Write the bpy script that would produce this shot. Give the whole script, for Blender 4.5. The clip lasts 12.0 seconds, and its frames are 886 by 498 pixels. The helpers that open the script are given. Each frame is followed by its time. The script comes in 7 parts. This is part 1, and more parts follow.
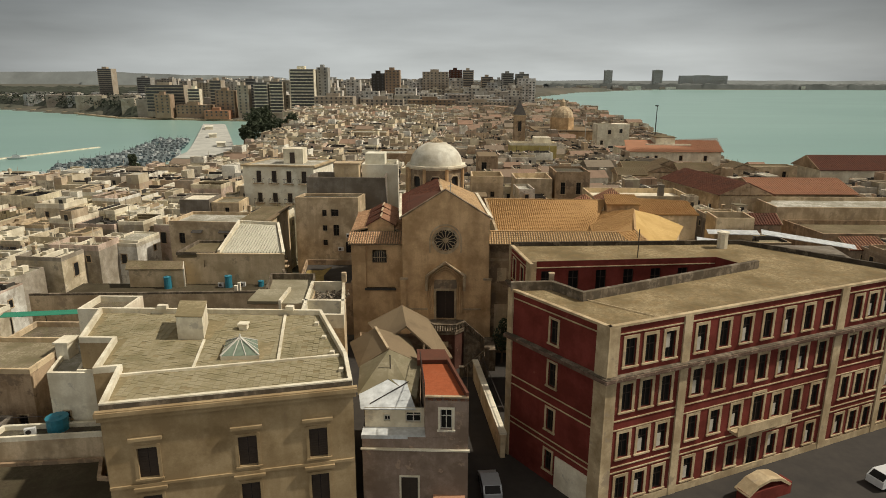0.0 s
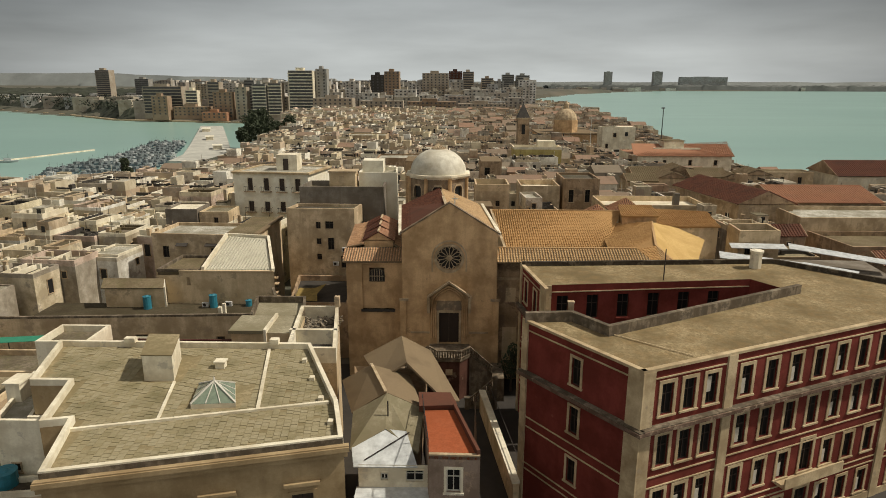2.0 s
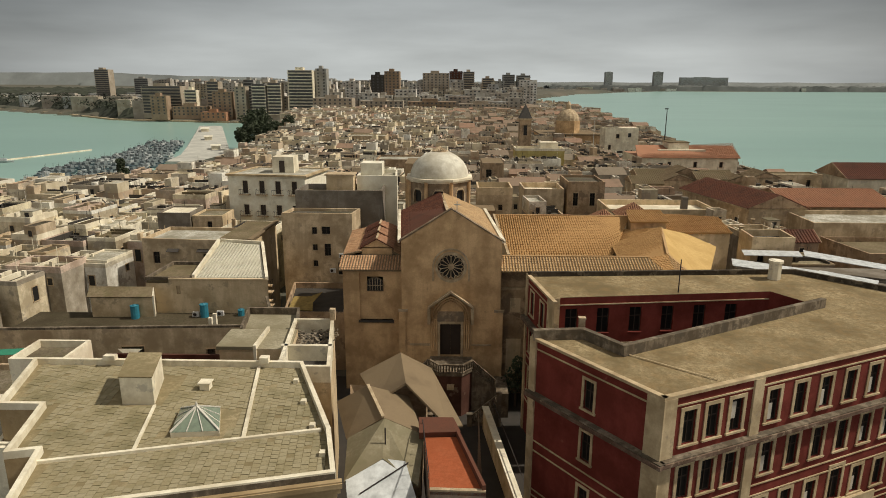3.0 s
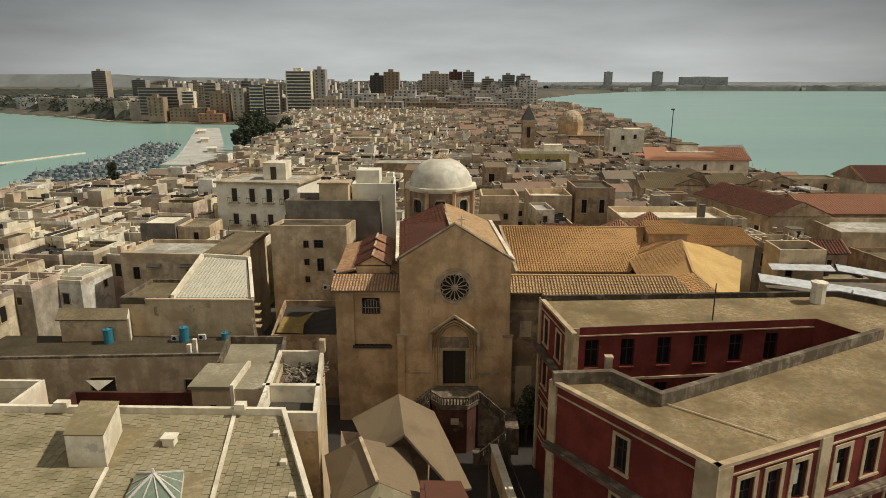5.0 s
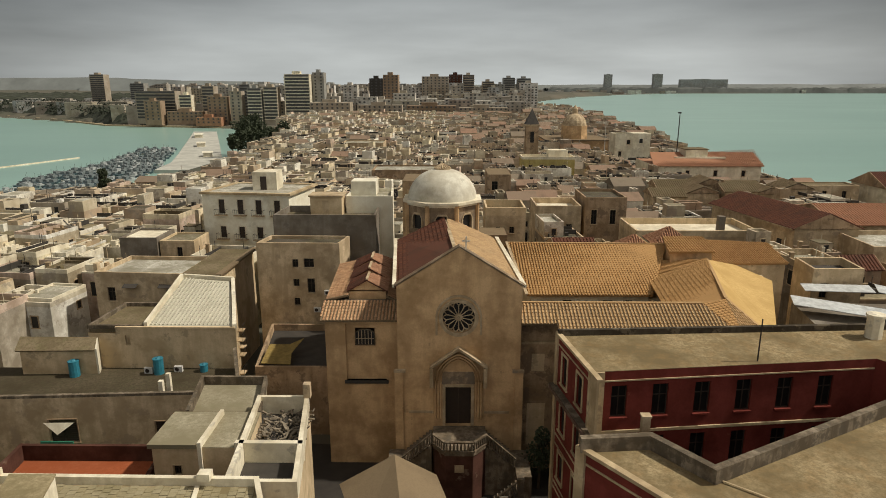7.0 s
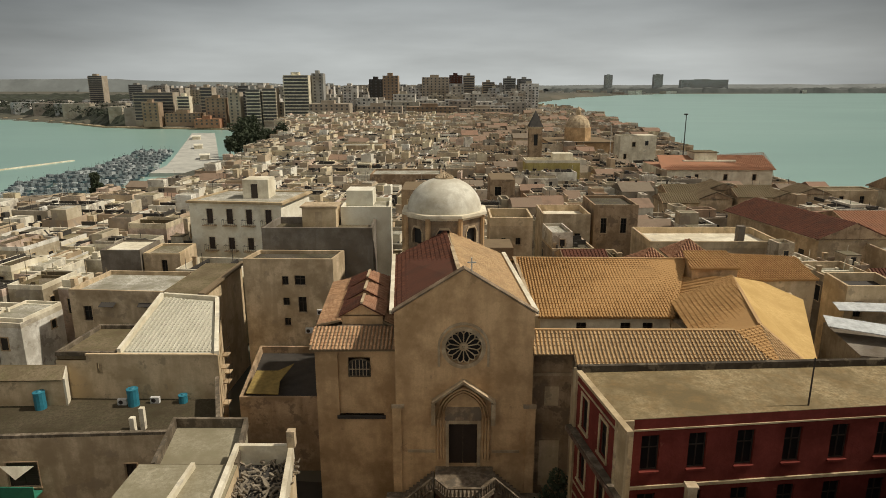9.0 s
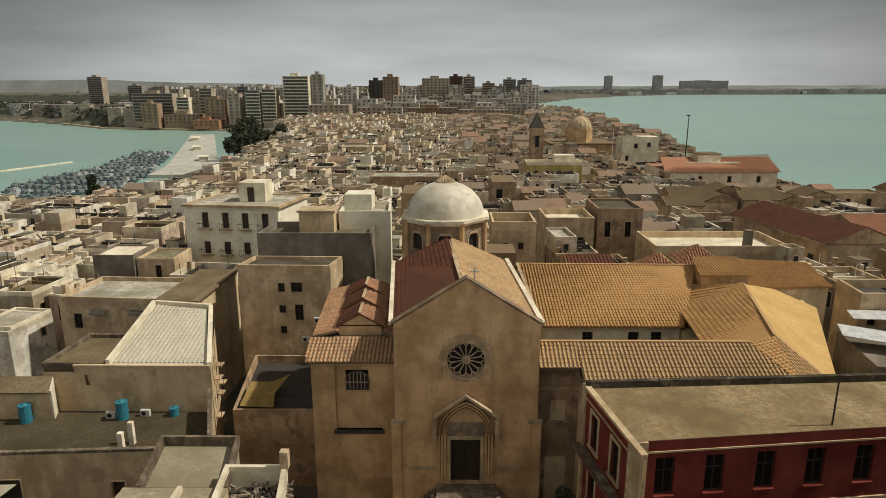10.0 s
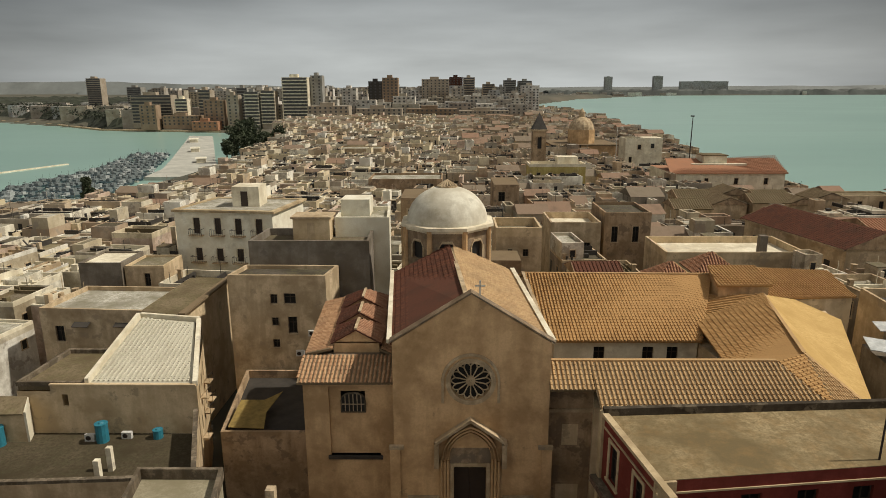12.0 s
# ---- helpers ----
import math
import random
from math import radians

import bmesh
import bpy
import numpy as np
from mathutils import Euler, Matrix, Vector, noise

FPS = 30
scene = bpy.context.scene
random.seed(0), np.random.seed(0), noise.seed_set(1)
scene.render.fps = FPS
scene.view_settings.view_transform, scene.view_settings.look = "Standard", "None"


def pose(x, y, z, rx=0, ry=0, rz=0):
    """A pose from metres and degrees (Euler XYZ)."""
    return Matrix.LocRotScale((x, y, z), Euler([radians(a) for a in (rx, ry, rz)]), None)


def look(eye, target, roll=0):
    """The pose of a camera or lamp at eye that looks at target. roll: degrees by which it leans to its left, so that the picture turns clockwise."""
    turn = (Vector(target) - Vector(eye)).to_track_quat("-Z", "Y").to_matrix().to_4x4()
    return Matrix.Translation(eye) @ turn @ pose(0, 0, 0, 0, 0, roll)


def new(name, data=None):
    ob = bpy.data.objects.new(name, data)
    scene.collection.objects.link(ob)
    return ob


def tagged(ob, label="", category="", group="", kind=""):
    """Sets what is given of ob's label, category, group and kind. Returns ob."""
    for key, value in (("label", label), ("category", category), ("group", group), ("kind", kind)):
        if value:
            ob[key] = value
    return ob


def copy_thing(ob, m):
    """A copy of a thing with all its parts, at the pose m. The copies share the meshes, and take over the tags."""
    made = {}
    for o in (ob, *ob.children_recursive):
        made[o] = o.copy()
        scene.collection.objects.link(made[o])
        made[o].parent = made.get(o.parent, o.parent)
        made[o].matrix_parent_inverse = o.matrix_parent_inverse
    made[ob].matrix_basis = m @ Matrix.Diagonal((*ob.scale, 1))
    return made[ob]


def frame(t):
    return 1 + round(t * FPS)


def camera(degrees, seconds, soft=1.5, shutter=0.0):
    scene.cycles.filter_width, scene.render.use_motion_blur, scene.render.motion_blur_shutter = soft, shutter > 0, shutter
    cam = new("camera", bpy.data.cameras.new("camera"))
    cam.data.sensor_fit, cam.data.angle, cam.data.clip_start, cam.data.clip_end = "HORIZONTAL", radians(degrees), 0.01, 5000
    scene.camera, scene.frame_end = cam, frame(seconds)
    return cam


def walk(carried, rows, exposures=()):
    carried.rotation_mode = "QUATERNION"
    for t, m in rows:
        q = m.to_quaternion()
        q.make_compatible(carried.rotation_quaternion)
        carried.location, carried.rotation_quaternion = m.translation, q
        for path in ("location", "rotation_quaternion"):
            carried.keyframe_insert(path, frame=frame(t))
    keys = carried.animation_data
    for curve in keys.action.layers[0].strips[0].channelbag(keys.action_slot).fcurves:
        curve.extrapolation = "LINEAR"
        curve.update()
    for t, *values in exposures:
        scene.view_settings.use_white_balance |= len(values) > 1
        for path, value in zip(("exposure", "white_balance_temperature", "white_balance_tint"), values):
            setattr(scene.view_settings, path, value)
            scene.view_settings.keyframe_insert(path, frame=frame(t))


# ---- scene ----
PATH = [
    (0, (0.625, -79.408, 29.687), (0.602, -77.473, 29.183), 0.2),
    (0.5, (0.474, -77.657, 29.743), (0.451, -75.721, 29.24), 0.2),
    (1, (0.389, -75.749, 29.758), (0.366, -73.813, 29.257), 0.2),
    (1.5, (0.232, -73.96, 29.752), (0.21, -72.024, 29.251), 0.2),
    (2, (0.079, -72.065, 29.841), (0.057, -70.129, 29.341), 0.2),
    (2.5, (-0.015, -70.354, 29.831), (-0.036, -68.418, 29.331), 0.2),
    (3, (-0.121, -68.377, 29.85), (-0.143, -66.441, 29.35), 0.3),
    (5, (-0.484, -61.256, 29.948), (-0.506, -59.319, 29.449), 0.1),
    (5.5, (-0.546, -59.378, 29.956), (-0.569, -57.442, 29.458), 0.1),
    (6, (-0.661, -57.542, 29.932), (-0.683, -55.605, 29.436), 0.1),
    (6.5, (-0.754, -55.811, 29.975), (-0.775, -53.873, 29.48), 0.1),
    (7, (-0.795, -53.921, 30.11), (-0.817, -51.982, 29.619), 0.0),
    (7.2, (-0.766, -53.2, 30.215), (-0.791, -51.262, 29.72), 0.1),
    (9, (-1.071, -47.761, 30.311), (-1.094, -45.822, 29.822), -0.1),
    (9.5, (-1.179, -46.567, 30.323), (-1.202, -44.627, 29.835), 0.0),
    (10, (-1.216, -45.481, 30.304), (-1.239, -43.541, 29.818), -0.1),
    (10.5, (-1.291, -44.505, 30.337), (-1.315, -42.565, 29.851), -0.1),
    (11, (-1.324, -43.527, 30.237), (-1.347, -41.587, 29.751), -0.1),
    (11.5, (-1.396, -42.588, 30.135), (-1.419, -40.648, 29.648), -0.1),
    (12, (-1.436, -41.645, 30.148), (-1.459, -39.704, 29.665), -0.2),
]
cam = camera(69.4, 12.0, soft=0.9)
walk(cam, [(t, look(eye, target, roll)) for t, eye, target, roll in PATH], [(0.0, -0.40), (12.0, -0.48)])

# ---- world, sun ----
SUN_AZ, SUN_EL = radians(3), radians(49)   # azimuth from +x towards +y
world = bpy.data.worlds.new("sky")
scene.world = world
world.use_nodes = True
wn, wl = world.node_tree.nodes, world.node_tree.links
wn.clear()
w_out = wn.new("ShaderNodeOutputWorld")
w_bg = wn.new("ShaderNodeBackground")
w_sky = wn.new("ShaderNodeTexSky")
w_sky.sky_type, w_sky.sun_disc = "NISHITA", False
w_sky.sun_elevation, w_sky.sun_rotation = SUN_EL, radians(90) - SUN_AZ
w_sky.air_density, w_sky.dust_density = 1.0, 4.0
w_gain = wn.new("ShaderNodeVectorMath")
w_gain.operation = "SCALE"
w_gain.inputs["Scale"].default_value = 0.10
w_co = wn.new("ShaderNodeTexCoord")
w_sep = wn.new("ShaderNodeSeparateXYZ")
w_ramp = wn.new("ShaderNodeValToRGB")
w_el = w_ramp.color_ramp.elements
w_el[0].position, w_el[0].color = 0.0, (0.62, 0.65, 0.635, 1)
w_el[1].position, w_el[1].color = 0.20, (0.125, 0.131, 0.131, 1)
e = w_el.new(0.07); e.color = (0.42, 0.44, 0.435, 1)
e = w_el.new(0.36); e.color = (0.36, 0.346, 0.312, 1)
e = w_el.new(0.7); e.color = (0.44, 0.412, 0.362, 1)
w_map = wn.new("ShaderNodeMapping")
w_map.inputs["Scale"].default_value = (1.2, 1.2, 7.0)
w_noise = wn.new("ShaderNodeTexNoise")
w_noise.inputs["Scale"].default_value, w_noise.inputs["Detail"].default_value = 1.8, 5
w_nr = wn.new("ShaderNodeMapRange")
w_nr.inputs["From Min"].default_value, w_nr.inputs["From Max"].default_value = 0.3, 0.7
w_nr.inputs["To Min"].default_value, w_nr.inputs["To Max"].default_value = 0.72, 1.25
w_mul = wn.new("ShaderNodeVectorMath")
w_mul.operation = "SCALE"
w_glow = wn.new("ShaderNodeMath")
w_glow.operation = "MULTIPLY"
w_side = wn.new("ShaderNodeMapRange")
for k, v in (("From Min", 0.75), ("From Max", 1.0), ("To Min", 0.50), ("To Max", 1.54)):
    w_side.inputs[k].default_value = v
w_mix = wn.new("ShaderNodeMix")
w_mix.data_type = "RGBA"
w_mix.inputs[0].default_value = 0.85
wl.new(w_co.outputs["Generated"], w_sep.inputs[0])
wl.new(w_sep.outputs["Z"], w_ramp.inputs[0])
wl.new(w_co.outputs["Generated"], w_map.inputs[0])
wl.new(w_map.outputs[0], w_noise.inputs["Vector"])
wl.new(w_noise.outputs[0], w_nr.inputs[0])
wl.new(w_ramp.outputs[0], w_mul.inputs[0])
wl.new(w_sep.outputs["Y"], w_side.inputs[0])
wl.new(w_side.outputs[0], w_glow.inputs[0])
w_back = wn.new("ShaderNodeMapRange")
for k, v in (("From Min", 0.2), ("From Max", -0.6), ("To Min", 1.0), ("To Max", 3.8)):
    w_back.inputs[k].default_value = v
w_both = wn.new("ShaderNodeMath")
w_both.operation = "MULTIPLY"
wl.new(w_sep.outputs["Y"], w_back.inputs[0])
wl.new(w_back.outputs[0], w_both.inputs[0])
wl.new(w_nr.outputs[0], w_both.inputs[1])
wl.new(w_both.outputs[0], w_glow.inputs[1])
wl.new(w_glow.outputs[0], w_mul.inputs["Scale"])
wl.new(w_sky.outputs[0], w_gain.inputs[0])
wl.new(w_gain.outputs[0], w_mix.inputs[6])
wl.new(w_mul.outputs[0], w_mix.inputs[7])
wl.new(w_mix.outputs[2], w_bg.inputs[0])
wl.new(w_bg.outputs[0], w_out.inputs[0])
w_bg.inputs[1].default_value = 1.04

sun = new("sun", bpy.data.lights.new("sun", "SUN"))
sun.data.energy, sun.data.angle, sun.data.color = 5.0, radians(1.5), (1.0, 0.925, 0.79)
sun.matrix_world = look((math.cos(SUN_AZ) * math.cos(SUN_EL) * 100, math.sin(SUN_AZ) * math.cos(SUN_EL) * 100, math.sin(SUN_EL) * 100), (0, 0, 0))


# ---- materials ----
def material(name, build):
    m = bpy.data.materials.new(name)
    m.use_nodes = True
    nt = m.node_tree
    build(nt, nt.nodes["Principled BSDF"])
    return m


def nd(nt, kind, **values):
    n = nt.nodes.new(kind)
    for k, v in values.items():
        n.inputs[k].default_value = v
    return n


def mixc(nt, fac, a, b, mode="MIX"):
    n = nt.nodes.new("ShaderNodeMix")
    n.data_type, n.blend_type = "RGBA", mode
    for sock, v in ((0, fac), (6, a), (7, b)):
        if hasattr(v, "is_output"):
            nt.links.new(v, n.inputs[sock])
        else:
            n.inputs[sock].default_value = v if sock == 0 else (*v, 1)
    return n.outputs[2]


def noise_at(nt, scale, detail=4, stretch=(1, 1, 1), rough=0.55):
    geo = nt.nodes.new("ShaderNodeNewGeometry")
    mp = nd(nt, "ShaderNodeMapping", Scale=stretch)
    n = nd(nt, "ShaderNodeTexNoise", Scale=scale, Detail=detail, Roughness=rough)
    nt.links.new(geo.outputs["Position"], mp.inputs[0])
    nt.links.new(mp.outputs[0], n.inputs["Vector"])
    return n.outputs[0]


def span(nt, value, lo, hi, a=0.0, b=1.0):
    n = nd(nt, "ShaderNodeMapRange", **{"From Min": lo, "From Max": hi, "To Min": a, "To Max": b})
    nt.links.new(value, n.inputs[0])
    return n.outputs[0]


def bumped(nt, bsdf, value, strength, distance):
    n = nd(nt, "ShaderNodeBump", Strength=strength, Distance=distance)
    nt.links.new(value, n.inputs["Height"])
    nt.links.new(n.outputs[0], bsdf.inputs["Normal"])


def palette(nt, source, colours):
    ramp = nt.nodes.new("ShaderNodeValToRGB")
    ramp.color_ramp.interpolation = "CONSTANT"
    els = ramp.color_ramp.elements
    for k, c in enumerate(colours):
        el = els[k] if k < 2 else els.new(k / len(colours))
        el.position, el.color = k / len(colours), (*c, 1)
    nt.links.new(source, ramp.inputs[0])
    return ramp.outputs[0]


def plaster(name, colours, dark=0.45, stain=0.6, source="object", patch=(0.30, 0.26, 0.21), patchy=0.55, scale=1.0):
    """Weathered render: base colour, blotches, vertical rain streaks, bare patches."""
    def build(nt, b):
        if len(colours) > 1:
            if source == "object":
                s = nt.nodes.new("ShaderNodeObjectInfo").outputs["Random"]
            else:
                s = nt.nodes.new("ShaderNodeNewGeometry").outputs["Random Per Island"]
            base = palette(nt, s, colours)
        else:
            base = nt.nodes.new("ShaderNodeRGB").outputs[0]
            base.default_value = (*colours[0], 1)
        shade = mixc(nt, 1.0, base, (dark, dark * 0.95, dark * 0.88), "MULTIPLY")
        c = mixc(nt, span(nt, noise_at(nt, 0.35 * scale, 7, rough=0.65), 0.42, 0.60, 0, 1.0), base, shade)
        grime = mixc(nt, 1.0, base, (0.32, 0.27, 0.20), "MULTIPLY")
        c = mixc(nt, span(nt, noise_at(nt, 0.16 * scale, 8, rough=0.7), 0.54, 0.66, 0, 0.55), c, grime)
        streak = span(nt, noise_at(nt, 1.3 * scale, 6, (0.9, 0.9, 0.13)), 0.47, 0.62, 0, stain)
        c = mixc(nt, streak, c, shade)
        bare = span(nt, noise_at(nt, 0.55 * scale, 8, rough=0.65), patchy - 0.02, patchy + 0.03, 0, 0.75)
        c = mixc(nt, bare, c, patch)
        fine = noise_at(nt, 6.0 * scale, 6, rough=0.7)
        c = mixc(nt, span(nt, fine, 0.42, 0.66, 0.0, 0.35), c, shade)
        nt.links.new(c, b.inputs["Base Color"])
        b.inputs["Roughness"].default_value, b.inputs["Specular IOR Level"].default_value = 0.92, 0.15
        bumped(nt, b, fine, 0.35, 0.04)
    return material(name, build)


def roofing(name, colours, moss=(0.16, 0.15, 0.07), mossy=0.5, source="object", grid=0.0, dark=0.5):
    """Flat roof: pale paving or screed with lichen, puddle stains and joints."""
    def build(nt, b):
        if len(colours) > 1:
            if source == "object":
                s = nt.nodes.new("ShaderNodeObjectInfo").outputs["Random"]
            else:
                s = nt.nodes.new("ShaderNodeNewGeometry").outputs["Random Per Island"]
            base = palette(nt, s, colours)
        else:
            base = nt.nodes.new("ShaderNodeRGB").outputs[0]
            base.default_value = (*colours[0], 1)
        shade = mixc(nt, 1.0, base, (dark, dark * 0.96, dark * 0.85), "MULTIPLY")
        c = mixc(nt, span(nt, noise_at(nt, 0.25, 6), 0.38, 0.62, 0, 1.0), base, shade)
        c = mixc(nt, span(nt, noise_at(nt, 0.9, 9, rough=0.72), 0.46, 0.60, 0, mossy), c, moss)
        fine = noise_at(nt, 3.2, 9, rough=0.8)
        c = mixc(nt, span(nt, fine, 0.40, 0.60, 0, 0.85), c, shade)
        nt.links.new(c, b.inputs["Base Color"])
        b.inputs["Roughness"].default_value, b.inputs["Specular IOR Level"].default_value = 0.9, 0.15
        bumped(nt, b, fine, 0.4, 0.05)
    return material(name, build)


def tiles_mat(name, a, b2, old=(0.14, 0.10, 0.07), aged=0.5):
    def build(nt, b):
        isl = nt.nodes.new("ShaderNodeNewGeometry").outputs["Random Per Island"]
        c = mixc(nt, isl, a, b2)
        c = mixc(nt, span(nt, noise_at(nt, 0.45, 7), 0.48, 0.75, 0, aged), c, old)
        fine = noise_at(nt, 9.0, 4)
        c = mixc(nt, span(nt, fine, 0.4, 0.75, 0, 0.35), c, old)
        nt.links.new(c, b.inputs["Base Color"])
        b.inputs["Roughness"].default_value, b.inputs["Specular IOR Level"].default_value = 0.88, 0.15
        bumped(nt, b, fine, 0.3, 0.02)
    return material(name, build)


def plain(name, c, rough=0.8, metal=0.0, vary=0.25, scale=3.0):
    def build(nt, b):
        n = noise_at(nt, scale, 5, rough=0.65)
        col = mixc(nt, span(nt, n, 0.35, 0.7, 0, 1), c, tuple(x * (1 - vary) for x in c))
        nt.links.new(col, b.inputs["Base Color"])
        b.inputs["Roughness"].default_value, b.inputs["Metallic"].default_value = rough, metal
        bumped(nt, b, n, 0.15, 0.02)
    return material(name, build)


M = {}
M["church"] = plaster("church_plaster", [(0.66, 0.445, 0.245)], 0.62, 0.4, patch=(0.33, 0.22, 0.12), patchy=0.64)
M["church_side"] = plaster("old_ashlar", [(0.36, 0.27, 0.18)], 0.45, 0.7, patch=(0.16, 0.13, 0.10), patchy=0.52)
M["stone"] = plaster("pale_carved_stone", [(0.56, 0.44, 0.29)], 0.6, 0.4, patch=(0.28, 0.23, 0.17), patchy=0.6, scale=2)
M["red"] = plaster("oxblood_plaster", [(0.20, 0.043, 0.032)], 0.62, 0.35, patch=(0.30, 0.10, 0.07), patchy=0.68)
M["cream_trim"] = plaster("cream_trim", [(0.58, 0.46, 0.29)], 0.6, 0.45, patch=(0.30, 0.24, 0.17), patchy=0.62)
M["palazzo"] = plaster("ochre_plaster", [(0.415, 0.31, 0.175)], 0.68, 0.45, patch=(0.28, 0.20, 0.12), patchy=0.66)
M["white"] = plaster("limewash", [(0.82, 0.76, 0.60)], 0.72, 0.4, patch=(0.42, 0.38, 0.31), patchy=0.62)
M["white_clean"] = plaster("fresh_white_render", [(0.82, 0.79, 0.66)], 0.82, 0.25, patch=(0.6, 0.56, 0.45), patchy=0.7)
M["dome"] = plaster("dome_render", [(0.66, 0.63, 0.53)], 0.72, 0.5, patch=(0.45, 0.42, 0.34), patchy=0.66)
M["cream"] = plaster("cream_render", [(0.68, 0.54, 0.35)], 0.68, 0.5, patch=(0.34, 0.27, 0.18), patchy=0.6)
M["grey_wall"] = plaster("grey_cement_render", [(0.25, 0.22, 0.18)], 0.6, 0.5, patch=(0.15, 0.13, 0.11), patchy=0.6)
M["cottage"] = plaster("peeling_pinkish_render", [(0.31, 0.235, 0.185)], 0.62, 0.5, patch=(0.42, 0.30, 0.21), patchy=0.60, scale=1.4)
M["brown_wall"] = plaster("brown_stone_wall", [(0.48, 0.35, 0.225)], 0.55, 0.7, patch=(0.18, 0.13, 0.09), patchy=0.56)
M["mid_wall"] = plaster("faded_beige_wall", [(0.64, 0.505, 0.335)], 0.58, 0.6, patch=(0.33, 0.255, 0.175), patchy=0.58)
M["yellow_wall"] = plaster("yellow_render", [(0.55, 0.45, 0.17)], 0.7, 0.5, patch=(0.35, 0.28, 0.14), patchy=0.62)
LEFT = [(0.70, 0.64, 0.50), (0.84, 0.81, 0.70), (0.56, 0.49, 0.36), (0.72, 0.62, 0.44), (0.44, 0.39, 0.31), (0.86, 0.82, 0.69), (0.58, 0.47, 0.33), (0.78, 0.70, 0.50), (0.85, 0.83, 0.75), (0.66, 0.52, 0.42)]
RIGHT = [(0.58, 0.47, 0.34), (0.47, 0.37, 0.27), (0.70, 0.60, 0.45), (0.34, 0.28, 0.215), (0.62, 0.48, 0.33), (0.78, 0.72, 0.60), (0.56, 0.40, 0.28)]
M["left_wall"] = plaster("mixed_pale_render", LEFT, 0.55, 0.45, patchy=0.58)
M["right_wall"] = plaster("mixed_brown_render", RIGHT, 0.55, 0.75, patch=(0.24, 0.185, 0.13), patchy=0.56)
M["far_left_wall"] = plaster("far_pale_render", LEFT + RIGHT[:2], 0.72, 0.4, "island", scale=0.6)
# Wall colours lightened: the haze over the mainland is painted in
M["city_wall"] = plaster("haze_lightened_render", [(0.58, 0.55, 0.48), (0.43, 0.40, 0.35), (0.70, 0.68, 0.62), (0.38, 0.33, 0.28), (0.48, 0.44, 0.35), (0.43, 0.44, 0.43), (0.72, 0.70, 0.66)], 0.7, 0.3, "island", scale=0.3)
M["far_right_wall"] = plaster("far_brown_render", RIGHT + LEFT[1:5], 0.6, 0.5, "island", scale=0.6)
ROOFS = [(0.12, 0.10, 0.075), (0.19, 0.145, 0.10), (0.34, 0.30, 0.22), (0.58, 0.55, 0.46), (0.24, 0.20, 0.145), (0.40, 0.34, 0.23), (0.15, 0.13, 0.105), (0.66, 0.63, 0.55)]
M["flat"] = roofing("weathered_flat_roof", ROOFS, mossy=0.6, dark=0.4)
# Tan lightened to paint the sun on the nave's east slope
M["nave_tan"] = tiles_mat("sun_painted_tan_tile", (0.56, 0.39, 0.21), (0.46, 0.30, 0.16), (0.25, 0.17, 0.10), 0.5)
M["far_flat"] = roofing("far_flat_roof", ROOFS + [(0.33, 0.21, 0.14)], mossy=0.45, source="island")
M["pal_roof"] = roofing("lichen_paved_roof", [(0.40, 0.33, 0.20)], mossy=0.65, moss=(0.17, 0.145, 0.075))
M["red_roof"] = roofing("ochre_screed_roof", [(0.39, 0.305, 0.175)], mossy=0.6, moss=(0.25, 0.16, 0.07), dark=0.40)
M["moss_screed"] = roofing("mossy_cement_roof", [(0.33, 0.29, 0.20)], mossy=0.5, moss=(0.15, 0.14, 0.075), dark=0.55)
M["pale_screed"] = roofing("pale_cement_roof", [(0.40, 0.36, 0.26)], mossy=0.5, moss=(0.20, 0.18, 0.105), dark=0.55)
# Dirt brown, dark enough to paint shade on low yard roofs too
M["dirt_shade_roof"] = roofing("dirt_and_shade_terrace", [(0.105, 0.085, 0.055)], mossy=0.6, moss=(0.07, 0.065, 0.035))
M["brown_flat"] = roofing("brown_flat_roof", [(0.24, 0.19, 0.12)], mossy=0.5)
M["tile_gold"] = tiles_mat("golden_clay_tile", (0.49, 0.295, 0.125), (0.39, 0.225, 0.09), (0.20, 0.11, 0.045), 0.4)
M["tile_pan"] = tiles_mat("clay_pan_tile", (0.54, 0.36, 0.18), (0.44, 0.28, 0.135), (0.22, 0.14, 0.075), 0.4)
# Red tile, lowered further to paint shade on the nave's west slope
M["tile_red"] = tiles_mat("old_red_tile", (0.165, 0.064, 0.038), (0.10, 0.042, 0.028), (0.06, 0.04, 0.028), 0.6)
M["tile_mix"] = tiles_mat("mixed_clay_tile", (0.47, 0.26, 0.155), (0.35, 0.175, 0.10), (0.15, 0.10, 0.07), 0.5)
M["tile_terra"] = tiles_mat("terracotta_pan_tile", (0.56, 0.345, 0.19), (0.40, 0.225, 0.12), (0.16, 0.10, 0.07), 0.5)
M["tile_brown"] = tiles_mat("brown_roof_sheet", (0.25, 0.185, 0.11), (0.19, 0.14, 0.085), (0.11, 0.08, 0.05), 0.6)
M["tile_pale"] = tiles_mat("pale_chianca_tile", (0.60, 0.57, 0.46), (0.50, 0.47, 0.37), (0.28, 0.25, 0.18), 0.45)
M["paver"] = tiles_mat("lichen_paver", (0.34, 0.295, 0.19), (0.285, 0.24, 0.14), (0.15, 0.13, 0.065), 0.85)
M["tile_orange"] = tiles_mat("faded_orange_tile", (0.40, 0.20, 0.115), (0.32, 0.15, 0.085), (0.24, 0.145, 0.09), 0.5)
M["orange"] = roofing("orange_paint_terrace", [(0.36, 0.10, 0.042)], mossy=0.4, moss=(0.35, 0.12, 0.06), dark=0.75)
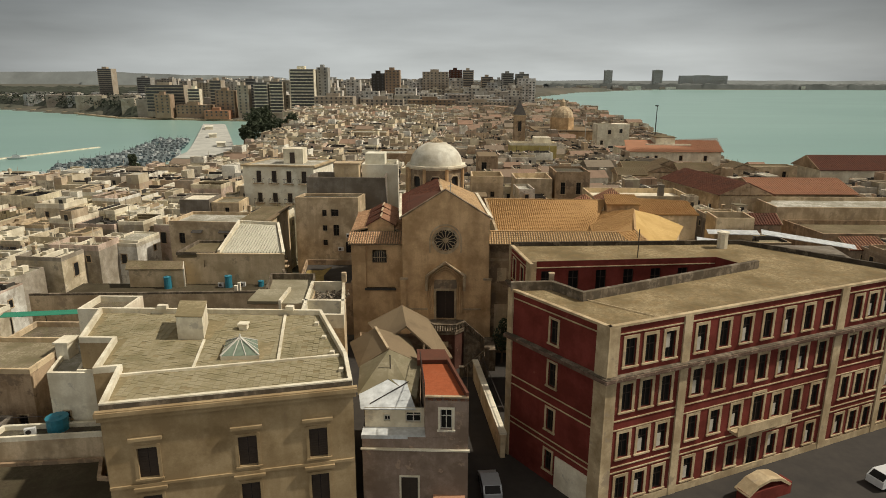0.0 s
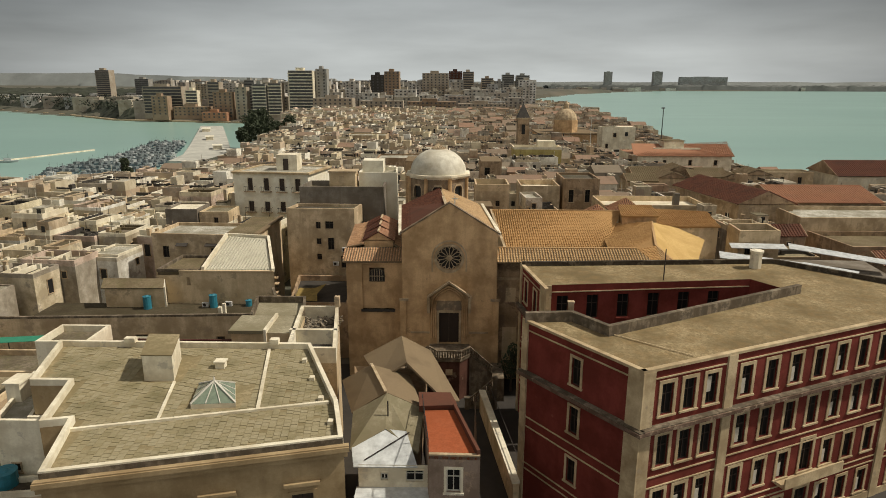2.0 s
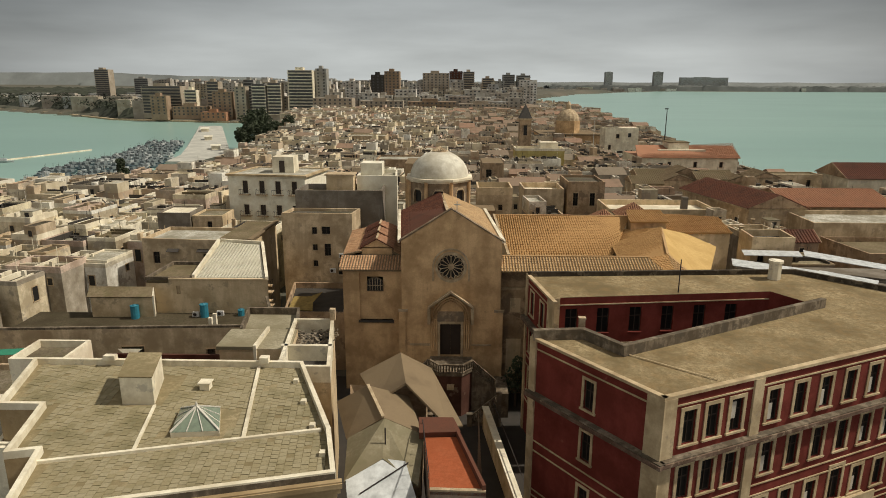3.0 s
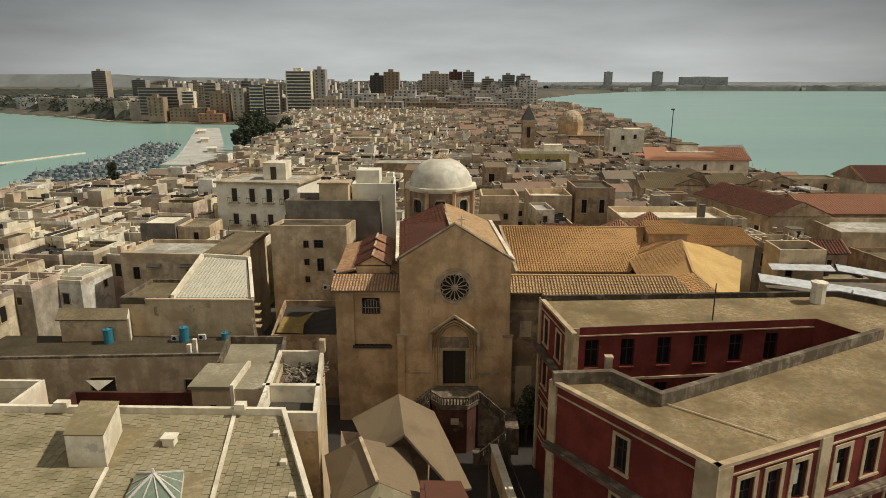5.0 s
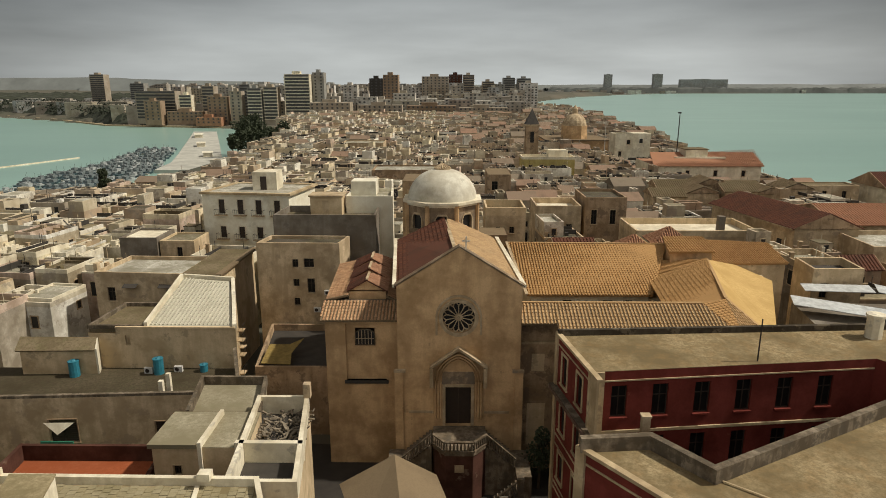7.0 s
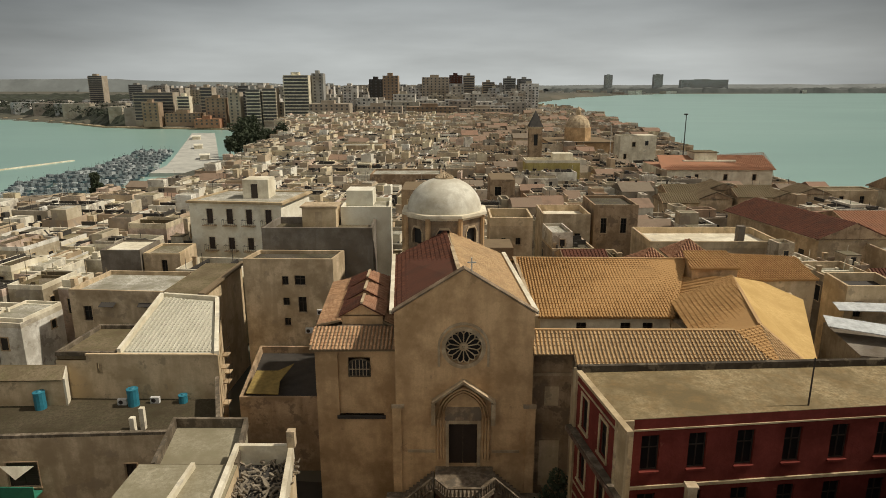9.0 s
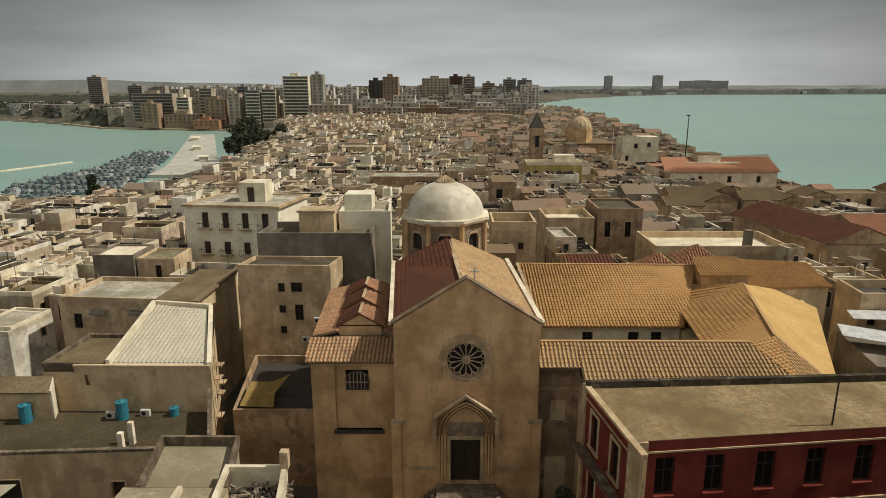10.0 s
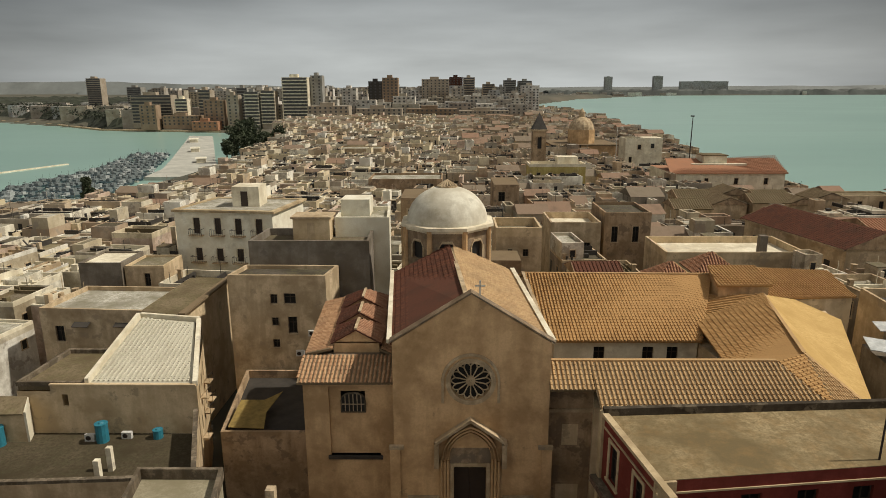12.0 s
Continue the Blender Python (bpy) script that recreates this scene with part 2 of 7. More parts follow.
M["sheet"] = plain("white_metal_sheet", (0.62, 0.64, 0.63), 0.5, 0.0, 0.45, 1.2)
M["parapet_old"] = plaster("mossy_old_cement", [(0.27, 0.22, 0.16)], 0.35, 0.8, patch=(0.09, 0.075, 0.055), patchy=0.54, scale=1.6)
M["parapet_dark"] = plaster("black_stained_cement", [(0.085, 0.07, 0.052)], 0.5, 0.6, patch=(0.17, 0.14, 0.10), patchy=0.58, scale=1.6)
M["ochre_smooth"] = roofing("smooth_ochre_roof", [(0.60, 0.41, 0.17)], mossy=0.25, moss=(0.40, 0.25, 0.09), dark=0.75)
M["far_tile"] = tiles_mat("far_pitched_roof", (0.30, 0.185, 0.125), (0.22, 0.185, 0.135), (0.12, 0.09, 0.065), 0.5)
M["sky_glass"] = plain("greenish_roof_glass", (0.20, 0.245, 0.18), 0.25, 0.0, 0.3)
# Lifted from black, putting distance haze into the far panes
M["far_glass"] = plain("distant_window", (0.07, 0.065, 0.06), 0.4)
# Hill colour paled and cooled to hold the distance haze
M["far_wood"] = plain("haze_painted_hills", (0.20, 0.215, 0.205), 0.9, 0.0, 0.4, 0.004)
M["tarp"] = plain("yellowed_canvas", (0.30, 0.21, 0.06), 0.9, 0.0, 0.45, 1.5)
# Darkened past its grime: the dimness around the stair is painted in
M["stair_stone"] = plaster("grime_and_shade_stone", [(0.26, 0.205, 0.145)], 0.4, 0.8, patch=(0.1, 0.085, 0.065), patchy=0.54, scale=2)
# Near-black colour standing in for the shade of rooms behind openings
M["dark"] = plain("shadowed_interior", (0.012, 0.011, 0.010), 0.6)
M["glass"] = plain("dusty_window_glass", (0.013, 0.013, 0.012), 0.4, 0.0, 0.3)
M["glass"].node_tree.nodes["Principled BSDF"].inputs["Specular IOR Level"].default_value = 0.2
M["tower_beige"] = plaster("beige_tower_render", [(0.42, 0.365, 0.29)], 0.75, 0.3, patchy=0.7, scale=0.3)
M["tower_brown"] = plaster("brown_tower_render", [(0.33, 0.245, 0.17)], 0.75, 0.3, patchy=0.7, scale=0.3)
M["tower_grey"] = plaster("grey_tower_render", [(0.33, 0.325, 0.30)], 0.75, 0.3, patchy=0.7, scale=0.3)
# Pale grey that paints haze onto the towers of the far coast
M["tower_haze"] = plaster("haze_painted_render", [(0.40, 0.42, 0.41)], 0.85, 0.2, patchy=0.75, scale=0.1)
M["door"] = plain("dark_wood", (0.035, 0.022, 0.015), 0.6)
M["shutter"] = plain("brown_shutter", (0.045, 0.03, 0.02), 0.7)
M["iron"] = plain("rusted_iron", (0.05, 0.04, 0.035), 0.6, 0.4)
M["whitebar"] = plain("white_painted_frame", (0.60, 0.57, 0.49), 0.6)
M["lead"] = plain("dark_bitumen", (0.055, 0.047, 0.038), 0.8, 0.0, 0.5, 0.8)
M["blue_tank"] = plain("blue_plastic", (0.03, 0.20, 0.27), 0.5, 0.0, 0.3)
M["white_tank"] = plain("white_plastic", (0.65, 0.64, 0.60), 0.5)
M["green_net"] = plain("green_netting", (0.03, 0.22, 0.13), 0.8)
M["rubble"] = plain("broken_masonry", (0.26, 0.215, 0.155), 0.95, 0.0, 0.5)
# Paving darkened so the deep shade at the church foot is in its colour
M["asphalt"] = plain("shade_darkened_paving", (0.038, 0.031, 0.024), 0.85, 0.0, 0.4, 0.6)
M["leaf"] = plain("dark_foliage", (0.045, 0.060, 0.025), 0.8, 0.0, 0.5, 0.5)
M["far_leaf"] = plain("dark_park_woods", (0.042, 0.048, 0.030), 0.95, 0.0, 0.65, 0.06)
# Foliage greyed and lightened, so the haze is in the colour
M["coast_leaf"] = plain("haze_painted_woods", (0.115, 0.125, 0.115), 0.95, 0.0, 0.45, 0.01)
M["quay"] = plain("pale_quay_concrete", (0.50, 0.49, 0.43), 0.9, 0.0, 0.35, 0.15)
M["bark"] = plain("bark", (0.10, 0.07, 0.045), 0.9)
M["hull"] = plain("white_boat_hull", (0.42, 0.45, 0.44), 0.4, 0.0, 0.2)
M["hull_blue"] = plain("dark_boat_hull", (0.05, 0.085, 0.10), 0.5, 0.0, 0.3)
M["cabin_grey"] = plain("grey_boat_cabin", (0.20, 0.235, 0.235), 0.6, 0.0, 0.4)
M["tyre"] = plain("tyre_rubber", (0.02, 0.02, 0.02), 0.8)
M["car_white"] = plain("white_car_paint", (0.62, 0.63, 0.62), 0.3, 0.0, 0.1)
M["car_grey"] = plain("silver_car_paint", (0.35, 0.37, 0.38), 0.3, 0.3, 0.1)
M["cornice_soot"] = plaster("sooty_cornice", [(0.20, 0.135, 0.10)], 0.5, 0.6, patch=(0.34, 0.26, 0.18), patchy=0.58, scale=2)
M["blind"] = plain("pale_roller_blind", (0.50, 0.46, 0.38), 0.9)
M["brickred"] = plaster("brick_red_panel", [(0.105, 0.048, 0.034)], 0.5, 0.5, patch=(0.2, 0.14, 0.1), patchy=0.62)


def water_mat(nt, b):
    c = mixc(nt, span(nt, noise_at(nt, 0.004, 4), 0.35, 0.65), (0.235, 0.38, 0.335), (0.285, 0.44, 0.385))
    c = mixc(nt, span(nt, noise_at(nt, 0.02, 5, (0.3, 1.6, 1)), 0.45, 0.7, 0, 0.5), c, (0.215, 0.34, 0.305))
    nt.links.new(c, b.inputs["Base Color"])
    b.inputs["Roughness"].default_value = 0.28
    b.inputs["Specular IOR Level"].default_value = 0.4
    bumped(nt, b, noise_at(nt, 0.5, 4), 0.25, 0.2)


M["water"] = material("green_sea_water", water_mat)


def land_mat(nt, b):
    c = mixc(nt, span(nt, noise_at(nt, 0.006, 6), 0.35, 0.65), (0.055, 0.060, 0.040), (0.12, 0.105, 0.075))
    c = mixc(nt, span(nt, noise_at(nt, 0.08, 5), 0.5, 0.7, 0, 0.6), c, (0.10, 0.085, 0.065))
    nt.links.new(c, b.inputs["Base Color"])
    b.inputs["Roughness"].default_value = 0.95


M["land"] = material("dusty_ground", land_mat)


# ---- mesh helpers ----
class Geo:
    def __init__(self):
        self.v, self.f = [], []

    def face(self, *pts):
        n = len(self.v)
        self.v += [tuple(p) for p in pts]
        self.f.append(tuple(range(n, n + len(pts))))
        return self

    def prism(self, poly, z0, z1, bottom=False):
        n, k = len(self.v), len(poly)
        tops = z1 if hasattr(z1, "__len__") else [z1] * k
        self.v += [(x, y, z0) for x, y in poly] + [(x, y, t) for (x, y), t in zip(poly, tops)]
        for i in range(k):
            j = (i + 1) % k
            self.f.append((n + i, n + j, n + k + j, n + k + i))
        self.f.append(tuple(range(n + k, n + 2 * k)))
        if bottom:
            self.f.append(tuple(range(n + k - 1, n - 1, -1)))
        return self

    def box(self, x0, x1, y0, y1, z0, z1):
        return self.prism([(x0, y0), (x1, y0), (x1, y1), (x0, y1)], z0, z1, True)

    def bar(self, a, b, w, h):
        """A beam of width w and height h whose bottom runs from a to b."""
        a, b = Vector(a), Vector(b)
        d = b - a
        side = Vector((-d.y, d.x, 0))
        side = (side.normalized() if side.length > 1e-6 else Vector((1, 0, 0))) * (w / 2)
        up = Vector((0, 0, h)) if Vector((d.x, d.y, 0)).length > 1e-6 else Vector((0, h, 0))
        if up.y:
            a, b = a - up / 2, b - up / 2
        c = [a - side, a + side, a + side + up, a - side + up, b - side, b + side, b + side + up, b - side + up]
        n = len(self.v)
        self.v += [tuple(p) for p in c]
        self.f += [tuple(n + i for i in q) for q in ((0, 1, 2, 3), (7, 6, 5, 4), (0, 4, 5, 1), (1, 5, 6, 2), (2, 6, 7, 3), (3, 7, 4, 0))]
        return self

    def slab(self, pts, t):
        """A polygon in space with thickness t below it."""
        p = [Vector(q) for q in pts]
        nrm = Vector((0, 0, 0))
        for i in range(len(p)):
            nrm += p[i].cross(p[(i + 1) % len(p)])
        nrm.normalize()
        if nrm.z < 0:
            p.reverse(); nrm = -nrm
        n, k = len(self.v), len(p)
        self.v += [tuple(q) for q in p] + [tuple(q - nrm * t) for q in p]
        self.f.append(tuple(range(n, n + k)))
        self.f.append(tuple(range(n + 2 * k - 1, n + k - 1, -1)))
        for i in range(k):
            j = (i + 1) % k
            self.f.append((n + j, n + i, n + k + i, n + k + j))
        return self

    def tube(self, a, b, r0, r1, k=8):
        a, b = Vector(a), Vector(b)
        q = (b - a).to_track_quat("Z", "Y")
        n = len(self.v)
        for c, r in ((a, r0), (b, r1)):
            for i in range(k):
                t = 2 * math.pi * i / k
                self.v.append(tuple(c + q @ Vector((r * math.cos(t), r * math.sin(t), 0))))
        for i in range(k):
            j = (i + 1) % k
            self.f.append((n + i, n + j, n + k + j, n + k + i))
        self.f.append(tuple(range(n + k, n + 2 * k)))
        self.f.append(tuple(range(n + k - 1, n - 1, -1)))
        return self

    def curb(self, poly, t, z0, z1, closed=True):
        """A wall of thickness t along the inside of a counter-clockwise outline, mitred."""
        k = len(poly)
        p = [Vector((x, y)) for x, y in poly]
        inner = []
        for i in range(k):
            d0 = (p[i] - p[i - 1]).normalized() if (closed or i) else (p[1] - p[0]).normalized()
            d1 = (p[(i + 1) % k] - p[i]).normalized() if (closed or i < k - 1) else d0
            n0, n1 = Vector((-d0.y, d0.x)), Vector((-d1.y, d1.x))
            m = (n0 + n1)
            m = m / max(0.35, m.length_squared) * 2 if m.length > 1e-6 else n0
            inner.append(p[i] + m * t)
        n = len(self.v)
        for o, q in zip(p, inner):
            self.v += [(o.x, o.y, z0), (o.x, o.y, z1), (q.x, q.y, z1), (q.x, q.y, z0)]
        for i in range(k if closed else k - 1):
            a, b = n + 4 * i, n + 4 * ((i + 1) % k)
            for r in range(4):
                self.f.append((a + r, b + r, b + (r + 1) % 4, a + (r + 1) % 4))
        if not closed:
            self.f += [(n, n + 1, n + 2, n + 3), tuple(n + 4 * k - 1 - r for r in range(4))]
        return self

    def shell(self, poly, t, z0, zr, top):
        """Walls that rise past the roof level zr as a parapet of thickness t, in one piece."""
        k, n = len(poly), len(self.v)
        inn = inset(poly, t)
        self.v += [(x, y, z0) for x, y in poly] + [(x, y, top) for x, y in poly] + [(x, y, top) for x, y in inn] + [(x, y, zr) for x, y in inn]
        for i in range(k):
            j = (i + 1) % k
            for r in range(3):
                a, b = n + r * k, n + (r + 1) * k
                self.f.append((a + i, a + j, b + j, b + i))
        return self

    def panel(self, p, q, z0, z1, openings=(), depth=0.25):
        """A wall face from p to q (outside on its right), with openings (s0, s1, za, zb) that have reveals."""
        p, q = Vector(p), Vector(q)
        L = (q - p).length
        d = (q - p) / L
        inn = Vector((-d.y, d.x)) * depth
        ss = sorted({0.0, L, *[o[0] for o in openings], *[o[1] for o in openings]})
        zs = sorted({z0, z1, *[o[2] for o in openings], *[o[3] for o in openings]})
        at = lambda s, z, k=0: (p.x + d.x * s + inn.x * k, p.y + d.y * s + inn.y * k, z)
        for a, b in zip(ss, ss[1:]):
            run = None
            for c, e in zip(zs, zs[1:]):
                hole = any(o[0] <= a + 1e-6 and b <= o[1] + 1e-6 and o[2] <= c + 1e-6 and e <= o[3] + 1e-6 for o in openings)
                if hole:
                    if run is not None:
                        self.face(at(a, run), at(b, run), at(b, c), at(a, c))
                    run = None
                elif run is None:
                    run = c
            if run is not None:
                self.face(at(a, run), at(b, run), at(b, z1), at(a, z1))
        for a, b, c, e in openings:
            self.face(at(a, c), at(b, c), at(b, c, 1), at(a, c, 1))
            self.face(at(a, e, 1), at(b, e, 1), at(b, e), at(a, e))
            self.face(at(a, c, 1), at(a, e, 1), at(a, e), at(a, c))
            self.face(at(b, c), at(b, e), at(b, e, 1), at(b, c, 1))
        return self

    def mesh(self, name, smooth=False):
        me = bpy.data.meshes.new(name)
        me.from_pydata(self.v, [], self.f)
        if smooth:
            me.shade_smooth()
        me.update()
        return me


def inset(poly, t):
    """A counter-clockwise outline drawn in by t."""
    p = [Vector((x, y)) for x, y in poly]
    out = []
    for i in range(len(p)):
        d0, d1 = (p[i] - p[i - 1]).normalized(), (p[(i + 1) % len(p)] - p[i]).normalized()
        m = Vector((-d0.y - d1.y, d0.x + d1.x))
        out.append(tuple(p[i] + m / max(0.35, m.length_squared) * 2 * t))
    return out


HOME = {}


def thing(name, x, y, z, label, category, group="", kind=""):
    ob = new(name)
    ob.empty_display_size = 0.5
    ob.location = (x, y, z)
    HOME[ob.name] = Vector((x, y, z))
    return tagged(ob, label, category, group, kind)


def part(name, geo, mat, parent=None, label="", smooth=False):
    """Links a Geo (in world metres) as one mesh under a thing or a part."""
    me = geo.mesh(name, smooth)
    me.materials.append(M[mat])
    ob = new(name, me)
    if parent is not None:
        base = HOME[parent.name]
        me.transform(Matrix.Translation(-base))
        ob.parent = parent
        HOME[ob.name] = base
    else:
        HOME[ob.name] = Vector((0, 0, 0))
    return tagged(ob, label)


def placed(name, me, parent, m, label=""):
    """A shared mesh under a thing, at the world pose m."""
    ob = new(name, me)
    ob.parent = parent
    ob.matrix_basis = Matrix.Translation(-HOME[parent.name]) @ m
    HOME[ob.name] = m.translation.copy()
    return tagged(ob, label)


def setting(name, geo, mat, label, category, kind="structure", smooth=False):
    ob = part(name, geo, mat, None, label, smooth)
    return tagged(ob, category=category, kind=kind)


CACHE = {}


def cached(key, build):
    if key not in CACHE:
        geo, mat = build()
        me = geo.mesh(key[0])
        me.materials.append(M[mat])
        CACHE[key] = me
    return CACHE[key]


def on_wall(p, q, s, z):
    """The pose on the wall from p to q, s along it: x along the wall, -y outwards."""
    d = Vector(q) - Vector(p)
    a = math.atan2(d.y, d.x)
    d.normalize()
    return Matrix.Translation((p[0] + d.x * s, p[1] + d.y * s, z)) @ Matrix.Rotation(a, 4, "Z")


def window(parent, p, q, o, trim="cream_trim", border=0.2, depth=0.25, bars="dark_bars", name="window", sill=True):
    """A window in the opening o: a surround that stands proud, and a pane with glazing bars set in the depth."""
    s0, s1, za, zb = o
    w, h = round(s1 - s0, 2), round(zb - za, 2)

    def surround():
        g = Geo()
        if border > 0:
            g.box(-w / 2 - border, -w / 2, -0.06, 0.02, -0.0, h + border)
            g.box(w / 2, w / 2 + border, -0.06, 0.02, 0.0, h + border)
            g.box(-w / 2, w / 2, -0.06, 0.02, h, h + border)
        if sill or border <= 0:
            g.box(-w / 2 - border - 0.06, w / 2 + border + 0.06, -0.14, 0.02, -0.14, 0.0)
        return g, trim

    def pane():
        g = Geo()
        g.box(-w / 2, w / 2, depth - 0.03, depth + 0.01, 0, h)
        return g, "glass"

    def glazing():
        g = Geo()
        y0, y1 = depth - 0.09, depth - 0.035
        if bars == "shutter":
            for k in (-1, 1):
                x0 = -w / 2 if k < 0 else 0.02
                g.box(x0, x0 + w / 2 - 0.02, y0, y1, 0.02, h)
                for i in range(int(h / 0.2)):
                    g.box(x0 + 0.06, x0 + w / 2 - 0.08, y0 - 0.02, y0, 0.08 + 0.2 * i, 0.2 + 0.2 * i)
            return g, "shutter"
        t = 0.07
        for x in (-w / 2, -t / 2, w / 2 - t):
            g.box(x, x + t, y0, y1, 0, h)
        for z in (0.0, h * 0.62, h - t):
            g.box(-w / 2, w / 2, y0 + 0.004, y1 - 0.004, z, z + t)
        return g, ("whitebar" if bars == "white_bars" else "shutter")
    m = on_wall(p, q, (s0 + s1) / 2, za)
    win = placed(name, cached((name, w, h, trim, border, sill), surround), parent, m)
    for nm, fn in (("pane", pane), ("casement", glazing)):
        ch = new(nm, cached((nm, w, h, depth, bars), fn))
        ch.parent = win
    return win


def wall_with_windows(parent, geo, p, q, z0, z1, openings, **kw):
    geo.panel(p, q, z0, z1, openings, kw.get("depth", 0.25))
    for o in openings:
        window(parent, p, q, o, **kw)


def pan_roof(geo, eave0, eave1, outline, spacing=0.32, r=0.11, tile=0.45, seed=1):
    """Rows of half-round cover tiles on a flat slope: eave0 to eave1 is the lower edge, outline its corners in order."""
    rng = random.Random(seed)
    e0, e1 = Vector(eave0), Vector(eave1)
    u = (e1 - e0).normalized()
    pts = [Vector(q) for q in outline]
    nrm = Vector((0, 0, 0))
    for i in range(len(pts)):
        nrm += pts[i].cross(pts[(i + 1) % len(pts)])
    nrm.normalize()
    if nrm.z < 0:
        nrm = -nrm
    up = nrm.cross(u).normalized()
    if up.z < 0:
        up = -up
    flat = [((q - e0).dot(u), (q - e0).dot(up)) for q in pts]
    lo, hi = min(a for a, _ in flat), max(a for a, _ in flat)
    x = lo + spacing / 2
    while x < hi:
        cuts = []
        for (a, b), (c, d) in zip(flat, flat[1:] + flat[:1]):
            if (a - x) * (c - x) < 0:
                cuts.append(b + (d - b) * (x - a) / (c - a))
        cuts.sort()
        for v0, v1 in zip(cuts[::2], cuts[1::2]):
            v = v0
            while v < v1 - 0.1:
                v2 = min(v + tile, v1)
                n = len(geo.v)
                jig = rng.uniform(-0.015, 0.015)
                for vv, rr, lift in ((v, r, 0.035), (v2 + 0.02, r * 0.82, 0.0)):
                    c = e0 + u * (x + jig) + up * vv + nrm * lift
                    for k in range(4):
                        t = math.pi * k / 3
                        geo.v.append(tuple(c + u * (math.cos(t) * rr) + nrm * (math.sin(t) * rr * 0.85)))
                for k in range(3):
                    geo.f.append((n + k, n + k + 1, n + 5 + k, n + 4 + k))
                geo.f.append((n, n + 1, n + 2, n + 3))
                v = v2
        x += spacing
    return geo


def tiled_slope(parent, outline, mat, base="tile_brown", thick=0.18, name="roof_slope", spacing=0.32, seed=1, label=""):
    """A roof slope: a slab, and on it its rows of tiles. The first two corners are the eave."""
    slope = part(name, Geo().slab(outline, thick), base, parent, label)
    rows = part("tile_covering", pan_roof(Geo(), outline[0], outline[1], outline, spacing, seed=seed), mat, slope)
    tagged(rows, kind="stuff")
    return slope


# ---- ground, sea, distance ----
STREET, SEA = -5.8, -11.0


def along(y, table):
    ys, xs = zip(*table)
    return float(np.interp(y, ys, xs))


SHORE_W = [(-200, -320), (100, -175), (150, -150), (200, -132), (300, -130), (360, -134), (480, -165), (590, -205), (615, -215)]
SHORE_E = [(-200, 330), (60, 165), (112, 132), (130, 120), (200, 116), (300, 138), (357, 150), (450, 160), (586, 175), (720, 190), (835, 185), (1238, 150), (1310, 133), (1930, 276), (2720, 505), (3570, 938), (4300, 1650), (4400, 5000)]
SHORE_N = [(-5000, 1500), (-900, 1080), (-660, 890), (-510, 777), (-375, 650), (-300, 628), (-215, 606)]


def on_land(x, y):
    if x > along(y, SHORE_E):
        return False
    if y < 610:
        return x > along(y, SHORE_W)
    return x > -215 or y > along(x, SHORE_N)


def ground_height(x, y):
    if not on_land(x, y):
        return -16.0
    if y < 560:
        edge = min(x - along(y, SHORE_W), along(y, SHORE_E) - x)
        return STREET - 3.6 * (1 - min(1.0, max(0.0, edge) / 60.0))
    if y < 3300:
        return -8.5 + 0.006 * max(0, y - 900) + (2.5 if x < -420 else 0)
    return -9.0 + 0.05 * max(0, y - 4300) + 6 * noise.noise((x * 0.002, y * 0.003, 0))


def ground_grid():
    g = Geo()
    xs = [-4800, -3500, -2500, -1800, -1300] + list(range(-1000, -320, 40)) + list(range(-320, 340, 10)) + list(range(340, 1000, 60)) + [1150, 1350, 1600, 1900, 2300, 2800, 3400, 4000, 4800]
    ys = list(range(-220, 640, 10)) + list(range(640, 1400, 30)) + list(range(1400, 3000, 100)) + list(range(3000, 4950, 120))
    for y in ys:
        for x in xs:
            g.v.append((x, y, ground_height(x, y)))
    w = len(xs)
    for j in range(len(ys) - 1):
        for i in range(w - 1):
            a = j * w + i
            g.f.append((a, a + 1, a + w + 1, a + w))
    return g


setting("ground", ground_grid(), "land", "dusty brown town ground sloping to the shore", "ground")
setting("water", Geo().face((-4900, -220, SEA), (4900, -220, SEA), (4900, 4900, SEA), (-4900, 4900, SEA)), "water", "pale green sea round the old town", "sea")
g = Geo()
for x0, x1, h0, h1, y in ((-4700, -2600, 75, 100, 4600), (-2600, -1200, 95, 60, 4500), (-1200, 900, 45, 45, 4500), (900, 3200, 45, 52, 4560), (3200, 4700, 52, 45, 4500)):
    n = len(g.v)
    for k in range(13):
        t = k / 12
        x = x0 + (x1 - x0) * t
        h = h0 + (h1 - h0) * t + 9 * noise.noise((x * 0.004, 3.1, 0))
        g.v += [(x, y, -12), (x, y + 130, h), (x, y + 290, h * 0.8)]
    for k in range(12):
        a = n + 3 * k
        g.f += [(a, a + 3, a + 4, a + 1), (a + 1, a + 4, a + 5, a + 2)]
setting("backdrop", g, "far_wood", "low hills along the far coast, haze painted into their colour", "hills")
# Reaches west past the lane to paint that shaded ground dark too
street = Geo().face((-22, -82, STREET + 0.02), (60, -82, STREET + 0.02), (60, -1, STREET + 0.02), (-22, 6, STREET + 0.02))
setting("road", street, "asphalt", "dark stone-paved street between the buildings, shade in its colour", "street")

# ---- church ----
church = thing("church", 0, 0, STREET, "medieval stone church with rose window, pointed portal and dome", "church")
TH = -0.55                       # door threshold
EAVE, APEX = 13.05, 16.6


def ring(cx, cz, r, k=40):
    return [(cx + r * math.cos(2 * math.pi * i / k), cz + r * math.sin(2 * math.pi * i / k)) for i in range(k)]


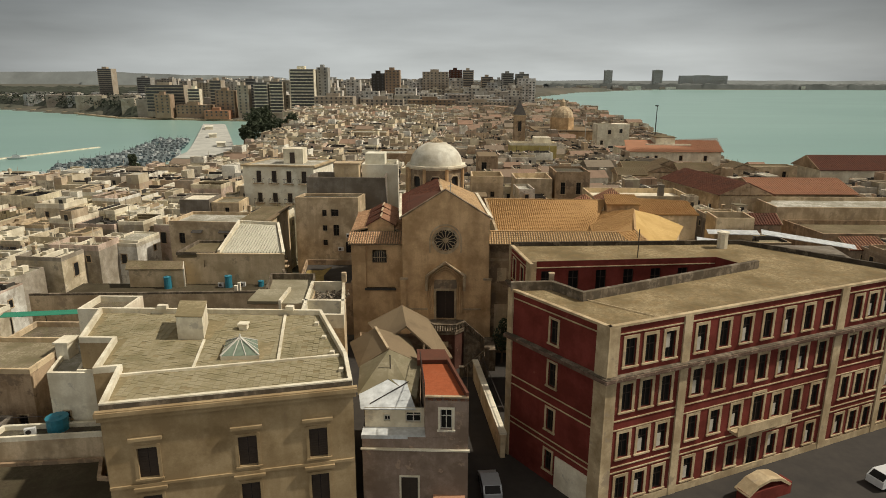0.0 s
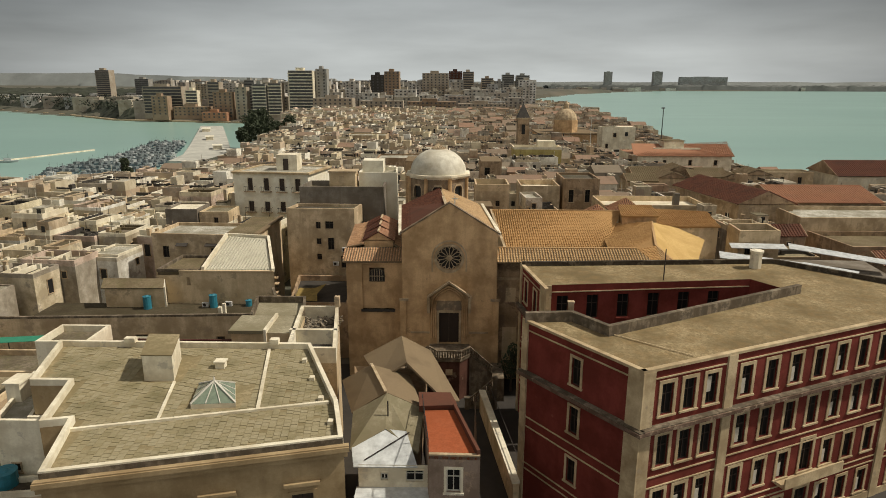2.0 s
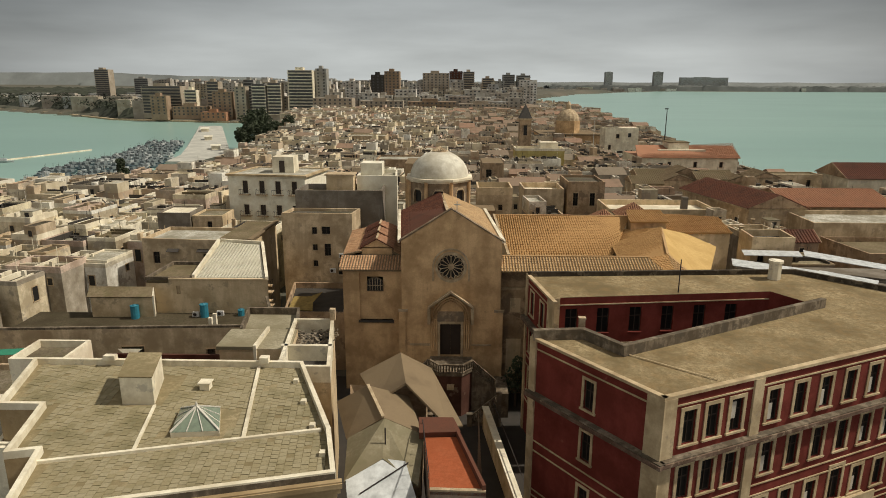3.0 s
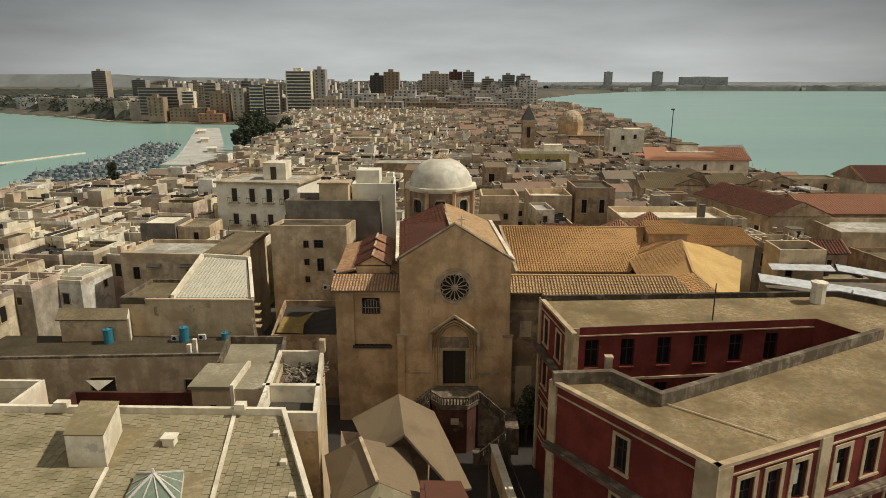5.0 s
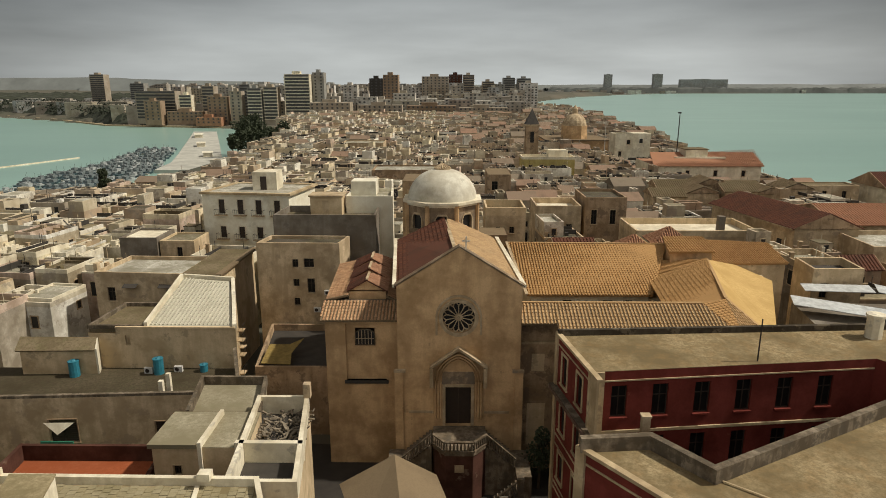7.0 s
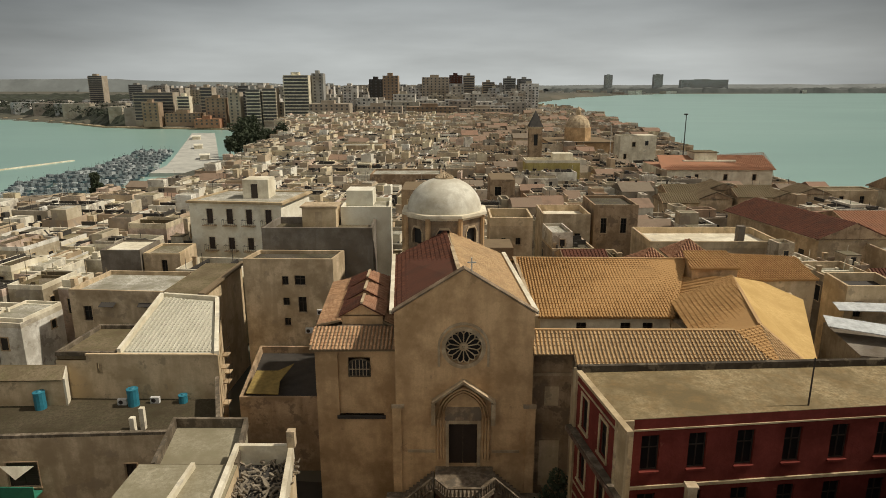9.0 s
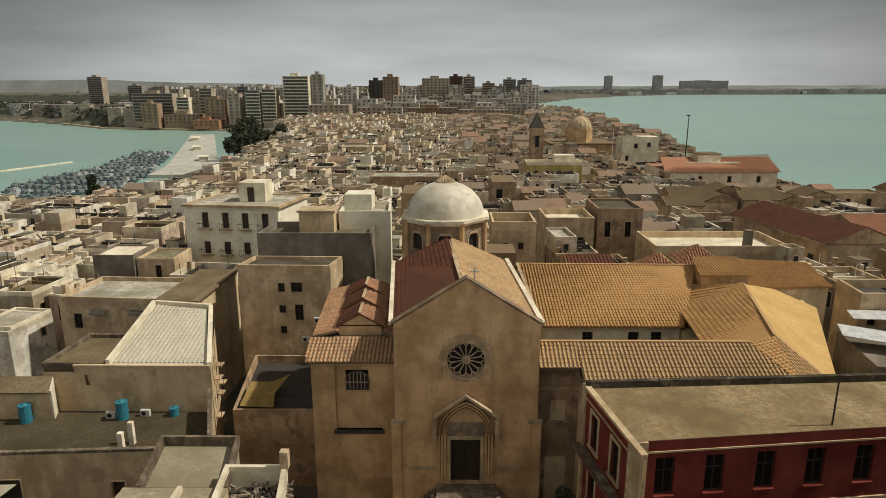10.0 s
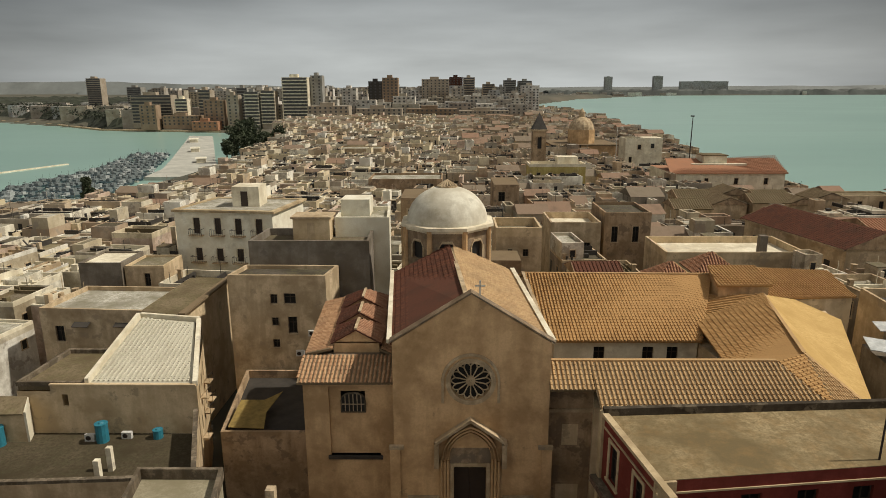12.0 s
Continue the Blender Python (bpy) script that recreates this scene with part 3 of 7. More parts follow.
def facade_front():
    """The gabled front with a round hole, a door and a blind pointed arch, all through its thickness."""
    outer = [(-5.53, STREET), (5.62, STREET), (5.62, EAVE), (0, APEX), (-5.53, EAVE)]
    rose = ring(0.0, 10.1, 1.45)
    door = [(-1.18, TH), (1.18, TH), (1.18, 3.4), (-1.18, 3.4)]
    bm = bmesh.new()
    edges = []
    for loop in (outer, rose, door):
        vs = [bm.verts.new((x, 0, z)) for x, z in loop]
        edges += [bm.edges.new((vs[i], vs[(i + 1) % len(vs)])) for i in range(len(vs))]
    bmesh.ops.triangle_fill(bm, use_beauty=True, edges=edges)
    g = Geo()
    for f in bm.faces:
        pts = [tuple(v.co) for v in f.verts]
        g.face(*pts)
        g.face(*[(x, 0.75, z) for x, _, z in reversed(pts)])
    bm.free()
    for loop in (outer, rose, door):
        for i in range(len(loop)):
            (x0, z0), (x1, z1) = loop[i], loop[(i + 1) % len(loop)]
            g.face((x0, 0, z0), (x1, 0, z1), (x1, 0.75, z1), (x0, 0.75, z0))
    return g


front = part("facade", facade_front(), "church", church)
# coping along the gable
cop = Geo()
for a, b in (((-5.75, 0.35, EAVE - 0.05), (0, 0.35, APEX + 0.02)), ((0, 0.35, APEX + 0.02), (5.84, 0.35, EAVE - 0.05))):
    cop.bar(a, b, 0.85, 0.13)
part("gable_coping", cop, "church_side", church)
g = Geo()
for s in (-1, 1):
    x = -5.53 if s < 0 else 5.62
    g.box(x - 0.3 if s < 0 else x - 0.45, x + 0.45 if s < 0 else x + 0.3, -0.22, 0.0, STREET, 4.9)
    part("buttress", g, "church", church)
    part("buttress_cap", Geo().box((x - 0.36 if s < 0 else x - 0.7), (x + 0.7 if s < 0 else x + 0.36), -0.3, 0.0, 4.9, 5.15), "stone", church)
    g = Geo()
for x0, x1 in ((-4.6, -2.3), (2.4, 4.7)):
    part("string_course", Geo().box(x0, x1, -0.1, 0.0, 0.75, 0.98), "stone", church)
# rose window
rose = thing("rose_window", 0, 0, 10.1, "", "")
rose.parent = church
rose.location = Vector((0, 0, 10.1)) - HOME["church"]
HOME[rose.name] = Vector((0, 0, 10.1))


def annulus(g, r0, r1, y0, y1, cz=10.1, k=40, a0=0.0, a1=2 * math.pi):
    for i in range(k):
        t0, t1 = a0 + (a1 - a0) * i / k, a0 + (a1 - a0) * (i + 1) / k
        p = lambda r, t, y: (r * math.cos(t), y, cz + r * math.sin(t))
        g.face(p(r0, t0, y0), p(r0, t1, y0), p(r1, t1, y0), p(r1, t0, y0))
        g.face(p(r1, t0, y0), p(r1, t1, y0), p(r1, t1, y1), p(r1, t0, y1))
        g.face(p(r0, t1, y0), p(r0, t0, y0), p(r0, t0, y1), p(r0, t1, y1))
    return g


part("outer_ring", annulus(annulus(Geo(), 1.45, 1.62, -0.1, 0.1), 1.62, 1.78, -0.05, 0.0), "stone", rose)
part("hood_mould", annulus(Geo(), 1.9, 2.08, -0.14, 0.0, 10.2, 24, 0, math.pi), "stone", rose)
part("hood_leg", Geo().box(-2.08, -1.9, -0.12, 0, 8.5, 10.2), "stone", rose)
part("hood_leg", Geo().box(1.9, 2.08, -0.12, 0, 8.5, 10.2), "stone", rose)
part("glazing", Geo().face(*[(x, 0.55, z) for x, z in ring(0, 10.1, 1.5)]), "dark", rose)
hub = annulus(annulus(Geo(), 0.12, 0.34, 0.1, 0.35, k=20), 0.0, 0.08, 0.1, 0.3, k=10)
part("hub", hub, "stone", rose)
for k in range(14):
    t = 2 * math.pi * (k + 0.5) / 14
    g = Geo()
    a = Vector((0.34 * math.cos(t), 0.2, 10.1 + 0.34 * math.sin(t)))
    b = Vector((1.12 * math.cos(t), 0.2, 10.1 + 1.12 * math.sin(t)))
    g.tube(a, b, 0.045, 0.055, 6)
    for dt in (-1, 1):
        t2 = t + dt * math.pi / 14
        c = Vector((1.42 * math.cos(t2), 0.2, 10.1 + 1.42 * math.sin(t2)))
        g.tube(b, b.lerp(c, 0.5) + Vector((math.cos(t), 0, math.sin(t))) * 0.05, 0.06, 0.055, 5)
        g.tube(b.lerp(c, 0.5) + Vector((math.cos(t), 0, math.sin(t))) * 0.05, c, 0.055, 0.06, 5)
    part("spoke", g, "stone", rose)
# portal
portal = thing("portal", 0, 0, TH, "", "")
portal.parent = church
portal.location = Vector((0, 0, TH)) - HOME["church"]
HOME[portal.name] = Vector((0, 0, TH))
part("door_frame", Geo().box(-1.45, -1.18, -0.12, 0.3, TH, 3.68).box(1.18, 1.45, -0.12, 0.3, TH, 3.68).box(-1.18, 1.18, -0.12, 0.3, 3.4, 3.68), "stone", portal, "pale stone door frame")
part("door_leaf", Geo().box(-1.18, -0.01, 0.45, 0.53, TH, 3.4).box(0.01, 1.18, 0.45, 0.53, TH, 3.4), "door", portal, "dark wooden double door")
for k, r in enumerate((1.62, 1.86, 2.1)):
    g = Geo()
    pts = []
    for i in range(17):
        u = -1 + i / 8
        c = 0.38 * r
        pts.append((r * u, 3.9 + math.sqrt(max(0.0, (r + c) ** 2 - (abs(r * u) + c) ** 2))))
    for (x0, z0), (x1, z1) in zip(pts, pts[1:]):
        g.bar((x0, -0.08 - 0.1 * k, z0), (x1, -0.08 - 0.1 * k, z1), 0.22 + 0.1 * k, 0.16)
    for s in (-1, 1):
        g.tube((s * r, -0.1 - 0.06 * k, 0.2), (s * r, -0.1 - 0.06 * k, 3.95), 0.1, 0.1, 8)
    part("archivolt", g, "church", portal)
part("lunette", Geo().prism([(-1.5, -0.06), (1.5, -0.06), (1.5, 0.0), (-1.5, 0.0)], 3.7, 4.9), "church_side", portal)
hood = Geo()
for a, b in (((-2.55, -0.3, 5.35), (0, -0.3, 7.2)), ((0, -0.3, 7.2), (2.65, -0.3, 5.35))):
    hood.bar(a, b, 0.6, 0.24)
part("hood", hood, "stone", portal, "pale pointed stone hood over the arch")
for s in (-1, 1):
    part("hood_leg", Geo().box(s * 2.45 - 0.17, s * 2.45 + 0.17, -0.55, 0, 3.5, 5.4), "stone", portal)
# nave body and roof
nave = [(-5.5, 0.75), (5.6, 0.75), (4.5, 19.5), (-6.9, 18.6)]
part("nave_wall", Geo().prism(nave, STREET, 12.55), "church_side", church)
RF, RB = (-0.15, 0.75, 15.55), (-1.35, 20.2, 14.85)
# One roof, its shade and sun put into two tile colours
wl_ = tiled_slope(church, [(-5.75, 0.75, 12.7), (-7.05, 18.4, 12.75), RB, RF], "tile_red", "tile_red", seed=3, label="red tiled slope, darkened to paint its shaded side")
wr_ = tiled_slope(church, [(5.8, 0.75, 12.7), (4.6, 19.3, 12.75), RB, RF], "nave_tan", "nave_tan", seed=4, label="clay tiled slope with sunlight painted into its tan")
g = Geo().bar((-0.15, 0.75, 15.55), (-1.35, 20.2, 14.85), 0.35, 0.16)
part("ridge_cap", g, "stone", church)
part("verge", Geo().bar((-5.8, 0.75, 12.7), (-7.1, 18.4, 12.78), 0.35, 0.3), "white", church)
part("verge", Geo().bar((5.85, 0.75, 12.7), (4.65, 19.3, 12.78), 0.4, 0.3), "white", church)
cross = Geo().box(0.55, 0.65, 0.3, 0.4, 16.4, 17.5).box(0.25, 0.95, 0.31, 0.39, 17.05, 17.15)
part("cross", cross, "whitebar", church, "small white cross on the gable")
# dome on its eight-sided drum
DX, DY = -1.75, 24.0


def octagon(r, cx=DX, cy=DY, k=8, off=0.5):
    return [(cx + r * math.cos(2 * math.pi * (i + off) / k), cy + r * math.sin(2 * math.pi * (i + off) / k)) for i in range(k)]


drum = octagon(4.55)
g = Geo()
for i in range(8):
    g.panel(drum[i], drum[(i + 1) % 8], 6.0, 16.6, [(1.0, 2.5, 13.6, 15.3)] if i in (5, 6, 4, 7) else [], 0.4)
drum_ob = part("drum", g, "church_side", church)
for i in (4, 5, 6, 7):
    p, q = drum[i], drum[(i + 1) % 8]
    m = on_wall(p, q, 1.75, 13.6)
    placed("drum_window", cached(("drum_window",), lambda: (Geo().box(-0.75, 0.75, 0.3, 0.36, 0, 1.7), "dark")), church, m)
    placed("window_arch", cached(("window_arch",), lambda: (Geo().prism([(-0.95, -0.08), (-0.75, -0.08), (-0.75, 0.02), (-0.95, 0.02)], 0, 1.3).prism([(0.75, -0.08), (0.95, -0.08), (0.95, 0.02), (0.75, 0.02)], 0, 1.3).bar((-0.85, -0.03, 1.25), (-0.5, -0.03, 1.8), 0.1, 0.2).bar((-0.5, -0.03, 1.8), (0.5, -0.03, 1.8), 0.1, 0.2).bar((0.5, -0.03, 1.8), (0.85, -0.03, 1.25), 0.1, 0.2), "stone")), church, m)
for i in range(8):
    x, y = drum[i]
    part("drum_pilaster", Geo().prism(octagon(0.3, x, y), 6, 16.6), "church", church)
g = Geo().prism(octagon(4.75), 16.4, 16.7, True).prism(octagon(5.1), 16.7, 17.0, True)
part("cornice", g, "white", church, "pale moulded cornice")
g = Geo()
K, R0 = 32, 4.2
prev = None
for j in range(10):
    t = math.pi / 2 * j / 9.6
    n = len(g.v)
    for i in range(K):
        a = 2 * math.pi * i / K
        g.v.append((DX + R0 * math.cos(t) * math.cos(a), DY + R0 * math.cos(t) * math.sin(a), 17.0 + 3.55 * math.sin(t)))
    if prev is not None:
        for i in range(K):
            g.f.append((prev + i, prev + (i + 1) % K, n + (i + 1) % K, n + i))
    prev = n
part("dome", g, "dome", church, "pale smooth plastered dome", True)
g = Geo().prism(octagon(1.05, k=16), 20.25, 20.6, True)
for i in range(16):
    a = 2 * math.pi * i / 16
    g.tube((DX + 0.95 * math.cos(a), DY + 0.95 * math.sin(a), 20.55), (DX, DY, 21.2), 0.12, 0.04, 5)
part("lantern_cap", g, "stone", church)

# chapel range on the church's flank, with its own little roofs
chapel = thing("chapel", -9, 2, STREET, "plastered side chapel with clay tile lean-to roof", "chapel")
CP = [(-12.45, 2.0), (-5.6, 2.0), (-6.6, 17), (-13.2, 17)]
g = Geo()
g.panel((-12.45, 2.0), (-5.55, 2.0), STREET, 9.2, [(1.9, 5.7, 3.05, 8.75)], 0.28)
g.panel((-13.2, 17), (-12.45, 2.0), STREET, 9.2, [], 0.2)
part("wall", g, "church", chapel)
g = Geo().panel((-10.6, 2.28), (-6.7, 2.28), 3.0, 8.8, [(0.9, 2.75, 6.6, 8.25)], 0.2)
part("niche", g, "church", chapel)
arch = [(-9.65, 6.6)] + [(-8.75 - 0.9 * math.cos(math.pi * k / 12), 7.6 + 0.55 * math.sin(math.pi * k / 12)) for k in range(13)] + [(-7.85, 6.6)]
n = len(arch)
g = Geo()
g.v += [(x, 2.20, z) for x, z in arch] + [(x, 2.29, z) for x, z in arch]
g.f += [tuple(range(n))] + [(i, (i + 1) % n, n + (i + 1) % n, n + i) for i in range(n)]
w = part("window", g, "dark", chapel, "dark arched window behind an iron grille")
g = Geo()
for (xa, za), (xb, zb) in zip(arch, arch[1:] + arch[:1]):
    g.bar((xa, 2.17, za - 0.05), (xb, 2.17, zb - 0.05), 0.1, 0.1)
part("frame", g, "parapet_old", w)
for k in range(1, 6):
    x = -9.65 + 0.3 * k
    part("bar", Geo().tube((x, 2.16, 6.6), (x, 2.16, 7.6 + 0.55 * math.sqrt(1 - ((x + 8.75) / 0.9) ** 2)), 0.035, 0.035, 5), "mid_wall", w)
part("bar", Geo().bar((-9.65, 2.15, 7.2), (-7.85, 2.15, 7.2), 0.05, 0.06), "mid_wall", w)
part("niche_sill", Geo().box(-10.75, -6.6, 1.85, 2.3, 2.75, 3.05), "lead", chapel)
tiled_slope(chapel, [(-12.8, 1.6, 9.2), (-5.6, 1.6, 9.25), (-5.7, 4.6, 10.15), (-13.0, 4.6, 10.1)], "tile_terra", "tile_brown", seed=6)
part("upper_wall", Geo().prism([(-12.6, 4.6), (-5.7, 4.6), (-6.6, 17.5), (-13.4, 17.5)], 5, 10.1), "church_side", chapel)
tiled_slope(chapel, [(-13.5, 17.2, 10.25), (-12.75, 4.7, 10.2), (-10.6, 4.7, 10.7), (-11.2, 17.2, 10.75)], "tile_terra", "tile_brown", seed=7)
tiled_slope(chapel, [(-6.0, 4.7, 10.2), (-6.9, 17.2, 10.2), (-7.5, 17.2, 10.6), (-6.9, 4.7, 10.6)], "tile_terra", "tile_brown", seed=8)
for k in range(3):
    y0 = 5.2 + k * 4.0
    x0 = -10.6 - 0.06 * (y0 - 5)
    g = Geo().prism([(x0, y0), (x0 + 3.6, y0), (x0 + 3.55, y0 + 3.5), (x0 - 0.1, y0 + 3.5)], 10.1, 11.0)
    vault = part("vault_wall", g, "church", chapel)
    top = (x0 + 1.8, y0 + 1.75, 12.0)
    cs = [(x0 - 0.2, y0 - 0.2, 10.95), (x0 + 3.8, y0 - 0.2, 10.95), (x0 + 3.75, y0 + 3.7, 10.95), (x0 - 0.3, y0 + 3.7, 10.95)]
    r0, r1 = (x0 + 1.8, y0 - 0.2, 12.1), (x0 + 1.75, y0 + 2.3, 12.1)
    part("vault_gable", Geo().face((x0, y0, 10.9), (x0 + 3.6, y0, 10.9), (x0 + 1.8, y0, 12.0)), "church", chapel)
    tiled_slope(chapel, [cs[2], cs[3], r1], "tile_red", "tile_red", 0.1, seed=29 + k)
    tiled_slope(chapel, [cs[3], cs[0], r0, r1], "tile_red", "tile_red", 0.1, seed=9 + k)
    tiled_slope(chapel, [cs[1], cs[2], r1, r0], "tile_mix", "tile_red", 0.1, seed=19 + k)
    part("vault_ridge", Geo().bar((x0 + 1.8, y0 - 0.2, 12.1), (x0 + 1.75, y0 + 2.3, 12.1), 0.22, 0.12), "stone", chapel)

# stair in front of the portal: landing, two flights, red panel wall with a tablet
stair = thing("church_staircase", 0, -3, STREET, "double stone staircase with balustrades up to the portal", "staircase")
part("landing", Geo().prism([(-2.3, 0), (-2.3, -3.2), (-1.2, -4.6), (1.3, -4.6), (2.5, -3.2), (2.5, 0)][::-1], TH - 0.35, TH - 0.05, True), "stair_stone", stair)
part("panel_wall", Geo().prism([(-2.2, 0), (-2.2, -3.1), (-1.15, -4.4), (1.25, -4.4), (2.4, -3.1), (2.4, 0)][::-1], STREET, TH - 0.35), "brickred", stair, "dark red panelled wall under the landing")
part("tablet", Geo().box(-0.35, 0.45, -4.47, -4.4, -2.6, -1.9), "stone", stair, "small pale stone tablet")


def balustrade(parent, a, b, h=0.85):
    a, b = Vector(a), Vector(b)
    n = max(2, int((b - a).length / 0.28))
    part("handrail", Geo().bar(a + Vector((0, 0, h)), b + Vector((0, 0, h)), 0.24, 0.14), "stair_stone", parent)
    part("plinth_rail", Geo().bar(a, b, 0.24, 0.12), "stair_stone", parent)
    for i in range(n):
        c = a.lerp(b, (i + 0.5) / n)
        me = cached(("baluster",), lambda: (Geo().tube((0, 0, 0), (0, 0, 0.25), 0.06, 0.1, 6).tube((0, 0, 0.25), (0, 0, 0.74), 0.1, 0.05, 6), "stair_stone"))
        placed("baluster", me, parent, Matrix.Translation(c + Vector((0, 0, 0.12))))


for a, b in (((-2.25, -3.15, TH), (-1.2, -4.5, TH)), ((-1.2, -4.5, TH), (1.3, -4.5, TH)), ((1.3, -4.5, TH), (2.45, -3.15, TH))):
    balustrade(stair, a, b)
for s in (-1, 1):
    for k in range(9):
        part("step", Geo().box(*sorted((s * (2.4 + 0.3 * k), s * (2.7 + 0.3 * k))), -3.1, -0.3, STREET, TH - 0.05 - 0.26 * (k + 1)), "stair_stone", stair)
    part("side_landing", Geo().box(*sorted((s * 5.1, s * 6.4)), -4.6, -0.3, STREET, -2.9), "stair_stone", stair)
    balustrade(stair, (s * 2.45, -3.15, TH), (s * 5.1, -3.15, -2.95))
    for k in range(10):
        part("step", Geo().box(*sorted((s * (4.9 - 0.3 * k), s * (5.2 - 0.3 * k))), -6.4, -4.6, STREET, -2.95 - 0.26 * (k + 1)), "stair_stone", stair)
    balustrade(stair, (s * 5.1, -6.4, -2.95), (s * 2.2, -6.4, -5.6))
    part("pier", Geo().box(s * 2.1 - 0.25, s * 2.1 + 0.25, -6.65, -6.15, STREET, -4.5).box(s * 2.1 - 0.32, s * 2.1 + 0.32, -6.72, -6.08, -4.5, -4.35), "stair_stone", stair)
    part("pier", Geo().box(s * 5.2 - 0.25, s * 5.2 + 0.25, -6.65, -6.15, STREET, -1.9).box(s * 5.2 - 0.32, s * 5.2 + 0.32, -6.72, -6.08, -1.9, -1.75), "stair_stone", stair)

# ---- convent range with clay roofs ----
convent = thing("convent", 15, 8, STREET, "old convent range under golden clay tile roofs", "convent")
g = Geo()
wall_with_windows(convent, g, (5.7, 1.2), (9.0, 1.2), STREET, 9.6, [(1.1, 2.3, 4.4, 6.2), (0.8, 2.5, -3.2, 1.2)], trim="brown_wall", border=0.12, depth=0.5)
part("stone_wall", g, "brown_wall", convent, "rough weathered stone wall with arched openings")
part("string_course", Geo().box(5.7, 9.0, 1.0, 1.2, 7.2, 7.45), "stone", convent)
part("front_range_wall", Geo().prism([(9.0, 1.2), (8.5, -1.2), (23.5, -1.2), (22.0, 6.4), (5.8, 6.4), (5.8, 1.25)], STREET, 8.7), "cream", convent)
tiled_slope(convent, [(5.5, -0.75, 9.85), (8.65, -0.75, 9.85), (8.7, 1.7, 10.95), (5.7, 1.75, 10.95)], "tile_pan", "tile_brown", seed=31)
tiled_slope(convent, [(8.65, -2.6, 9.3), (24.4, -2.6, 9.3), (22.3, 1.7, 10.95), (8.65, 1.7, 10.95)], "tile_pan", "tile_brown", seed=32)
tiled_slope(convent, [(22.2, 6.4, 9.0), (5.7, 6.4, 9.0), (5.7, 1.75, 11.0), (22.2, 1.75, 11.0)], "tile_gold", "tile_gold", seed=33)
part("ridge_tiles", Geo().bar((5.6, 1.75, 10.93), (22.2, 1.75, 10.93), 0.3, 0.14), "tile_pan", convent)
# hall under the great roof
g = Geo()
wall_with_windows(convent, g, (7.9, 12.4), (20.8, 12.4), STREET, 8.4, [(3.6, 4.6, 6.1, 7.6), (8.0, 9.0, 6.1, 7.6), (10.2, 11.2, 6.1, 7.6)], trim="cream", border=0.0, depth=0.3)
g.panel((6.3, 24), (7.9, 12.4), STREET, 8.4)
part("hall_wall", g, "white", convent, "cream plastered wall with small dark windows")
tiled_slope(convent, [(7.6, 11.9, 8.35), (21.0, 11.9, 8.35), (25.7, 22.6, 11.45), (6.3, 23.2, 11.4)], "tile_gold", "tile_gold", seed=34)
tiled_slope(convent, [(26, 32, 8.5), (6.2, 32, 8.5), (6.3, 23.2, 11.4), (25.7, 22.6, 11.45)], "tile_gold", "tile_gold", seed=35)
part("ridge_tiles", Geo().bar((6.3, 23.2, 11.36), (25.7, 22.6, 11.41), 0.3, 0.14), "tile_pan", convent)
part("verge_tiles", Geo().bar((7.5, 11.9, 8.35), (6.2, 23.2, 11.42), 0.35, 0.15), "stone", convent)
# hipped pavilion
HA = (28.8, 17.6, 10.85)
part("pavilion_wall", Geo().prism([(20.9, 12.3), (21.6, 6.8), (28.2, 0.2), (36.2, 17.8), (38.5, 25.5), (24, 24)], STREET, 7.9), "cream", convent)
HF, HE = (24.9, 3.0, 11.0), (28.2, -1.0, 8.2)
tiled_slope(convent, [(21.6, 15.6, 9.0), (20.3, 6.2, 9.2), (22.3, 1.75, 10.6), HF, HA], "tile_gold", "tile_gold", seed=36)
tiled_slope(convent, [(22.35, 1.7, 10.9), (24.45, -2.6, 9.34), HF], "tile_gold", "tile_gold", seed=37)
tiled_slope(convent, [(24.45, -2.6, 9.34), HE, HF], "tile_pan", "tile_brown", seed=47)
part("roof_slope", Geo().slab([HE, (29.8, 2.7, 8.3), (36.6, 17.6, 8.3), (33.5, 20.5, 9.4), HA], 0.2), "ochre_smooth", convent, "smooth sunlit ochre slope")
part("roof_slope", Geo().slab([HE, HA, HF], 0.2), "ochre_smooth", convent)
tiled_slope(convent, [(24.2, 19.5, 10.2), (21.6, 15.6, 9.0), HA], "tile_gold", "tile_gold", seed=38)
part("hip_ridge", Geo().bar(HF, HA, 0.28, 0.12), "tile_pan", convent)
part("hip_ridge", Geo().bar(HE, HF, 0.28, 0.12), "tile_pan", convent)
part("dormer_wall", Geo().prism([(24.9, 18.6), (29.9, 18.9), (29.9, 22.5), (25.4, 22.5)], 8, [11.35, 11.3, 12.0, 12.0]), "church", convent)
tiled_slope(convent, [(24.6, 18.2, 11.55), (30.1, 18.5, 11.5), (30.2, 22.8, 12.35), (25.2, 22.6, 12.4)], "tile_gold", "tile_gold", seed=39)
tiled_slope(convent, [(30.1, 20.0, 9.7), (40.4, 21.6, 9.3), (40.4, 27.2, 10.5), (30.0, 26.5, 11.2)], "tile_gold", "tile_gold", seed=40)
part("end_wall", Geo().prism([(30, 20.3), (40.2, 21.9), (40.5, 27.5), (29.5, 26.5)], STREET, 9.2), "cream", convent)
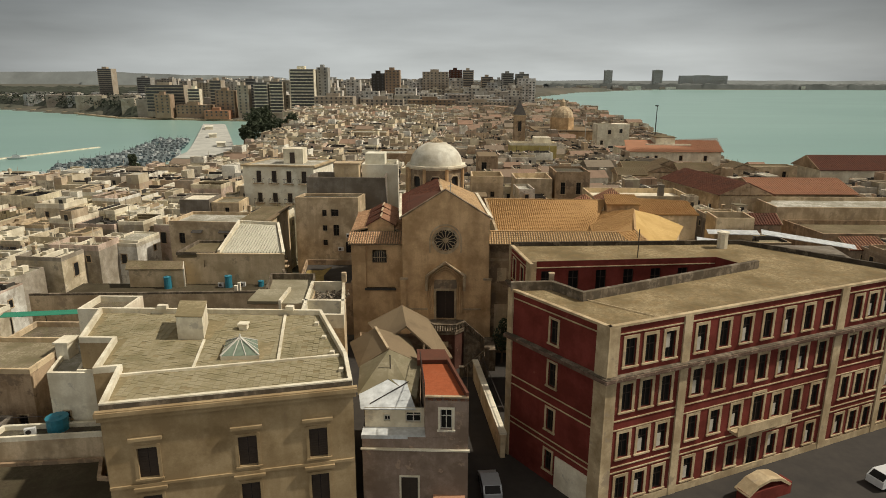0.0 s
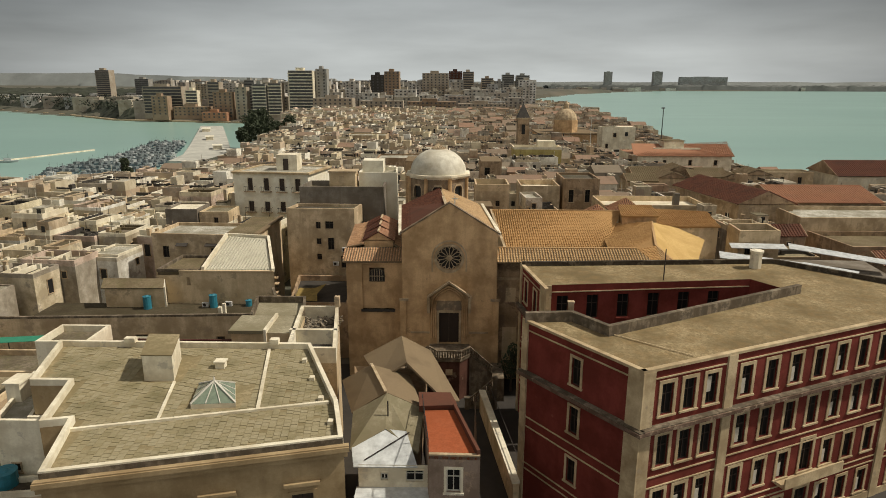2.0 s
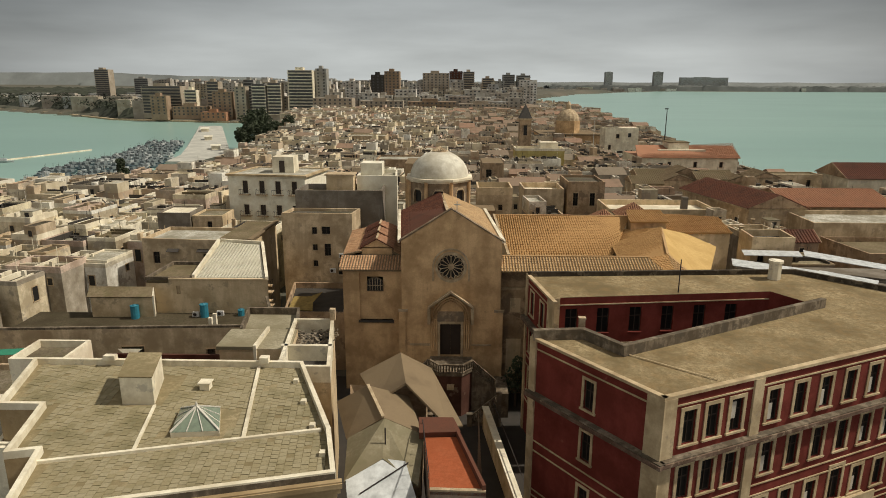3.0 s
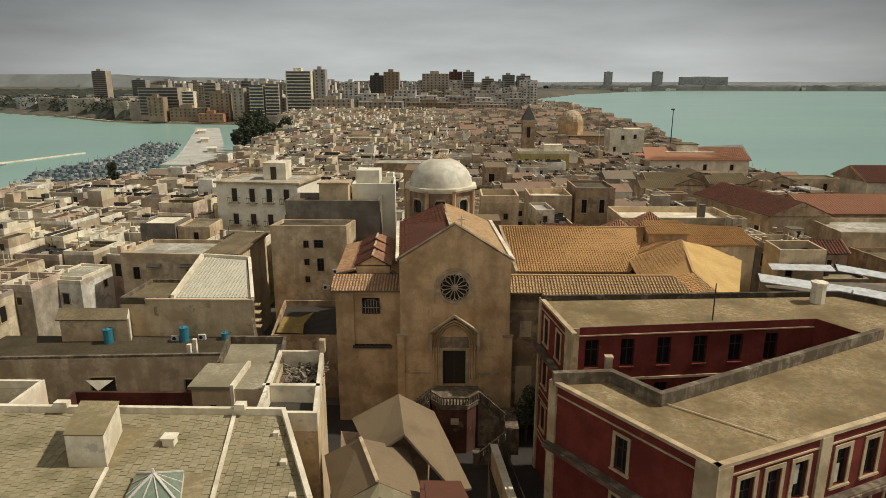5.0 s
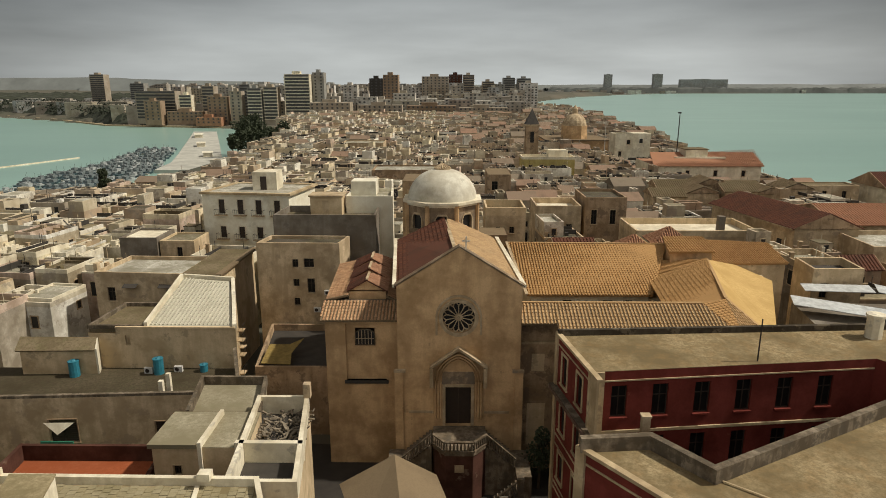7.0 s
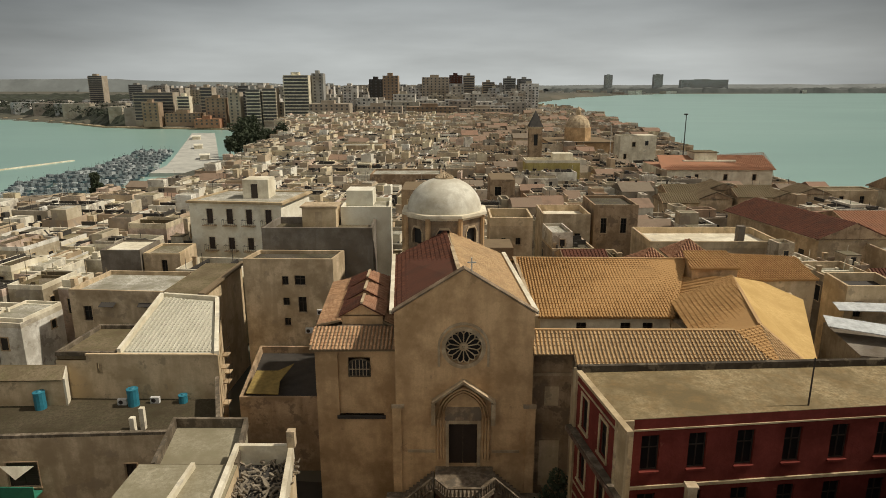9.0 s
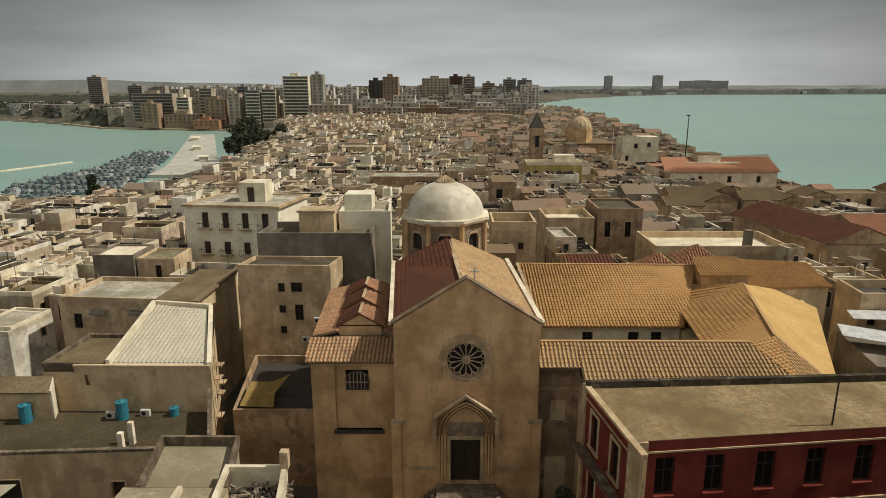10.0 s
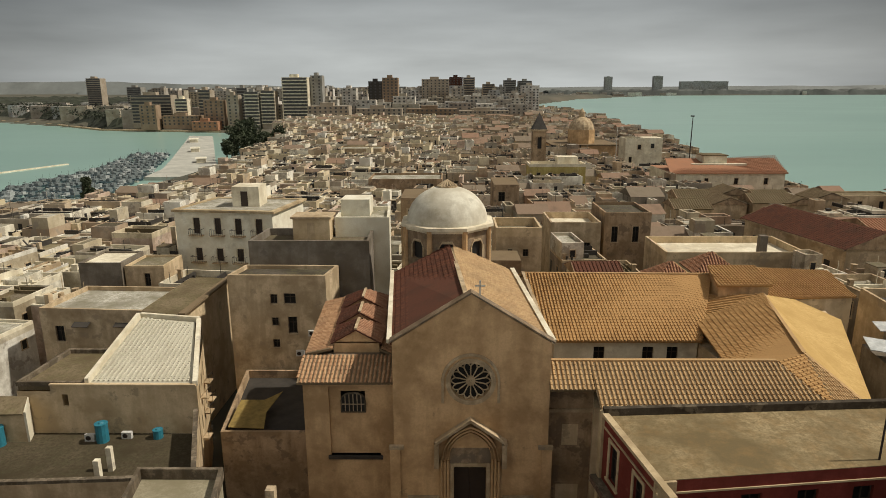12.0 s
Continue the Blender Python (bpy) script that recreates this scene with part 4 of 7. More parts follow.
# East slopes get a paler tile, painting in the sun they catch
for k, (cx, cy, h) in enumerate(((23.2, 27.5, 11.6), (27.7, 27.8, 12.6))):
    a, b, c, d = (cx - 2.6, cy - 2.6, h - 2), (cx + 2.6, cy - 2.6, h - 2), (cx + 2.6, cy + 2.6, h - 2), (cx - 2.6, cy + 2.6, h - 2)
    tiled_slope(convent, [a, b, (cx, cy, h)], "tile_mix", "tile_red", seed=41 + k)
    tiled_slope(convent, [b, c, (cx, cy, h)], "tile_pan", "tile_pan", seed=43 + k)
    tiled_slope(convent, [d, a, (cx, cy, h)], "tile_mix", "tile_red", seed=45 + k)

# ---- red building ----
school = thing("red_building", 15, -25, STREET, "four-storey oxblood red building with cream window surrounds", "building")
RT = 11.1
RP = {"L": (6.2, -22.92), "C": (13.12, -32.5), "E": (50.0, -16.15), "G": (46.5, -15.5), "RB": (35.3, -4.7), "B": (7.75, -6.4),
      "F": (8.87, -13.3), "I1": (30.0, -10.8), "I2": (32.4, -14.9), "K": (12.4, -25.6), "J": (10.2, -22.55)}
outline = [RP[k] for k in ("L", "C", "E", "G", "RB", "B", "F", "I1", "I2", "K", "J")]
ROWS = ((7.6, 10.0), (3.55, 6.0), (-0.75, 1.55), (-4.8, -2.6))
g = Geo()
wall_with_windows(school, g, RP["L"], RP["C"], STREET, RT, [(5.4, 6.3, a + 0.15, b - 0.05) for a, b in ROWS], trim="cream_trim", bars="dark_bars")
front_s = [1.75, 3.75, 5.8] + [9.2 + 2.58 * k for k in range(7)] + [28.9, 31.0, 33.1] + [35.6, 37.6]
ops = []
for a, b in ROWS:
    for s in front_s:
        ops.append((s - 0.05, s + 1.0, a, b))
ops = [o for o in ops if not (o[2] < 0 and 16.5 < o[0] < 19.0)] + [(16.9, 18.2, -0.75, 2.1), (16.9, 18.3, -5.4, -2.4)]
wall_with_windows(school, g, RP["C"], RP["E"], STREET, RT, ops, trim="cream_trim", bars="dark_bars", border=0.26)
rng = random.Random(9)
for o in ops:
    if rng.random() < 0.35:
        low = rng.random() < 0.7
        placed("blind", cached(("blind", low), lambda: (Geo().box(-0.36, 0.06, 0.12, 0.15, 0.1 if low else 0.9, 1.3 if low else 2.1), "blind")), school, on_wall(RP["C"], RP["E"], (o[0] + o[1]) / 2, o[2]), "pale blind behind the glass")
wall_with_windows(school, g, RP["B"], RP["F"], STREET, RT, [(s, s + 1.1, a, b) for s in (1.4, 4.6) for a, b in ROWS[:3]], trim="cream_trim")
wall_with_windows(school, g, RP["F"], RP["I1"], STREET, RT, [(s, s + 1.15, a, b) for s in (1.6, 4.6, 7.7, 10.8, 13.9, 17.0) for a, b in ROWS[:3]], trim="red", border=0.0, bars="dark_bars")
for p, q in (("E", "G"), ("G", "RB"), ("RB", "B"), ("I1", "I2"), ("I2", "K"), ("K", "J"), ("J", "L")):
    g.panel(RP[p], RP[q], STREET, RT)
part("wall", g, "red", school, "oxblood red plastered walls")
part("roof", Geo().prism(inset(outline, 0.03), RT - 0.3, RT + 0.02, True), "red_roof", school, "flat ochre-stained screed roof")


def along_wall(p, q, s0, s1, out, z0, z1, back=0.0):
    d = (Vector(q) - Vector(p)).normalized()
    n = Vector((d.y, -d.x))
    p = Vector(p)
    c = [p + d * s0 - n * back, p + d * s0 + n * out, p + d * s1 + n * out, p + d * s1 - n * back]
    return Geo().prism([tuple(v) for v in c], z0, z1, True)


LC = 11.83
FL = (Vector(RP["E"]) - Vector(RP["C"])).length
for a, b, n in (("L", "C", LC), ("C", "E", FL), ("B", "F", 8.5)):
    part("cornice", along_wall(RP[a], RP[b], -0.1, n + (0.55 if a != "C" else 0), 0.6, 6.62, 6.9), "cornice_soot", school, "soot-stained projecting cornice")
    part("cornice_gutter", along_wall(RP[a], RP[b], -0.1, n + (0.5 if a != "C" else 0), 0.5, 6.9, 6.98), "parapet_old", school)
    part("roof_edge", along_wall(RP[a], RP[b], -0.12, n + (0.12 if a != "C" else 0), 0.14, RT + 0.02, RT + 0.22, 0.25), "cream_trim", school)
    for z in (10.45, 6.35, 2.75, 1.9, -1.55, -2.1):
        part("string_course", along_wall(RP[a], RP[b], 0.0, n, 0.07, z, z + 0.1), "cream_trim", school)
part("string_course", along_wall(RP["F"], RP["I1"], 0, 21.2, 0.07, 10.35, 10.45), "cream_trim", school)
part("string_course", along_wall(RP["F"], RP["I1"], 0, 21.2, 0.12, 6.4, 6.6), "cream_trim", school)
for s0, s1 in ((0, 0.95), (7.55, 8.4), (26.6, 27.6), (34.6, 35.2)):
    part("pilaster", along_wall(RP["C"], RP["E"], s0, s1, 0.16, STREET, RT + 0.02), "cream_trim", school)
for a, b, s0, s1 in (("L", "C", LC - 1.15, LC + 0.16), ("L", "C", -0.1, 0.55), ("B", "F", 7.45, 8.6), ("F", "I1", -0.14, 1.0), ("B", "F", -0.1, 0.4)):
    part("pilaster", along_wall(RP[a], RP[b], s0, s1, 0.16, STREET, RT + 0.02), "cream_trim", school)
part("plinth", along_wall(RP["C"], RP["E"], 0.95, FL, 0.12, STREET, -5.1), "cream_trim", school)
part("plinth", along_wall(RP["L"], RP["C"], 6.8, LC, 0.12, STREET, -2.7), "white", school, "pale bare plaster at the foot")
balc = part("balcony", along_wall(RP["C"], RP["E"], 14.3, 21.0, 1.0, -1.15, -0.9), "cream_trim", school, "stone balcony over the entrance")
part("balcony_rail", along_wall(RP["C"], RP["E"], 14.3, 21.0, 1.0, -0.9, -0.2, -0.88), "cream_trim", balc)
# court parapet and rear parapet
par = [RP["L"], RP["J"], RP["K"], RP["I2"]]
part("court_parapet", Geo().curb(par[::-1], 0.42, RT, RT + 0.85, False), "parapet_old", school, "mossy grey parapet round the court")
part("rear_parapet", Geo().curb([RP["G"], RP["RB"], RP["B"]], 0.35, RT, RT + 0.5, False), "parapet_dark", school, "black-stained rear parapet")
g = Geo().tube((32.3, -6.7, RT), (32.3, -6.7, RT + 1.75), 0.62, 0.6, 8).tube((32.3, -6.7, RT + 1.75), (32.3, -6.7, RT + 1.95), 0.72, 0.72, 8)
part("chimney", g, "white", school, "octagonal white chimney stack")
part("chimney", Geo().box(10.0, 10.45, -21.5, -21.1, RT - 4, RT + 1.1).box(9.95, 10.5, -21.55, -21.05, RT + 1.1, RT + 1.2), "stone", school)
part("mast", Geo().tube((21.2, -11.3, RT), (21.2, -11.3, RT + 3.2), 0.06, 0.05, 6), "iron", school)
part("roof_joint", Geo().bar((12.5, -25.7, RT + 0.1), (17.5, -29.8, RT + 0.1), 0.09, 0.03), "cream_trim", school)

# ---- palazzo with the skylight ----
palazzo = thing("palazzo", -18, -32, STREET, "ochre palazzo with white parapets and paved flat roof", "palazzo")
PT = 8.2
PP = [(-6.45, -36.75), (-7.6, -32.0), (-11.6, -22.0), (-33.0, -21.8), (-30.8, -29.3), (-27.9, -29.3), (-26.4, -35.2), (-24.7, -34.8), (-22.95, -40.8)]
g = Geo()
pw = [(2.0, 3.3), (8.7, 10.0), (13.7, 15.0)]
ops = [(s0, s1, za, zb) for s0, s1 in pw for za, zb in ((2.7, 5.1), (-1.6, 1.3))]
wall_with_windows(palazzo, g, PP[-1], PP[0], STREET, PT, ops, trim="palazzo", border=0.22, bars="shutter", depth=0.3)
wall_with_windows(palazzo, g, PP[0], PP[1], STREET, PT, [], trim="palazzo")
for i in range(1, 8):
    g.panel(PP[i], PP[i + 1], STREET, PT)
part("wall", g, "palazzo", palazzo, "smooth ochre plastered walls")
part("roof", Geo().prism(inset(PP, 0.03), PT - 0.3, PT, True), "pal_roof", palazzo, "paved flat roof with yellow lichen")
part("parapet", Geo().curb(PP, 0.3, PT, PT + 0.5), "white", palazzo, "thick whitewashed parapet")
PF = (-22.95, -40.8), (-6.45, -36.75)
# Dark strip 0.35 m high along the front of the parapet
part("parapet_face", along_wall(*PF, 0.02, 16.95, 0.03, PT + 0.05, PT + 0.40), "parapet_old", palazzo, "dark parapet front")
part("cornice", along_wall(*PF, -0.3, 17.3, 0.42, PT - 0.35, PT - 0.05), "palazzo", palazzo)
part("cornice", along_wall(*PF, -0.2, 17.2, 0.25, PT - 0.75, PT - 0.35), "palazzo", palazzo)
part("cornice_cap", along_wall(*PF, -0.25, 17.3, 0.34, PT - 0.05, PT + 0.04), "palazzo", palazzo)
for s0, s1 in pw:
    for z in (5.75, 1.85):
        part("window_hood", along_wall(*PF, s0 - 0.45, s1 + 0.45, 0.28, z, z + 0.22), "palazzo", palazzo)
part("string_course", along_wall(*PF, 0, 16.9, 0.12, 2.1, 2.3), "palazzo", palazzo)
pent = part("stair_hut", Geo().prism([(-22.75, -28.4), (-20.5, -28.4), (-21.6, -24.4), (-24.0, -24.4)], PT, 10.25), "white", palazzo, "whitewashed stair hut on the roof")
part("hut_roof", Geo().prism([(-22.8, -28.45), (-20.45, -28.45), (-21.55, -24.35), (-24.05, -24.35)], 10.25, 10.33, True), "pal_roof", pent)
# skylight: a glass pyramid on a curb
skylight = thing("skylight", -16.4, -31.0, PT, "small glass pyramid skylight on a white curb", "skylight")
sk = [(-17.6, -32.6), (-14.6, -32.3), (-15.6, -29.3), (-18.2, -29.5)]
part("curb", Geo().curb(sk, 0.25, PT, PT + 0.35), "white", skylight)
ap = Vector((-16.5, -30.9, PT + 1.3))
for i in range(4):
    a, b = Vector((*sk[i], PT + 0.36)), Vector((*sk[(i + 1) % 4], PT + 0.36))
    part("pane", Geo().slab([a, b, ap], 0.03), "sky_glass", skylight)
    part("glazing_bar", Geo().bar(a, ap, 0.12, 0.08), "whitebar", skylight)
    for t in (0.33, 0.66):
        c = a.lerp(b, t)
        part("glazing_bar", Geo().bar(c, ap, 0.06, 0.05), "whitebar", skylight)
part("finial", Geo().tube(ap - Vector((0, 0, 0.05)), ap + Vector((0, 0, 0.3)), 0.12, 0.05), "whitebar", skylight)
g = Geo().bar((-24.3, -35.6, PT), (-8.3, -31.6, PT), 0.22, 0.2)
part("roof_rib", g, "white", palazzo)
part("roof_rib", Geo().bar((-19.2, -34.1, PT), (-20.4, -28.6, PT), 0.2, 0.14), "white", palazzo)
part("roof_rib", Geo().bar((-13.0, -32.6, PT), (-15.0, -22.4, PT), 0.24, 0.16), "white", palazzo)
part("vent_stub", Geo().box(-18.2, -17.5, -26.2, -25.6, PT, PT + 0.5).box(-18.3, -17.4, -26.3, -25.5, PT + 0.5, PT + 0.6), "white", palazzo)
part("vent_stub", Geo().box(-14.9, -14.2, -22.6, -22.0, PT + 0.5, PT + 0.95), "white", palazzo)
part("vent_stub", Geo().box(-27.2, -26.3, -22.4, -21.9, PT + 0.5, PT + 0.9), "white", palazzo)
for k in range(4):
    y = -34.6 + 3.2 * k
    x = -7.1 - 0.4 * (y + 34.6)
    part("scupper", Geo().box(x - 0.75, x - 0.4, y, y + 0.4, PT, PT + 0.3), "white", palazzo)
rng = random.Random(5)
# roof pavers where the paving shows its rows
pave = Geo()


def inside(x, y, poly):
    c = False
    for (x0, y0), (x1, y1) in zip(poly, poly[1:] + poly[:1]):
        if (y0 > y) != (y1 > y) and x < x0 + (x1 - x0) * (y - y0) / (y1 - y0):
            c = not c
    return c


RIM = inset(PP, 0.55)
for i in range(70):
    for j in range(48):
        u, v = 0.48 * i, 0.42 * j + (0.21 if i % 2 else 0)
        x, y = -35.0 + u * 0.97 - v * 0.12, -41.0 + v + u * 0.12
        if inside(x, y, RIM) and not (-24.2 < x < -20.2 and -28.8 < y < -24) and not (-18.6 < x < -14.4 and -32.9 < y < -29) and rng.random() < 0.97:
            h = PT + 0.015 + rng.uniform(0, 0.03)
            pave.prism([(x, y), (x + 0.43, y + 0.05), (x + 0.39, y + 0.43), (x - 0.04, y + 0.38)], PT - 0.05, h)
tagged(part("paving", pave, "paver", palazzo), kind="stuff")

# ---- small house between the palazzo and the street ----
cottage = thing("street_house", -2, -28, STREET, "patched grey street house with brown roofs and orange terrace", "house")
g = Geo()
wall_with_windows(cottage, g, (-6.1, -35.4), (2.1, -35.6), STREET, 3.3, [(3.0, 4.3, -3.2, -0.2)], trim="white", border=0.15, bars="shutter")
g.panel((2.1, -35.6), (2.4, -19.5), STREET, 3.3)
g.panel((-6.6, -19.0), (-6.1, -35.4), STREET, 3.3)
part("wall", g, "cottage", cottage, "peeling grey and brick-coloured render")
part("string_course", Geo().bar((-6.2, -35.5, 2.2), (2.2, -35.7, 2.2), 0.2, 0.14), "white", cottage)
g = Geo()
wall_with_windows(cottage, g, (-1.2, -35.5), (2.1, -35.6), 3.3, 6.7, [(1.15, 2.05, 4.0, 5.7)], trim="white", border=0.18, bars="white_bars")
g.panel((2.1, -35.6), (0.6, -29.6), 3.3, 6.7)
g.panel((-1.8, -29.6), (-1.2, -35.5), 3.3, 6.7)
part("terrace_wall", g, "cottage", cottage)
part("terrace", Geo().prism([(-1.2, -35.5), (2.1, -35.6), (0.6, -29.6), (-1.8, -29.6)], 6.4, 6.7, True), "orange", cottage, "orange painted roof terrace")
part("terrace_parapet", Geo().curb([(2.1, -35.6), (0.6, -29.5)], 0.22, 6.7, 7.15, False), "tile_red", cottage)
part("terrace_rim", Geo().bar((-1.2, -35.5, 6.7), (2.1, -35.6, 6.7), 0.25, 0.12), "stone", cottage)
part("terrace_back", Geo().slab([(-2.1, -29.8, 7.1), (0.7, -29.6, 7.1), (0.2, -28.4, 7.5), (-2.2, -28.4, 7.5)], 0.6), "tile_red", cottage)
rail = part("terrace_rail", Geo().bar((-1.25, -35.2, 7.6), (-1.9, -29, 7.6), 0.05, 0.05), "iron", cottage)
for k in range(8):
    t = k / 7
    part("rail_post", Geo().tube((-1.25 - 0.65 * t, -35.2 + 6.2 * t, 6.7), (-1.25 - 0.65 * t, -35.2 + 6.2 * t, 7.62), 0.025, 0.025, 5), "iron", rail)
part("lower_roof", Geo().prism([(-6.15, -35.45), (-1.2, -35.5), (-1.2, -34.2), (-6.15, -34.2)], 3.1, 3.4, True), "sheet", cottage, "white sealed lower terrace")
g = Geo()
wall_with_windows(cottage, g, (-6.0, -34.2), (-1.2, -34.2), 3.4, 5.1, [(1.5, 2.0, 3.9, 4.5), (3.2, 4.4, 3.8, 4.7)], trim="white", border=0.08, bars="white_bars", sill=False)
g.panel((-6.4, -27), (-6.0, -34.2), 3.4, 5.1)
part("blue_wall", g, "white", cottage, "pale whitewashed wall")
part("sheet_roof", Geo().slab([(-6.3, -34.3, 5.0), (-2.0, -34.3, 5.0), (-2.9, -31.7, 6.15), (-4.4, -31.5, 6.2), (-6.6, -33.0, 5.6)], 0.12), "sheet", cottage, "white sheet roof with a fold")
part("sheet_fold", Geo().bar((-5.6, -33.9, 5.22), (-2.7, -31.9, 6.15), 0.08, 0.05), "iron", cottage)
part("gable_slope", Geo().slab([(-6.7, -33.1, 5.55), (-4.4, -31.55, 6.25), (-4.5, -28.9, 7.7), (-7.1, -28.9, 6.1)], 0.2), "moss_screed", cottage, "mossy cement hump of the roof")
part("gable_slope", Geo().slab([(-4.4, -31.55, 6.25), (-2.0, -33.2, 5.4), (-1.8, -28.9, 6.4), (-4.5, -28.9, 7.7)], 0.2), "moss_screed", cottage)
part("upper_wall", Geo().prism([(-6.4, -31.8), (-1.9, -31.9), (-1.9, -20), (-8.4, -19.4)], 3.0, 5.4), "brown_wall", cottage)
A, B_ = (-4.6, -28.95, 7.75), (-6.2, -24.5, 7.9)
part("roof_slope", Geo().slab([(-7.2, -28.9, 6.0), A, B_, (-8.8, -23.5, 6.0)], 0.15), "tile_brown", cottage)
part("roof_slope", Geo().slab([A, (-1.9, -28.9, 6.5), (-3.2, -23.4, 6.5), B_], 0.15), "tile_brown", cottage)
part("flue", Geo().tube((-4.3, -30.6, 6.7), (-4.3, -30.6, 7.9), 0.05, 0.05, 6), "iron", cottage)
C_, D_ = (-3.4, -24.0, 7.9), (-5.3, -19.6, 8.0)
part("roof_slope", Geo().slab([(-5.6, -24.6, 6.6), C_, (-4.2, -18.6, 8.0), (-7.6, -19.2, 6.3)], 0.15), "tile_brown", cottage)
part("roof_slope", Geo().slab([C_, (-0.2, -28.0, 6.6), (0.9, -27.4, 6.3), (-1.6, -18.6, 6.6), (-4.2, -18.6, 8.0)], 0.15), "tile_brown", cottage)
part("ridge", Geo().bar(A, B_, 0.22, 0.1), "stone", cottage)
part("awning", Geo().slab([(-0.6, -36.7, -2.0), (1.9, -36.7, -2.0), (1.9, -35.5, -1.7), (-0.6, -35.5, -1.7)], 0.08), "tile_mix", cottage)

# retaining wall beside the street
lane = thing("retaining_wall", 5, -14, STREET, "pale retaining wall with white coping beside the lane", "wall")
part("wall", Geo().prism([(3.5, -7), (4.0, -7), (6.1, -24), (5.6, -24)][::-1], STREET, -3.3), "cream", lane)
part("coping", Geo().prism([(3.4, -7), (4.1, -7), (6.2, -24), (5.5, -24)][::-1], -3.3, -3.1, True), "white", lane)
part("rail", Geo().bar((4.4, -7, -2.2), (6.4, -23, -2.2), 0.06, 0.06), "iron", lane)


def car(x, y, z, ang, paint, label):
    c = thing("parked_car", 0, 0, 0, label, "car", "cars parked in the street")
    body = Geo()
    prof = [(-2.0, 0.3), (2.0, 0.3), (2.02, 0.75), (1.2, 0.9), (0.6, 1.42), (-1.3, 1.45), (-1.95, 0.95)]
    for k in range(len(prof)):
        (a, b), (c2, d) = prof[k], prof[(k + 1) % len(prof)]
        body.face((a, -0.82, b), (c2, -0.82, d), (c2, 0.82, d), (a, 0.82, b))
    body.face(*[(a, -0.82, b) for a, b in prof]).face(*[(a, 0.82, b) for a, b in reversed(prof)])
    part("body", body, paint, c)
    part("windscreen", Geo().slab([(1.15, -0.7, 0.95), (1.15, 0.7, 0.95), (0.65, 0.65, 1.4), (0.65, -0.65, 1.4)], 0.02), "glass", c)
    part("rear_window", Geo().slab([(-1.9, -0.7, 1.0), (-1.9, 0.7, 1.0), (-1.36, 0.65, 1.44), (-1.36, -0.65, 1.44)], 0.02), "glass", c)
    for s in (-1, 1):
        part("side_window", Geo().box(-1.2, 0.55, s * 0.83 - 0.01, s * 0.83 + 0.01, 0.97, 1.35), "glass", c)
        for wx in (-1.25, 1.3):
            part("wheel", Geo().tube((wx, s * 0.68, 0.32), (wx, s * 0.86, 0.32), 0.32, 0.32, 12), "tyre", c)
    for s in (-1, 1):
        part("headlight", Geo().box(1.98, 2.03, s * 0.6 - 0.15, s * 0.6 + 0.15, 0.6, 0.74), "whitebar", c)
    c.matrix_basis = pose(x, y, z, 0, 0, ang)
    return c


car(4.3, -29.2, STREET + 0.02, 95, "car_grey", "silver hatchback parked in the narrow lane")
car(41.0, -27.5, STREET + 0.02, 20, "car_white", "white hatchback parked by the red building")
kiosk = thing("street_porch", 29, -30.5, STREET, "curved stone porch with red gable near the entrance", "porch")
part("porch_wall", Geo().prism([(26.4, -31.2), (31.2, -29.1), (30.7, -28.0), (25.9, -30.1)], STREET, [-4.6, -4.6, -4.6, -4.6]), "red", kiosk)
kg = Geo()
prof = [(0, -4.7), (1.2, -3.9), (2.6, -3.6), (4.0, -3.9), (5.24, -4.7)]
for (a, za), (b, zb) in zip(prof, prof[1:]):
    kg.slab([(26.3 + a * 0.916, -31.3 + a * 0.4, za), (26.3 + b * 0.916, -31.3 + b * 0.4, zb), (25.7 + b * 0.916, -29.9 + b * 0.4, zb), (25.7 + a * 0.916, -29.9 + a * 0.4, za)], 0.25)
part("porch_roof", kg, "cream_trim", kiosk)


# ---- houses ----
def house(poly, z0, z1, wall, roof, label, front=(0,), windows=(), par=0.5, name="house", group="", trim="stone", bars="dark_bars", parapet_mat=None, border=0.12, category="house"):
    """A flat-roofed block on a counter-clockwise outline; edges named in front have rows of windows."""
    cx, cy = sum(p[0] for p in poly) / len(poly), sum(p[1] for p in poly) / len(poly)
    h = thing(name, cx, cy, z0, label, category, group)
    g = Geo()
    for i in range(len(poly)):
        p, q = poly[i], poly[(i + 1) % len(poly)]
        if i in front and windows:
            wall_with_windows(h, g, p, q, z0, z1, list(windows), trim=trim, bars=bars, border=border, depth=0.22)
        else:
            g.panel(p, q, z0, z1)
    part("wall", g, wall, h)
    part("roof", Geo().prism(inset(poly, 0.03), z1 - 0.3, z1, True), roof, h)
    if par > 0:
        part("parapet", Geo().curb(poly, 0.28, z1, z1 + par), parapet_mat or wall, h)
    return h


def rect(x0, x1, y0, y1, skew=0.0):
    """An outline, counter-clockwise from the near corner; skew: metres of x per metre of y."""
    return [(x0, y0), (x1, y0), (x1 + skew * (y1 - y0), y1), (x0 + skew * (y1 - y0), y1)]


def grid_windows(L, rows, w, first, step, n, h):
    return [(first + k * step, first + k * step + w, z, z + hh) for k in range(n) for z, hh in rows if first + k * step + w < L - 0.2]


